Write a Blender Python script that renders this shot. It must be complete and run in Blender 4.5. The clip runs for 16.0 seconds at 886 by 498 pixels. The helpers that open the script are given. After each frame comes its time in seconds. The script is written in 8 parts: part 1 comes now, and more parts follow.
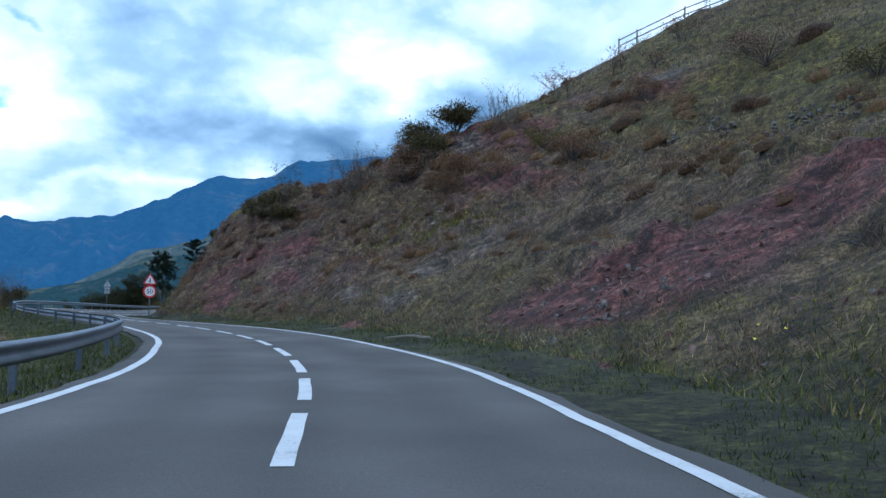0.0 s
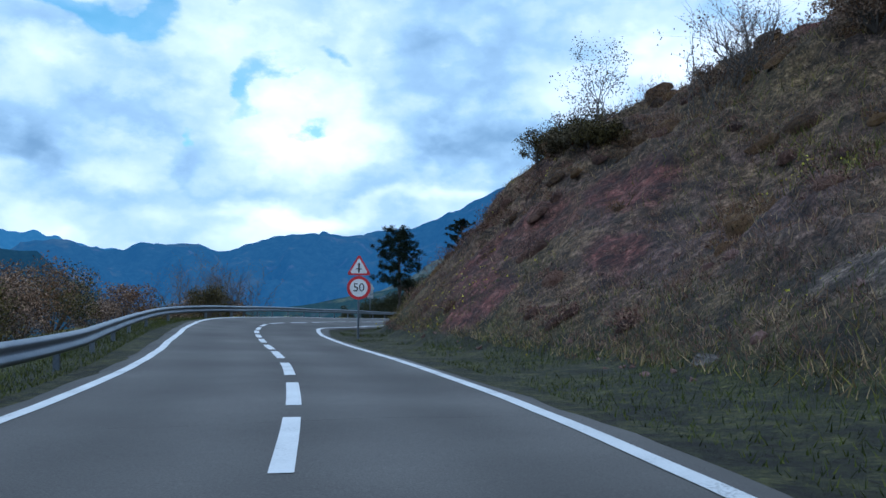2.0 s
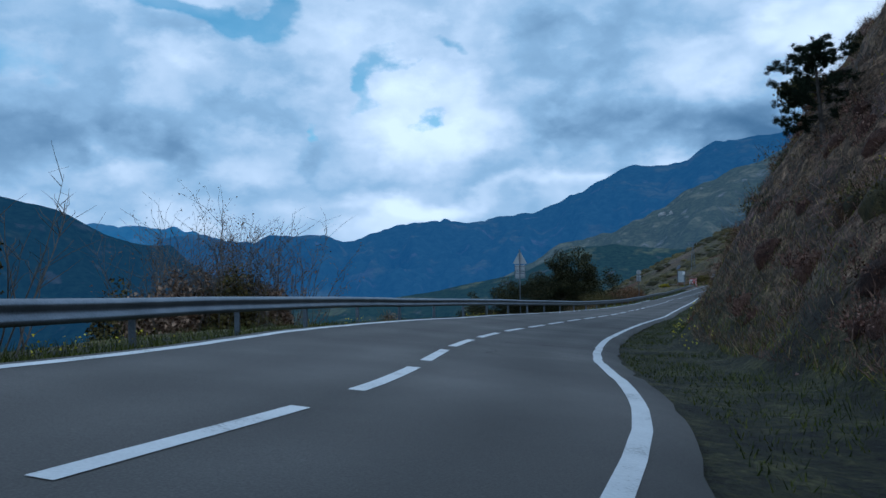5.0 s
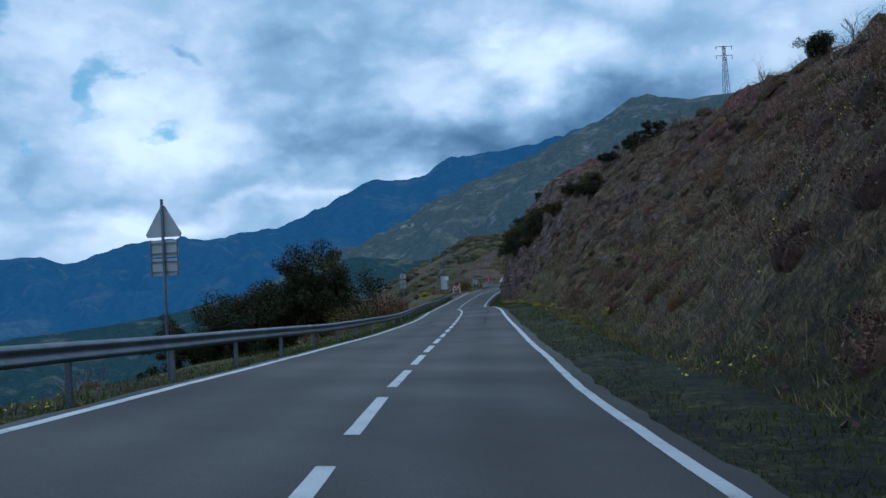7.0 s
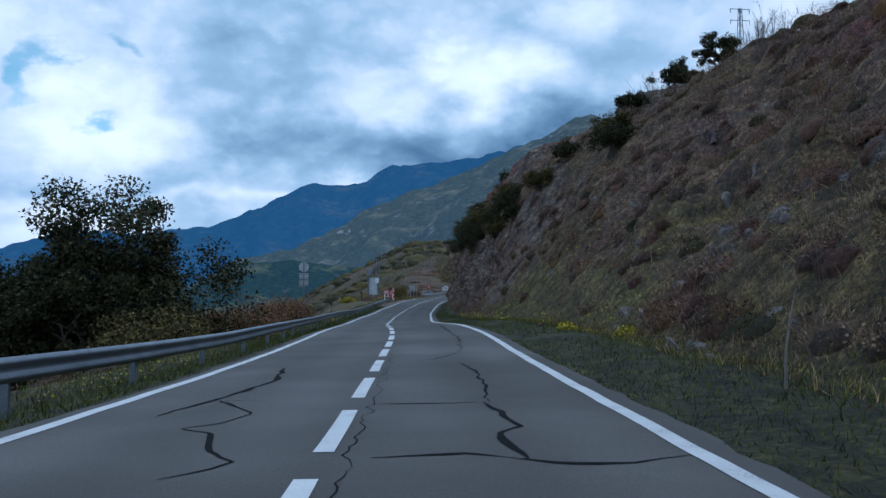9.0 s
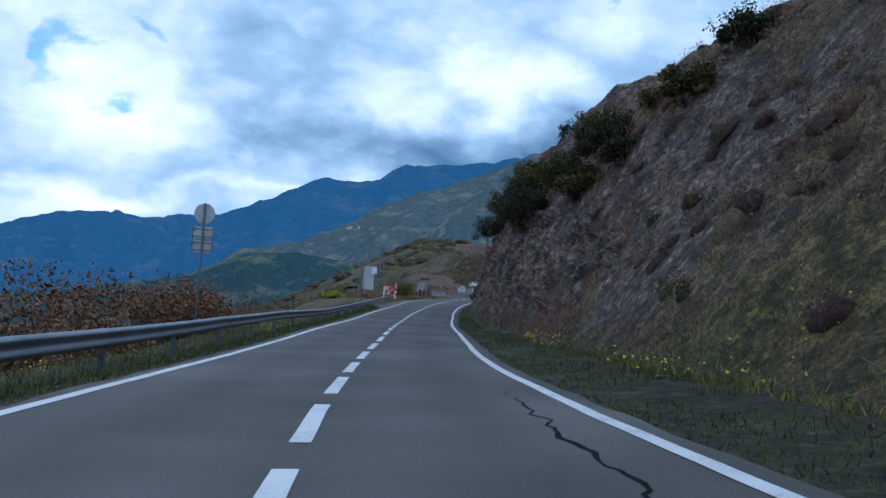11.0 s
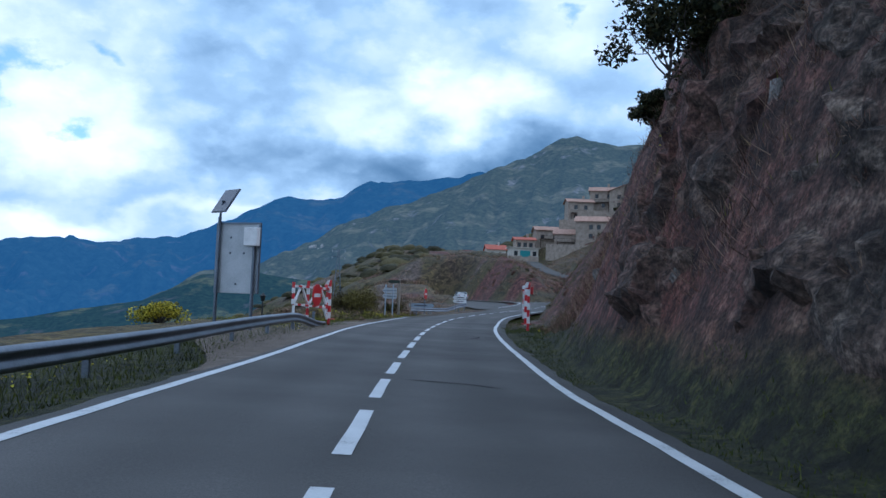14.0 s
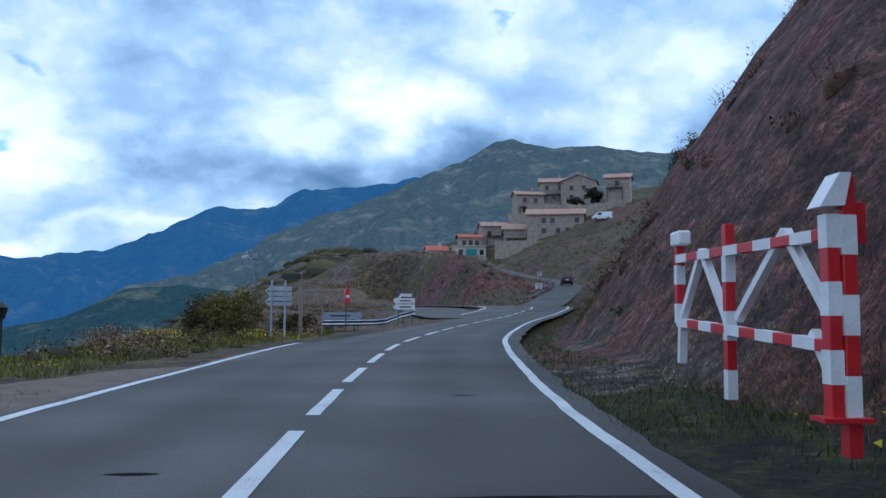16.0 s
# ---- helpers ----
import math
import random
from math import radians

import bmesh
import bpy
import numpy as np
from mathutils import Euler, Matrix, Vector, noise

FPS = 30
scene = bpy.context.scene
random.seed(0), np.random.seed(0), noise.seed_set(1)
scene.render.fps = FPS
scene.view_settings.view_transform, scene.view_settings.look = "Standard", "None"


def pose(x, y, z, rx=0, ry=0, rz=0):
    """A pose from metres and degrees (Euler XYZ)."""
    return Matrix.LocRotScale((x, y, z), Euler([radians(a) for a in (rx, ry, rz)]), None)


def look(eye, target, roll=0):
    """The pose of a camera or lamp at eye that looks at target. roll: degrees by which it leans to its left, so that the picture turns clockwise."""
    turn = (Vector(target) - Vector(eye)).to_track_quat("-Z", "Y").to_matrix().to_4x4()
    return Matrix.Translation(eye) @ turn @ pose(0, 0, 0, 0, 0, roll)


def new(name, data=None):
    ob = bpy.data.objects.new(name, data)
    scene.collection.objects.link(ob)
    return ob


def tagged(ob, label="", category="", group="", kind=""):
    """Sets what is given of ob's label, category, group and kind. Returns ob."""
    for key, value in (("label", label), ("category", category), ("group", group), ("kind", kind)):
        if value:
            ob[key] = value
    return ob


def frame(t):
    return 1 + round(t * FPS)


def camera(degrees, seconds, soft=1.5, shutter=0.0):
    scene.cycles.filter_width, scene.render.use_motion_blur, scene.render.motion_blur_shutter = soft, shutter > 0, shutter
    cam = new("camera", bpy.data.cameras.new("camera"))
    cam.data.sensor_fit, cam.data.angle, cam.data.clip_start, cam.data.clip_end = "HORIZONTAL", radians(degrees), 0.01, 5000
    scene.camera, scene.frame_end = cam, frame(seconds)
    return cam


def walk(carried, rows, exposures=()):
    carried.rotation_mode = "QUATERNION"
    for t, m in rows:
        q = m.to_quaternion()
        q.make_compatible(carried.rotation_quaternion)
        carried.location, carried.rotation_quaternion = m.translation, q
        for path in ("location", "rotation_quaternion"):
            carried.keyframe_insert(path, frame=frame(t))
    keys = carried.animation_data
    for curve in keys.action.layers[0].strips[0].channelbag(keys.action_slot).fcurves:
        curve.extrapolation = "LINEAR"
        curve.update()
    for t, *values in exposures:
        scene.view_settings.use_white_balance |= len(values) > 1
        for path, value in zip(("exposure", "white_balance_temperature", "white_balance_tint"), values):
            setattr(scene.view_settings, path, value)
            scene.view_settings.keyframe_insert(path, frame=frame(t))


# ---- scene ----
cam = camera(57.9, 16.0, soft=1.5)
PATH = [
    (0, (0.053, 0.007, 1.449), (0.044, 10.001, 1.782), 1.31),
    (0.5, (-0.694, 6.698, 1.207), (-1.413, 16.666, 1.531), 0.55),
    (1, (-1.994, 13.241, 0.920), (-3.605, 23.105, 1.255), 1.17),
    (1.5, (-3.645, 19.391, 0.681), (-6.200, 29.054, 1.002), 0.11),
    (2, (-5.883, 25.009, 0.427), (-9.366, 34.376, 0.787), 0.51),
    (2.5, (-8.350, 30.085, 0.217), (-12.507, 39.175, 0.521), 1.06),
    (3, (-10.878, 34.727, 0.033), (-15.570, 43.551, 0.383), 0.24),
    (3.2, (-11.729, 36.514, -0.079), (-16.732, 45.166, 0.243), -0.82),
    (4.25, (-18.443, 45.830, -0.530), (-23.837, 54.249, -0.345), -1.21),
    (5.3, (-23.657, 58.773, -0.952), (-28.150, 67.703, -0.691), -1.99),
    (5.5, (-24.927, 61.375, -1.048), (-29.182, 70.420, -0.727), -3.24),
    (6, (-27.909, 68.469, -1.404), (-31.387, 77.839, -1.091), -2.81),
    (6.5, (-30.377, 75.996, -1.693), (-33.044, 85.628, -1.372), -2.53),
    (7, (-32.247, 83.876, -2.024), (-34.145, 93.690, -1.748), -3.04),
    (7.5, (-33.848, 91.814, -2.369), (-35.351, 101.697, -2.109), -2.38),
    (8, (-35.180, 99.448, -2.741), (-36.373, 109.372, -2.439), -2.01),
    (8.5, (-36.283, 106.838, -3.022), (-37.399, 116.770, -2.694), -0.73),
    (9, (-37.358, 113.740, -3.256), (-38.471, 123.670, -2.865), 0.00),
    (9.2, (-37.722, 116.498, -3.346), (-38.840, 126.428, -2.955), 0.16),
    (10.25, (-39.892, 130.818, -3.746), (-41.088, 140.739, -3.352), 2.69),
    (11.3, (-42.809, 146.747, -4.259), (-44.035, 156.659, -3.774), 4.09),
    (11.5, (-43.414, 150.068, -4.393), (-44.624, 159.981, -3.871), 3.75),
    (12, (-44.775, 158.443, -4.633), (-45.991, 168.357, -4.149), 2.86),
    (12.5, (-45.947, 166.665, -4.777), (-47.170, 176.575, -4.231), 2.66),
    (13, (-47.213, 174.904, -5.003), (-48.346, 184.822, -4.410), 2.62),
    (13.5, (-48.398, 183.228, -5.099), (-49.385, 193.161, -4.495), 3.10),
    (14, (-49.319, 191.250, -5.152), (-50.128, 201.195, -4.481), 2.18),
    (14.5, (-49.950, 198.462, -5.218), (-50.523, 208.425, -4.581), 1.95),
    (15, (-50.513, 205.422, -5.203), (-50.863, 215.395, -4.555), 0.38),
    (15.5, (-50.879, 211.793, -5.152), (-51.113, 221.766, -4.442), 0.19),
    (16, (-51.146, 217.388, -5.152), (-51.174, 227.358, -4.383), 0.33),
]
walk(cam, [(t, look(eye, target, roll)) for t, eye, target, roll in PATH],
     [(0, -0.15, 4950, 9), (3, -0.5, 4900, 7), (5.3, -0.85, 4850, 6), (7, -0.85, 4850, 6), (9, -0.65, 5000, 9), (12, -0.42, 4950, 11), (16, -0.38, 5000, 12)])

# ---------------------------------------------------------------- sky and sun
world = bpy.data.worlds.new("sky")
scene.world = world
world.use_nodes = True
wn, wl = world.node_tree.nodes, world.node_tree.links
wn.clear()
SUN_EL, SUN_ROT = radians(40), radians(80)


def wnode(kind, **kw):
    n = wn.new(kind)
    for k, v in kw.items():
        if k == "op":
            n.operation = v
        else:
            n.inputs[k].default_value = v
    return n


sky = wn.new("ShaderNodeTexSky")
sky.sky_type = "NISHITA"
sky.sun_disc = False
sky.sun_elevation, sky.sun_rotation = SUN_EL, SUN_ROT
sky.altitude = 900
co = wn.new("ShaderNodeTexCoord")
# heaped clouds: noise over the directions, flattened towards the horizon
flat = wn.new("ShaderNodeMapping")
flat.inputs["Scale"].default_value = (1.0, 1.0, 1.6)
wl.new(co.outputs["Generated"], flat.inputs["Vector"])


def wmath(op, a, b=None, c=None):
    n = wn.new("ShaderNodeMath")
    n.operation = op
    for k, v in enumerate((a, b, c)):
        if v is None:
            continue
        if isinstance(v, (int, float)):
            n.inputs[k].default_value = v
        else:
            wl.new(v, n.inputs[k])
    return n.outputs[0]


def wnoise(scale, detail, rough, shift, distortion=0.0, out="Fac"):
    mp = wn.new("ShaderNodeMapping")
    mp.inputs["Location"].default_value = shift
    wl.new(flat.outputs[0], mp.inputs["Vector"])
    n = wnode("ShaderNodeTexNoise", Scale=scale, Detail=detail, Roughness=rough, Distortion=distortion)
    wl.new(mp.outputs[0], n.inputs["Vector"])
    return n.outputs[out]


def wramp(fac, stops):
    r = wn.new("ShaderNodeValToRGB")
    wl.new(fac, r.inputs[0])
    els = r.color_ramp.elements
    while len(els) < len(stops):
        els.new(0.5)
    for e, (p, c) in zip(els, stops):
        e.position, e.color = p, (*c, 1)
    return r.outputs["Color"]


def billow(scale, shift):
    """Round heads of cloud: smooth cells, frayed by noise."""
    mp = wn.new("ShaderNodeMapping")
    mp.inputs["Location"].default_value = shift
    wl.new(flat.outputs[0], mp.inputs["Vector"])
    n = wnode("ShaderNodeTexNoise", Scale=scale * 1.6, Detail=7, Roughness=0.6)
    wl.new(mp.outputs[0], n.inputs["Vector"])
    warp = wn.new("ShaderNodeVectorMath")
    warp.operation = "MULTIPLY_ADD"
    warp.inputs[1].default_value = (0.9 / scale,) * 3
    wl.new(n.outputs["Color"], warp.inputs[0])
    wl.new(mp.outputs[0], warp.inputs[2])
    v = wnode("ShaderNodeTexVoronoi", Scale=scale, Detail=2.0, Roughness=0.5)
    v.feature = "SMOOTH_F1"
    v.inputs["Smoothness"].default_value = 0.45
    wl.new(warp.outputs[0], v.inputs["Vector"])
    return wmath("SUBTRACT", 1.0, v.outputs["Distance"])


# bearing (to the left of +y) and height of each direction, in degrees, frayed by noise
xyz = wn.new("ShaderNodeSeparateXYZ")
wl.new(co.outputs["Generated"], xyz.inputs[0])
fray = wn.new("ShaderNodeSeparateXYZ")
wl.new(wnoise(6.0, 8, 0.52, (4.0, 2.0, 7.0), 0.0, "Color"), fray.inputs[0])
bearing = wmath("MULTIPLY_ADD", wmath("ARCTAN2", wmath("MULTIPLY", xyz.outputs[0], -1.0), xyz.outputs[1]), 57.296, wmath("MULTIPLY_ADD", fray.outputs[0], 26.0, -13.0))
height = wmath("MULTIPLY_ADD", wmath("ARCSINE", xyz.outputs[2]), 57.296, wmath("MULTIPLY_ADD", fray.outputs[1], 13.0, -6.5))


def bank(b, e, wb, we, amount):
    """One cloud bank or gap: its bearing and height, half widths, and how much it adds."""
    u = wmath("DIVIDE", wmath("SUBTRACT", bearing, b), wb)
    v = wmath("DIVIDE", wmath("SUBTRACT", height, e), we)
    q = wmath("MULTIPLY_ADD", u, u, wmath("MULTIPLY", v, v))
    return wmath("MULTIPLY", wmath("POWER", 2.718, wmath("MULTIPLY", q, -1.0)), amount)


def total(parts, start):
    """The sum of all of them."""
    for p in parts:
        start = wmath("ADD", start, p)
    return start


mass = total([wmath("MULTIPLY_ADD", wnoise(1.9, 3, 0.5, (7.3, 4.4, 1.2)), 0.22, -0.11),
              wmath("MULTIPLY_ADD", wnoise(4.0, 6, 0.46, (1.9, 8.2, 3.3), 0.1), 0.46, -0.23),
              wmath("MULTIPLY_ADD", billow(7.5, (0.7, 2.9, 1.1)), 0.46, -0.275)], 0.83)
# dark undersides over the mountains, bright heads, and a light strip above the ridges
mass = total([bank(2, 8.6, 24, 4.2, -0.34), bank(8, 8.8, 12, 2.0, -0.20), bank(-22, 12, 16, 5.0, -0.16), bank(47, 7.5, 10, 2.4, -0.24), bank(60, 9, 9, 4, -0.22),
              bank(43, 14.0, 6, 2.4, -0.16), bank(-4, 17.5, 12, 2.6, -0.16), bank(18, 18.5, 9, 2.6, -0.16), bank(56, 18, 8, 4, -0.12),
              bank(28, 10.8, 5.5, 2.6, 0.40), bank(6, 14.2, 6, 2.2, 0.30), bank(37, 14.5, 5, 2.5, 0.22), bank(-14, 15, 8, 2.5, 0.16), bank(52, 6, 6, 1.3, 0.20),
              bank(21, 5.4, 13, 0.9, 0.24), bank(31, 5.0, 3.0, 1.0, 0.25)], mass)
tone = wramp(mass, [(0.0, (0.15, 0.255, 0.37)), (0.22, (0.29, 0.42, 0.54)), (0.46, (0.54, 0.70, 0.81)), (0.66, (0.88, 0.95, 0.99)), (0.84, (1.16, 1.17, 1.16)), (1.0, (1.34, 1.33, 1.30))])
gaps = total([bank(33, 19.5, 4.5, 1.3, 0.75), bank(46, 16.5, 4.5, 1.4, 0.72), bank(33.5, 12.5, 2.0, 2.2, 0.62), bank(37, 9.5, 1.4, 1.0, 0.5), bank(29, 15.2, 2.4, 0.9, 0.5),
              bank(62, 15, 7, 4, 0.5), bank(-4, 21.5, 2.0, 0.9, 0.45)], wmath("MULTIPLY_ADD", wnoise(7.5, 8, 0.55, (3.1, 1.7, 0.4), 0.1), 0.7, -0.35))
cover = wramp(gaps, [(0.26, (1, 1, 1)), (0.50, (0.36, 0.36, 0.36))])
bg_sky = wnode("ShaderNodeBackground", Strength=0.15)
tint = wn.new("ShaderNodeVectorMath")
tint.operation = "MULTIPLY"
tint.inputs[1].default_value = (0.6, 1.4, 1.25)
wl.new(sky.outputs[0], tint.inputs[0])
wl.new(tint.outputs[0], bg_sky.inputs["Color"])
bg_cloud = wnode("ShaderNodeBackground", Strength=1.22)
wl.new(tone, bg_cloud.inputs["Color"])
mixw = wn.new("ShaderNodeMixShader")
wl.new(cover, mixw.inputs[0])
wl.new(bg_sky.outputs[0], mixw.inputs[1])
wl.new(bg_cloud.outputs[0], mixw.inputs[2])
wout = wn.new("ShaderNodeOutputWorld")
wl.new(mixw.outputs[0], wout.inputs["Surface"])

sun_data = bpy.data.lights.new("sun", "SUN")
sun_data.energy, sun_data.angle, sun_data.color = 0.9, radians(14), (1.0, 0.96, 0.9)
sun = new("sun", sun_data)
sun.matrix_basis = look((0, 0, 50), (-math.sin(SUN_ROT) * 50, -math.cos(SUN_ROT) * 50, 50 - 50 * math.tan(SUN_EL)))


# ---------------------------------------------------------------- numeric helpers
def lattice(ix, iy, seed):
    h = (ix.astype(np.int64) * 374761393 + iy.astype(np.int64) * 668265263 + seed * 1442695041) & 0x7FFFFFFF
    h = ((h ^ (h >> 13)) * 1274126177) & 0x7FFFFFFF
    return ((h ^ (h >> 16)) & 0xFFFF) / 65535.0


def vnoise(x, y, seed=0):
    x, y = np.asarray(x, float), np.asarray(y, float)
    ix, iy = np.floor(x), np.floor(y)
    fx, fy = x - ix, y - iy
    fx, fy = fx * fx * (3 - 2 * fx), fy * fy * (3 - 2 * fy)
    a, b = lattice(ix, iy, seed), lattice(ix + 1, iy, seed)
    c, d = lattice(ix, iy + 1, seed), lattice(ix + 1, iy + 1, seed)
    return (a + (b - a) * fx) * (1 - fy) + (c + (d - c) * fx) * fy


def fbm(x, y, seed=0, octaves=4, gain=0.5):
    out, amp, tot = 0.0, 1.0, 0.0
    for o in range(octaves):
        out = out + amp * (vnoise(x * 2 ** o, y * 2 ** o, seed + o * 17) - 0.5)
        tot += amp
        amp *= gain
    return out / tot * 2


def smooth(a, b, x):
    t = np.clip((np.asarray(x, float) - a) / (b - a), 0, 1)
    return t * t * (3 - 2 * t)


# ---------------------------------------------------------------- the road's line
CENTRE = [
    (2.09, -28.71), (1.65, -16.70), (0.86, -9.74), (0.05, -2.79), (-0.81, 4.16), (-1.83, 11.09),
    (-3.59, 17.86), (-6.02, 24.40), (-9.23, 30.59), (-12.92, 36.51), (-17.01, 42.19), (-20.99, 47.94),
    (-24.32, 54.05), (-26.08, 60.80), (-28.73, 67.29), (-30.91, 73.94), (-32.61, 80.74), (-33.94, 87.61),
    (-35.19, 94.49), (-36.29, 101.40), (-37.29, 108.33), (-38.26, 115.26), (-39.24, 122.19), (-40.25, 129.12),
    (-41.30, 136.05), (-42.56, 142.94), (-43.95, 149.80), (-45.16, 156.67), (-46.20, 163.59), (-47.23, 170.51),
    (-48.22, 177.44), (-49.10, 184.38), (-49.90, 191.33), (-50.61, 198.30), (-51.26, 205.27), (-51.76, 212.25),
    (-52.22, 219.24), (-52.53, 226.23), (-52.63, 233.24), (-52.42, 240.23), (-51.48, 247.17), (-50.25, 254.07),
    (-48.80, 260.92), (-47.28, 267.75), (-45.74, 274.58), (-44.35, 281.0), (-43.7, 286.6), (-44.3, 292.0),
    (-46.6, 297.4), (-49.8, 303.4), (-53.4, 311.0), (-56.6, 321.0), (-59.0, 334.0), (-64.0, 350.0),
]
CENTRE_Z = [1.32, 1.03, 0.78, 0.52, 0.25, -0.02, -0.29, -0.55, -0.78, -1.02, -1.23, -1.41, -1.58, -1.91, -2.27, -2.64, -3.02, -3.34, -3.68, -3.97, -4.19, -4.39, -4.57, -4.73, -4.85, -5.04, -5.34, -5.62, -5.81, -5.96, -6.13, -6.26, -6.31, -6.34, -6.37, -6.32, -6.29, -6.27, -6.22, -6.12, -5.97, -5.82, -5.67, -5.50, -5.25, -5.0, -4.82, -4.72, -4.66, -4.64, -4.64, -4.66, -4.72, -4.85]


def catmull(points, per=24):
    p = np.array(points, float)
    p = np.vstack([2 * p[0] - p[1], p, 2 * p[-1] - p[-2]])
    out = []
    for i in range(1, len(p) - 2):
        for u in np.linspace(0, 1, per, endpoint=False):
            a, b, c, d = p[i - 1], p[i], p[i + 1], p[i + 2]
            out.append(0.5 * (2 * b + (c - a) * u + (2 * a - 5 * b + 4 * c - d) * u ** 2 + (3 * b - a - 3 * c + d) * u ** 3))
    out.append(p[-2])
    return np.array(out)


def even(points, step=0.5):
    s = np.concatenate([[0], np.cumsum(np.hypot(*np.diff(points[:, :2], axis=0).T))])
    g = np.arange(0, s[-1], step)
    return g, np.stack([np.interp(g, s, points[:, k]) for k in range(3)], 1)


RA, RP = even(catmull([(*p, h) for p, h in zip(CENTRE, CENTRE_Z)]))
RT = np.gradient(RP[:, :2], RA, axis=0)
RT /= np.linalg.norm(RT, axis=1)[:, None]
RN = np.stack([RT[:, 1], -RT[:, 0]], 1)          # to the right
A0 = 28.8                                         # where the walk begins
BANK = np.interp(RA, np.arange(12, 340, 6), [1.0, 0.7, 0.4, 0.2, -0.1, -0.6, -0.4, -0.4, -0.2, 0.6, 1.8, 2.9, 3.8, 4.5, 5.0, 5.4, 5.3, 5.1, 4.3, 3.7, 3.2, 2.4, 1.4, 0.2, -0.5, -1.1, -1.7, -2.2, -2.5, -2.5, -2.2, -1.9, -1.4, -0.6, -0.0, 0.5, 1.0, 1.2, 1.5, 1.4, 1.1, 0.7, 0.1, -0.9, -1.7, -2.3, -2.5, -2.6, -2.5, -2.2, -1.9, -1.5, -1.1, -0.7, -0.3])
LANE_A = [*range(12, 295, 6), 400]
LANE_R = [2.78, 2.73, 2.68, 2.63, 2.55, 2.55, 2.46, 2.39, 2.25, 2.06, 2.0, 2.03, 2.11, 2.21, 2.31, 2.41, 2.58, 2.68, 2.72, 2.73, 2.78, 2.87, 2.75, 2.69, 2.6, 2.55, 2.56, 2.56, 2.54, 2.48, 2.43, 2.45, 2.55, 2.67, 2.72, 2.7, 2.74, 2.8, 2.71, 2.71, 2.67, 2.72, 2.77, 2.91, 2.99, 2.96, 2.94, 2.9, 3.0]
LANE_L = [2.97, 2.91, 2.85, 2.77, 2.67, 2.57, 2.58, 2.47, 2.37, 2.29, 2.19, 2.15, 2.27, 2.47, 2.68, 2.85, 2.93, 2.98, 3.08, 3.2, 3.15, 3.05, 2.89, 2.71, 2.61, 2.5, 2.46, 2.47, 2.49, 2.49, 2.48, 2.49, 2.52, 2.45, 2.38, 2.39, 2.43, 2.48, 2.45, 2.48, 2.61, 2.81, 3.01, 3.2, 3.39, 3.61, 3.86, 3.96, 4.1]


def on_road(a, lat, up=0.0):
    """Places on the (banked) road plane: a along the line, lat to the right of it."""
    a, lat = np.broadcast_arrays(np.asarray(a, float), np.asarray(lat, float))
    x, y, z = (np.interp(a, RA, RP[:, k]) for k in range(3))
    nx, ny = np.interp(a, RA, RN[:, 0]), np.interp(a, RA, RN[:, 1])
    bank = np.tan(np.radians(np.interp(a, RA, BANK)))
    tilt = bank * np.clip(lat, -5, 4.5)
    return np.stack([x + lat * nx, y + lat * ny, z - tilt + up], -1)


def nearest(x, y):
    """a and lat of places given in plan."""
    x, y = np.atleast_1d(np.asarray(x, float)), np.atleast_1d(np.asarray(y, float))
    a, lat = np.empty(x.shape), np.empty(x.shape)
    for i in range(0, len(x), 4000):
        d = (x[i:i + 4000, None] - RP[None, :, 0]) ** 2 + (y[i:i + 4000, None] - RP[None, :, 1]) ** 2
        j = d.argmin(1)
        a[i:i + 4000] = RA[j]
        lat[i:i + 4000] = (x[i:i + 4000] - RP[j, 0]) * RN[j, 0] + (y[i:i + 4000] - RP[j, 1]) * RN[j, 1]
    return a, lat


# right-hand hill: where it starts beside the road, lower cut's slope and height, slope above
HILL_A = [0, 45, 60, 70, 82, 90, 100, 112, 126, 138, 150, 172, 195, 215, 224, 232, 243, 250, 257, 266, 290]
HILL_E = [5.2, 5.0, 4.8, 4.8, 4.5, 4.5, 4.6, 4.6, 4.8, 5.2, 5.6, 6.4, 5.4, 4.5, 4.4, 4.0, 3.9, 4.0, 4.7, 5.0, 5.2]
HILL_D1 = [25, 25, 27, 32, 43, 45, 48, 56, 60, 49, 40, 38, 48, 60, 63, 68, 71, 70, 57, 54, 54]
HILL_H1 = [6, 6, 6, 6, 6.5, 7.5, 9, 10, 10, 8, 7, 5, 9, 12, 12, 11, 11, 12, 14, 14, 14]
HILL_D2 = [34, 34, 35, 35, 29, 24, 30, 34, 34, 34, 34, 40, 41, 42, 42, 45, 46, 45, 45, 45, 45]
HILL_HC = np.interp(np.arange(0, 300), [0, 50, 65, 72, 80, 90, 100, 115, 130, 150, 170, 190, 205, 218, 235, 250, 270, 299], [46, 39, 26.5, 20.5, 11.2, 6.9, 8.4, 11.5, 12, 12.5, 14.5, 14.5, 13, 14, 15.5, 18, 22, 22])
SEAM = 266.0                                      # the strip along the road ends here


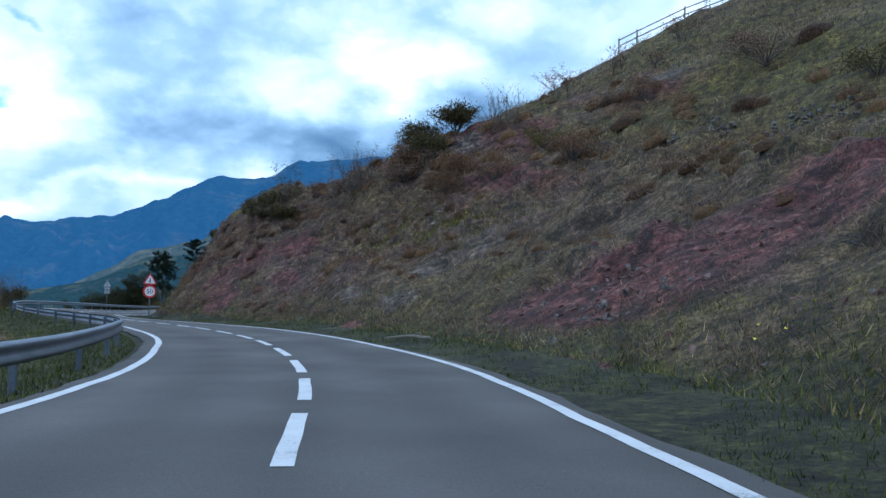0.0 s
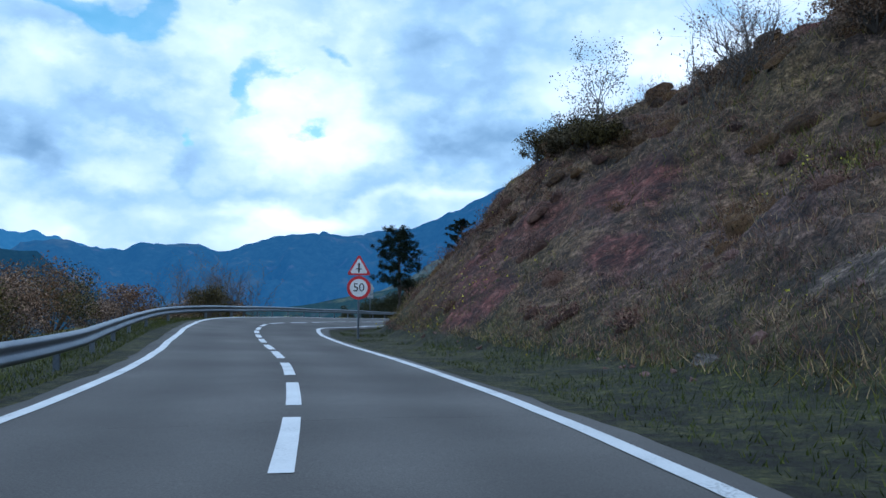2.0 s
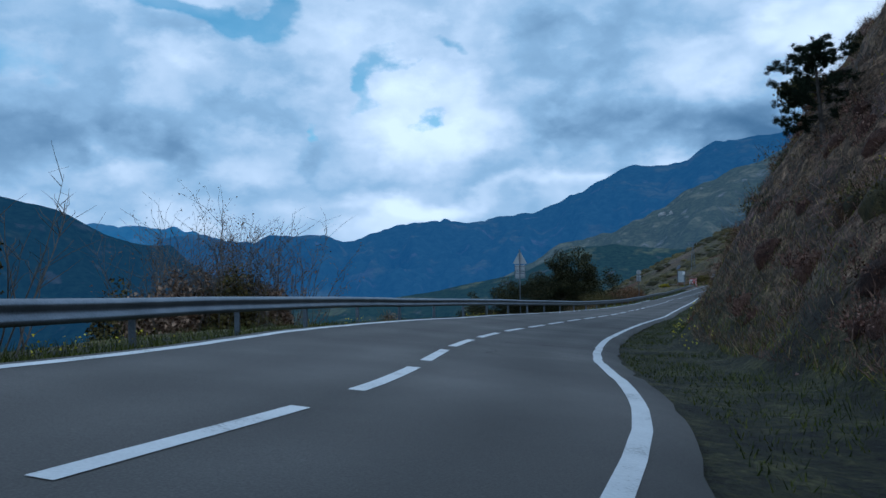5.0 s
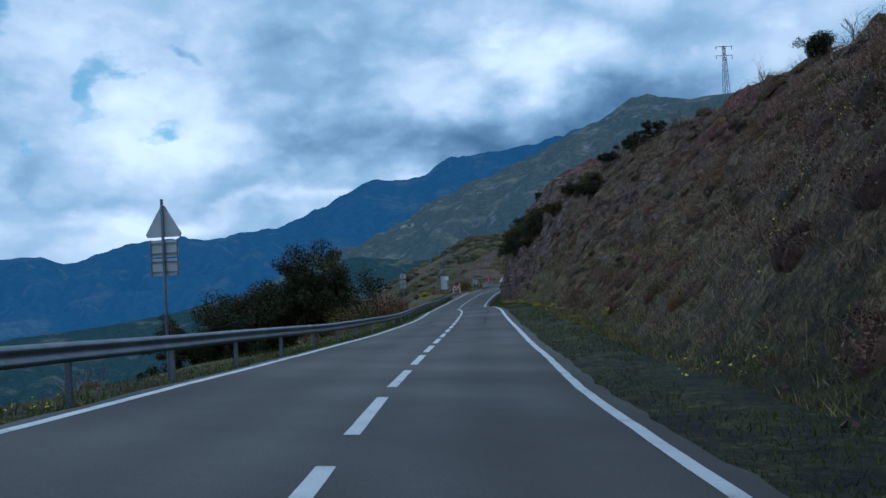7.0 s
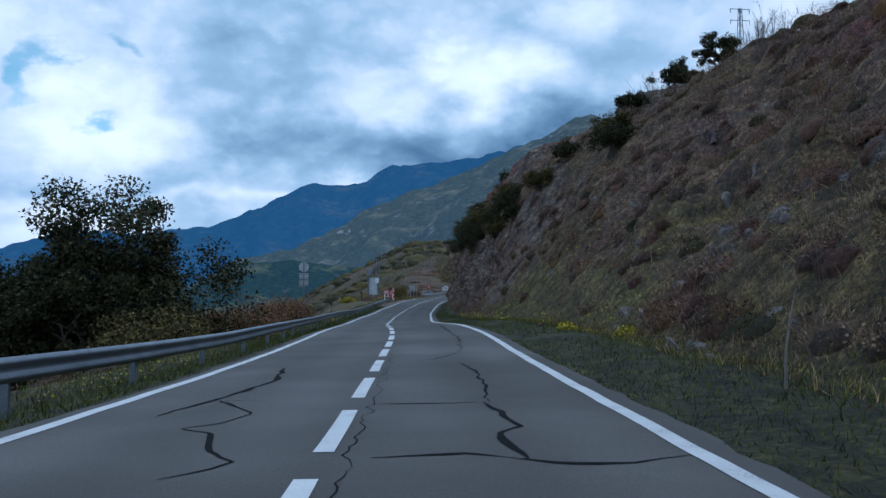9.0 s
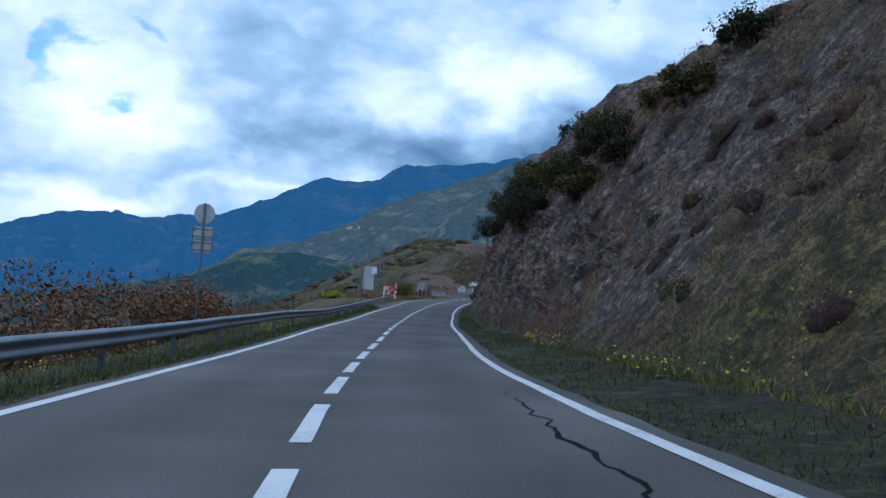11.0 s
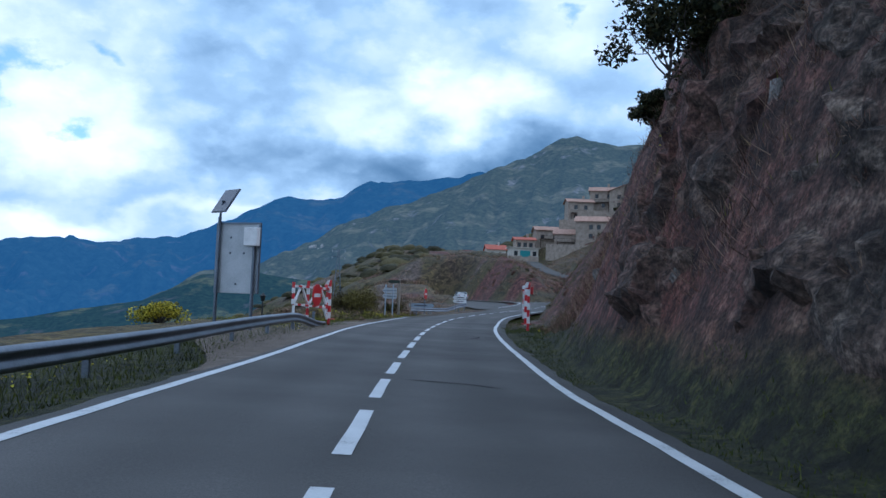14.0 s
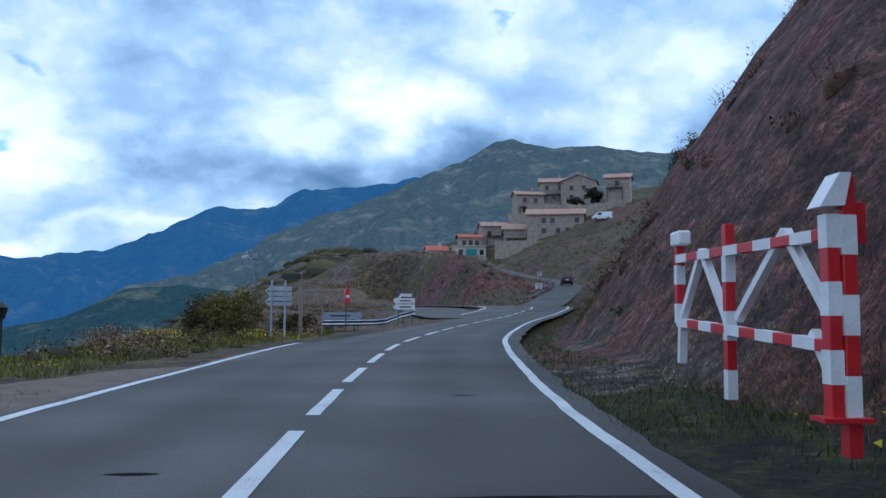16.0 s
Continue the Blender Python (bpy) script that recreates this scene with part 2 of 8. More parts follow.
def strip_height(a, lat, rough=1.0):
    """Height of the ground beside the road, over the road plane."""
    e, d1, h1, d2 = (np.interp(a, HILL_A, t) for t in (HILL_E, HILL_D1, HILL_H1, HILL_D2))
    t1, t2 = np.tan(np.radians(d1)), np.tan(np.radians(d2))
    wob = 0.7 * fbm(a / 7, lat * 0 + 3.3, 5, 3)
    d = np.maximum(lat - e - wob, 0)
    w1 = h1 / t1
    hill = np.where(d < w1, d * t1, h1 + (d - w1) * t2)
    crest = np.interp(a, np.arange(0, 300), HILL_HC) + 1.5 * fbm(a / 9, a * 0 + 1.7, 6, 3)
    over = np.maximum(hill - crest, 0)
    hill = np.minimum(hill, crest) + 2.2 * np.tanh(over / 6.0) + 0.10 * over
    hill = hill * (smooth(0, 1.8, d) * 0.35 + 0.65)
    grow = smooth(0, 5, d)
    hill = hill + rough * grow * (1.5 * fbm(a / 16, lat / 13, 1, 4) * smooth(2, 14, d) + 0.55 * fbm(a / 4.5, lat / 3.5, 2, 4) + 0.42 * fbm(a / 1.5, lat / 1.25, 8, 3))
    cut = smooth(196, 212, a) * (1 - smooth(250, 262, a)) + 0.6 * smooth(150, 160, a) * (1 - smooth(186, 196, a))
    ledge = np.abs(fbm((a + hill * 0.5) / 3.4, (hill - a * 0.3) / 2.6, 14, 4))
    hill = hill + rough * cut * grow * (2.1 * ledge - 0.6)
    # the low growth gives the slope soft cushions
    u, v = a / 0.85 + 0.5 * fbm(a / 1.1, lat / 1.1, 23, 2), (lat + 0.5 * hill) / 0.95
    lump = np.sqrt(np.clip(2.0 * vnoise(u, v, 24) - 0.6, 0, 1)) * 0.50 + np.sqrt(np.clip(2.0 * vnoise(u * 2.2, v * 2.2, 25) - 0.6, 0, 1)) * 0.22
    hill = hill + rough * grow * lump * smooth(-0.35, 0.1, fbm(a / 5, lat / 4, 26, 3)) * (1 - 0.8 * smooth(198, 208, a)) * (1 - smooth(22, 30, lat))
    right = -0.05 + 0.10 * smooth(3.3, 4.6, lat) + rough * 0.05 * fbm(a / 1.2, lat / 1.2, 9, 3) * smooth(3.1, 3.8, lat) + hill
    m = -lat
    drop_at = np.interp(a, [0, 60, 100, 125, 200, 232, 250, 300], [6.4, 6.0, 5.6, 5.6, 5.2, 6.2, 8.5, 14])
    fall = np.maximum(m - drop_at, 0)
    slope = np.interp(a, [0, 90, 105, 135, 150, 200, 240, 300], [0.42, 0.45, 0.30, 0.30, 0.5, 0.5, 0.46, 0.34])
    left = -0.05 - 0.30 * smooth(2.9, 5.0, m) * (1 - smooth(232, 246, a)) - slope * fall * smooth(0, 5, fall) + rough * smooth(3.2, 4.5, m) * (0.06 * fbm(a / 1.2, lat / 1.2, 9, 3) + smooth(0, 6, fall) * 0.8 * fbm(a / 9, lat / 9, 4, 4))
    return np.where(lat > 0, right, left)


def far_height(x, y):
    """The ground past the bend, where the village stands."""
    x = x - 2.2
    base = np.interp(y, [230, 262, 293, 320, 349, 387, 429, 452, 525, 650, 900], [-6.4, -6.3, -5.3, -3.2, -0.9, 3.0, 7.4, 12, 14.5, 19, 28])
    x1 = np.interp(y, [230, 242, 254, 270, 293, 320, 349, 380, 430, 525, 700], [-50.1, -49.8, -47.8, -44.2, -39.1, -33.3, -30.4, -36, -46.5, -56, -80])
    xw = np.interp(y, [230, 300, 330, 430, 650], [-63, -71, -72, -86, -125])
    k = np.interp(y, [230, 275, 320, 352, 395, 430, 700], [1.5, 1.5, 1.4, 0.85, 0.48, 0.42, 0.5])
    cap = np.interp(y, [230, 290, 340, 420, 700], [25, 25, 25, 28, 30])
    z = base + cap * np.tanh(np.maximum(x - x1, 0) * k / cap) - np.maximum(xw - x, 0) * 0.5
    # the hump between the hairpin and the lane
    ys = np.interp(x, [-75, -66, -60, -54, -50, -46], [356, 352, 338, 316, 306, 301])
    z = z + 4.6 * smooth(ys, ys + 14, y) * (1 - smooth(362, 395, y)) * smooth(-40, -53, x) * smooth(-80, -70, x + 2.0 * fbm(y / 6, x / 6, 27, 2))
    z = z + fbm(x / 22, y / 22, 21, 4) * 1.8 * smooth(268, 300, y) + 0.5 * fbm(x / 5, y / 5, 22, 3) * smooth(250, 285, y)
    z = z + (0.9 * fbm(x / 3.2, y / 3.2, 24, 4) + 0.5 * np.abs(fbm(x / 6, y / 6, 25, 3))) * smooth(1.5, 4.5, x - x1) * smooth(232, 242, y) * (1 - smooth(300, 320, y))
    return z


# the lane up to the village, and the road that forks off at the junction
ACCESS = [(-42.9, 288.2, -4.74), (-41.1, 295.06, -4.26), (-38.4, 308, -3.38), (-35.7, 320.3, -2.5), (-33.2, 335, -1.4), (-32.4, 346, -0.65), (-32.2, 356, 0.15), (-35.1, 367, 1.2), (-38.6, 383, 3.0), (-40.5, 404, 5.1), (-42.6, 424, 7.8)]
SIDE = [(-49.2, 267, -5.62), (-50.8, 275, -5.4), (-52.0, 285, -5.1), (-52.6, 297, -4.85), (-53.2, 307, -4.75)]
_, AC = even(catmull(ACCESS), 1.0)
_, SD = even(catmull(SIDE), 1.0)


def carve(x, y, z):
    for line, half in ((AC, 2.1), (SD, 3.2)):
        for i in range(0, len(x), 4000):
            d2 = (x[i:i + 4000, None] - line[None, :, 0]) ** 2 + (y[i:i + 4000, None] - line[None, :, 1]) ** 2
            j = d2.argmin(1)
            d, zl = np.sqrt(d2.min(1)), line[j, 2]
            q = z[i:i + 4000]
            q = np.minimum(q, zl - 0.08 + np.maximum(d - half, 0) * 1.3)
            z[i:i + 4000] = np.maximum(q, zl - 0.12 - np.maximum(d - half, 0) * 0.8)
    return z


def ground_z(x, y):
    x, y = np.atleast_1d(np.asarray(x, float)), np.atleast_1d(np.asarray(y, float))
    a, lat = nearest(x, y)
    zs = on_road(a, lat)[:, 2] + strip_height(a, lat)
    d = np.abs(lat)
    zr = np.interp(a, RA, RP[:, 2])
    zf = far_height(x, y)
    near = np.hypot(x - np.interp(a, RA, RP[:, 0]), y - np.interp(a, RA, RP[:, 1]))
    zf = np.minimum(zf, zr - 0.06 + np.maximum(near - 4.2, 0) * 1.6)
    zf = np.maximum(zf, zr - 0.09 - np.maximum(near - 4.2, 0) * 0.5)
    zf = carve(x, y, zf)
    w = smooth(230, 246, y)
    return zs * (1 - w) + zf * w


# ---------------------------------------------------------------- materials
def material(name, rough=0.8, metal=0.0):
    m = bpy.data.materials.new(name)
    m.use_nodes = True
    nt = m.node_tree
    b = nt.nodes["Principled BSDF"]
    b.inputs["Roughness"].default_value, b.inputs["Metallic"].default_value = rough, metal
    return m, nt, b


def mottled(name, stops, scale=4.0, fine=60.0, bump=0.3, rough=0.85, metal=0.0, island=0.0, rnd=0.0, dist=0.02):
    """Colours spread by two sizes of noise, with fine relief."""
    m, nt, b = material(name, rough, metal)
    N, L = nt.nodes, nt.links
    geo = N.new("ShaderNodeNewGeometry")
    n1, n2 = N.new("ShaderNodeTexNoise"), N.new("ShaderNodeTexNoise")
    tc = N.new("ShaderNodeTexCoord")
    for n, s in ((n1, scale), (n2, fine)):
        n.inputs["Scale"].default_value, n.inputs["Detail"].default_value = s, 6
        L.new(geo.outputs["Position"] if not rnd else tc.outputs["Object"], n.inputs["Vector"])
    mix = N.new("ShaderNodeMath")
    mix.operation = "MULTIPLY_ADD"
    mix.inputs[1].default_value = 0.45
    L.new(n2.outputs["Fac"], mix.inputs[0])
    sc = N.new("ShaderNodeMath")
    sc.operation = "MULTIPLY"
    sc.inputs[1].default_value = 0.55
    L.new(n1.outputs["Fac"], sc.inputs[0])
    L.new(sc.outputs[0], mix.inputs[2])
    fac = mix.outputs[0]
    if island or rnd:
        src = geo.outputs["Random Per Island"]
        if rnd:
            oi = N.new("ShaderNodeObjectInfo")
            src = oi.outputs["Random"]
        ad = N.new("ShaderNodeMath")
        ad.operation = "MULTIPLY_ADD"
        ad.inputs[1].default_value = island or rnd
        L.new(src, ad.inputs[0])
        sb = N.new("ShaderNodeMath")
        sb.operation = "SUBTRACT"
        sb.inputs[1].default_value = (island or rnd) / 2
        L.new(fac, sb.inputs[0])
        L.new(sb.outputs[0], ad.inputs[2])
        fac = ad.outputs[0]
    r = N.new("ShaderNodeValToRGB")
    els = r.color_ramp.elements
    while len(els) < len(stops):
        els.new(0.5)
    for e, (p, c) in zip(els, stops):
        e.position, e.color = p, (*c, 1)
    L.new(fac, r.inputs[0])
    L.new(r.outputs[0], b.inputs["Base Color"])
    if bump:
        bp = N.new("ShaderNodeBump")
        bp.inputs["Strength"].default_value, bp.inputs["Distance"].default_value = bump, dist
        L.new(n2.outputs["Fac"], bp.inputs["Height"])
        L.new(bp.outputs[0], b.inputs["Normal"])
    return m


def flatcol(name, c, rough=0.5, metal=0.0, spread=0.12):
    """Nearly plain colour with a little dirt."""
    lo, hi = tuple(v * (1 - spread) for v in c), tuple(min(1, v * (1 + spread)) for v in c)
    return mottled(name, [(0.35, lo), (0.65, hi)], 3.0, 40.0, 0.05, rough, metal)


ASPHALT = mottled("asphalt", [(0.30, (0.052, 0.049, 0.047)), (0.5, (0.092, 0.087, 0.083)), (0.70, (0.152, 0.144, 0.137))], 0.35, 70, 0.5, 0.82, dist=0.01)
PAINT = mottled("road paint", [(0.34, (0.24, 0.245, 0.25)), (0.43, (0.55, 0.56, 0.57)), (0.7, (0.70, 0.71, 0.72))], 2.0, 45, 0.2, 0.6)
STEEL = mottled("galvanised steel", [(0.35, (0.105, 0.125, 0.155)), (0.65, (0.205, 0.23, 0.27))], 1.5, 30, 0.05, 0.42, 0.75)
GREYBACK = mottled("sign back", [(0.35, (0.36, 0.38, 0.40)), (0.65, (0.50, 0.52, 0.54))], 2, 25, 0.03, 0.5, 0.35)
WHITE = mottled("white paint", [(0.3, (0.62, 0.62, 0.62)), (0.6, (0.80, 0.80, 0.80))], 4, 40, 0.05, 0.45)
RED = mottled("red paint", [(0.3, (0.42, 0.012, 0.016)), (0.6, (0.56, 0.02, 0.025))], 4, 40, 0.05, 0.4)
BLACK = flatcol("black paint", (0.012, 0.012, 0.013), 0.5)
WOODPOST = mottled("weathered post", [(0.3, (0.17, 0.14, 0.11)), (0.7, (0.36, 0.31, 0.26))], 6, 50, 0.4, 0.9)


ASPHALT.node_tree.nodes["Principled BSDF"].inputs["Specular IOR Level"].default_value = 0.22
# the wheels have polished two paler tracks into each lane
nt = ASPHALT.node_tree
at_ = nt.nodes.new("ShaderNodeAttribute")
at_.attribute_name = "lat"
steps = []
for op, val in (("ABSOLUTE", None), ("SUBTRACT", 0.62), ("MULTIPLY", 4.3), ("COSINE", None), ("MULTIPLY_ADD", 0.09)):
    n_ = nt.nodes.new("ShaderNodeMath")
    n_.operation = op
    if val is not None:
        n_.inputs[1].default_value = val
    nt.links.new(steps[-1].outputs[0] if steps else at_.outputs["Fac"], n_.inputs[0])
    steps.append(n_)
steps[-1].inputs[2].default_value = 1.0
pb_ = nt.nodes["Principled BSDF"]
src = pb_.inputs["Base Color"].links[0].from_socket
mu_ = nt.nodes.new("ShaderNodeVectorMath")
mu_.operation = "SCALE"
nt.links.new(src, mu_.inputs[0])
nt.links.new(steps[-1].outputs[0], mu_.inputs["Scale"])
nt.links.new(mu_.outputs[0], pb_.inputs["Base Color"])


# ---------------------------------------------------------------- mesh helpers
def mesh_ob(name, verts, faces, mat, parent=None, smooth_=False, label=""):
    me = bpy.data.meshes.new(name)
    me.from_pydata([tuple(v) for v in verts], [], [tuple(f) for f in faces])
    for m in (mat if isinstance(mat, (list, tuple)) else [mat]):
        me.materials.append(m)
    if smooth_:
        me.polygons.foreach_set("use_smooth", [True] * len(me.polygons))
    me.update()
    ob = new(name, me)
    if parent:
        ob.parent = parent
    if label:
        ob["label"] = label
    return ob


def part(name, bm, mat, parent=None, label="", smooth_=False):
    me = bpy.data.meshes.new(name)
    bm.to_mesh(me)
    bm.free()
    me.materials.append(mat)
    if smooth_:
        me.polygons.foreach_set("use_smooth", [True] * len(me.polygons))
    ob = new(name, me)
    if parent:
        ob.parent = parent
    if label:
        ob["label"] = label
    return ob


def again(name, source, parent, m):
    """Another object on the mesh of source."""
    ob = new(name, source.data)
    ob.parent = parent
    ob.matrix_basis = m
    return ob


def thing(name, loc, rz=0.0, label="", category="", group="", tilt=(0, 0)):
    e = new(name)
    e.matrix_basis = pose(loc[0], loc[1], loc[2], tilt[0], tilt[1], rz)
    e.empty_display_size = 0.2
    return tagged(e, label, category, group)


def box(bm, size, at=(0, 0, 0), rot=(0, 0, 0), bevel=0.0):
    r = bmesh.ops.create_cube(bm, size=1.0, matrix=pose(*at, *rot) @ Matrix.Diagonal((*size, 1)))
    if bevel:
        es = list({e for v in r["verts"] for e in v.link_edges})
        bmesh.ops.bevel(bm, geom=es, offset=bevel, segments=1, affect="EDGES")
    return bm


def rod(bm, r, p, q, seg=10, r2=None):
    p, q = Vector(p), Vector(q)
    d = q - p
    m = Matrix.Translation((p + q) / 2) @ d.to_track_quat("Z", "Y").to_matrix().to_4x4()
    bmesh.ops.create_cone(bm, cap_ends=True, segments=seg, radius1=r, radius2=r if r2 is None else r2, depth=d.length, matrix=m)
    return bm


def prism(bm, outline, y0, y1):
    """An upright plate: an outline in x and z, from y0 to y1."""
    lo = [bm.verts.new((x, y0, z)) for x, z in outline]
    hi = [bm.verts.new((x, y1, z)) for x, z in outline]
    bm.faces.new(lo)
    bm.faces.new(hi[::-1])
    n = len(lo)
    for i in range(n):
        bm.faces.new((lo[(i + 1) % n], lo[i], hi[i], hi[(i + 1) % n]))
    bmesh.ops.recalc_face_normals(bm, faces=bm.faces)
    return bm


def grid_mesh(name, X, Y, Z, mat, attrs=None, smooth_=True):
    n, m = X.shape
    me = bpy.data.meshes.new(name)
    v = np.stack([X, Y, Z], -1).reshape(-1, 3)
    i = np.arange((n - 1) * (m - 1))
    r, c = i // (m - 1), i % (m - 1)
    q = np.stack([r * m + c, r * m + c + 1, (r + 1) * m + c + 1, (r + 1) * m + c], 1)
    me.vertices.add(len(v))
    me.vertices.foreach_set("co", v.ravel())
    me.loops.add(q.size)
    me.loops.foreach_set("vertex_index", q.ravel().astype(np.int32))
    me.polygons.add(len(q))
    me.polygons.foreach_set("loop_start", (np.arange(len(q)) * 4).astype(np.int32))
    me.update(calc_edges=True)
    me.polygons.foreach_set("use_smooth", [smooth_] * len(q))
    for key, val in (attrs or {}).items():
        at = me.attributes.new(key, "FLOAT", "POINT")
        at.data.foreach_set("value", val.reshape(-1).astype(np.float32))
    me.materials.append(mat)
    me.update()
    return new(name, me)


def tri_mesh(name, tris, mat):
    """One mesh out of loose triangles (n, 3, 3)."""
    tris = np.asarray(tris, np.float32).reshape(-1, 3, 3)
    me = bpy.data.meshes.new(name)
    n = len(tris)
    me.vertices.add(3 * n)
    me.vertices.foreach_set("co", tris.ravel())
    me.loops.add(3 * n)
    me.loops.foreach_set("vertex_index", np.arange(3 * n, dtype=np.int32))
    me.polygons.add(n)
    me.polygons.foreach_set("loop_start", (np.arange(n) * 3).astype(np.int32))
    me.update(calc_edges=True)
    me.materials.append(mat)
    return new(name, me)


# ---------------------------------------------------------------- ground
def ground_material():
    m, nt, b = material("hill ground", 0.95)
    N, L = nt.nodes, nt.links
    geo = N.new("ShaderNodeNewGeometry")

    def noise_(scale, detail=6, rough=0.6, stretch=None):
        n = N.new("ShaderNodeTexNoise")
        n.inputs["Scale"].default_value, n.inputs["Detail"].default_value, n.inputs["Roughness"].default_value = scale, detail, rough
        if stretch:
            mp = N.new("ShaderNodeMapping")
            mp.inputs["Scale"].default_value = stretch
            L.new(geo.outputs["Position"], mp.inputs["Vector"])
            L.new(mp.outputs[0], n.inputs["Vector"])
        else:
            L.new(geo.outputs["Position"], n.inputs["Vector"])
        return n.outputs["Fac"]

    def ramp(fac, stops):
        r = N.new("ShaderNodeValToRGB")
        els = r.color_ramp.elements
        while len(els) < len(stops):
            els.new(0.5)
        for e, (p, c) in zip(els, stops):
            e.position, e.color = p, (*c, 1)
        L.new(fac, r.inputs[0])
        return r.outputs[0]

    def mix(fac, a, c):
        x = N.new("ShaderNodeMix")
        x.data_type = "RGBA"
        L.new(fac, x.inputs["Factor"])
        L.new(a, x.inputs["A"])
        L.new(c, x.inputs["B"])
        return x.outputs["Result"]

    def attr(key):
        a = N.new("ShaderNodeAttribute")
        a.attribute_name = key
        return a.outputs["Fac"]

    grass = ramp(noise_(7), [(0.3, (0.050, 0.044, 0.008)), (0.5, (0.128, 0.106, 0.020)), (0.7, (0.250, 0.190, 0.052))])
    purple = ramp(noise_(5), [(0.3, (0.045, 0.024, 0.021)), (0.5, (0.115, 0.066, 0.055)), (0.72, (0.255, 0.165, 0.135))])
    dry = ramp(noise_(5), [(0.3, (0.062, 0.037, 0.022)), (0.5, (0.152, 0.096, 0.058)), (0.72, (0.335, 0.225, 0.140))])
    soil = ramp(noise_(3.5), [(0.3, (0.066, 0.021, 0.017)), (0.52, (0.158, 0.054, 0.043)), (0.72, (0.290, 0.140, 0.110))])
    rock = ramp(noise_(2.3, 8, 0.7, (1, 1, 1.8)), [(0.3, (0.038, 0.026, 0.021)), (0.5, (0.130, 0.094, 0.074)), (0.68, (0.38, 0.30, 0.235))])
    dry = mix(ramp(noise_(0.45, 4), [(0.46, (0, 0, 0)), (0.58, (1, 1, 1))]), dry, purple)
    col = mix(attr("dry"), grass, dry)
    # darker green ground, mixed in along the verges and below the village
    dark_green = ramp(noise_(6), [(0.3, (0.014, 0.017, 0.004)), (0.5, (0.036, 0.042, 0.010)), (0.7, (0.080, 0.080, 0.024))])
    col = mix(attr("verge"), col, dark_green)
    col = mix(attr("soil"), col, soil)
    col = mix(attr("rock"), col, rock)
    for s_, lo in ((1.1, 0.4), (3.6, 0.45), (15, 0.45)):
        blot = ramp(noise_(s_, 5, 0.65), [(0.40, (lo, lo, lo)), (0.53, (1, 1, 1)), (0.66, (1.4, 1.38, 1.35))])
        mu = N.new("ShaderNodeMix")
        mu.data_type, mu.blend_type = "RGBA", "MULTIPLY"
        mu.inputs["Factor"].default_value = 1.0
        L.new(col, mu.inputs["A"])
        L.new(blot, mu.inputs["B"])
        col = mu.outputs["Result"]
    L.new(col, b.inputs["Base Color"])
    bp = N.new("ShaderNodeBump")
    bp.inputs["Strength"].default_value, bp.inputs["Distance"].default_value = 1.0, 0.13
    L.new(noise_(4.5, 10, 0.72), bp.inputs["Height"])
    L.new(bp.outputs[0], b.inputs["Normal"])
    return m


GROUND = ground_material()


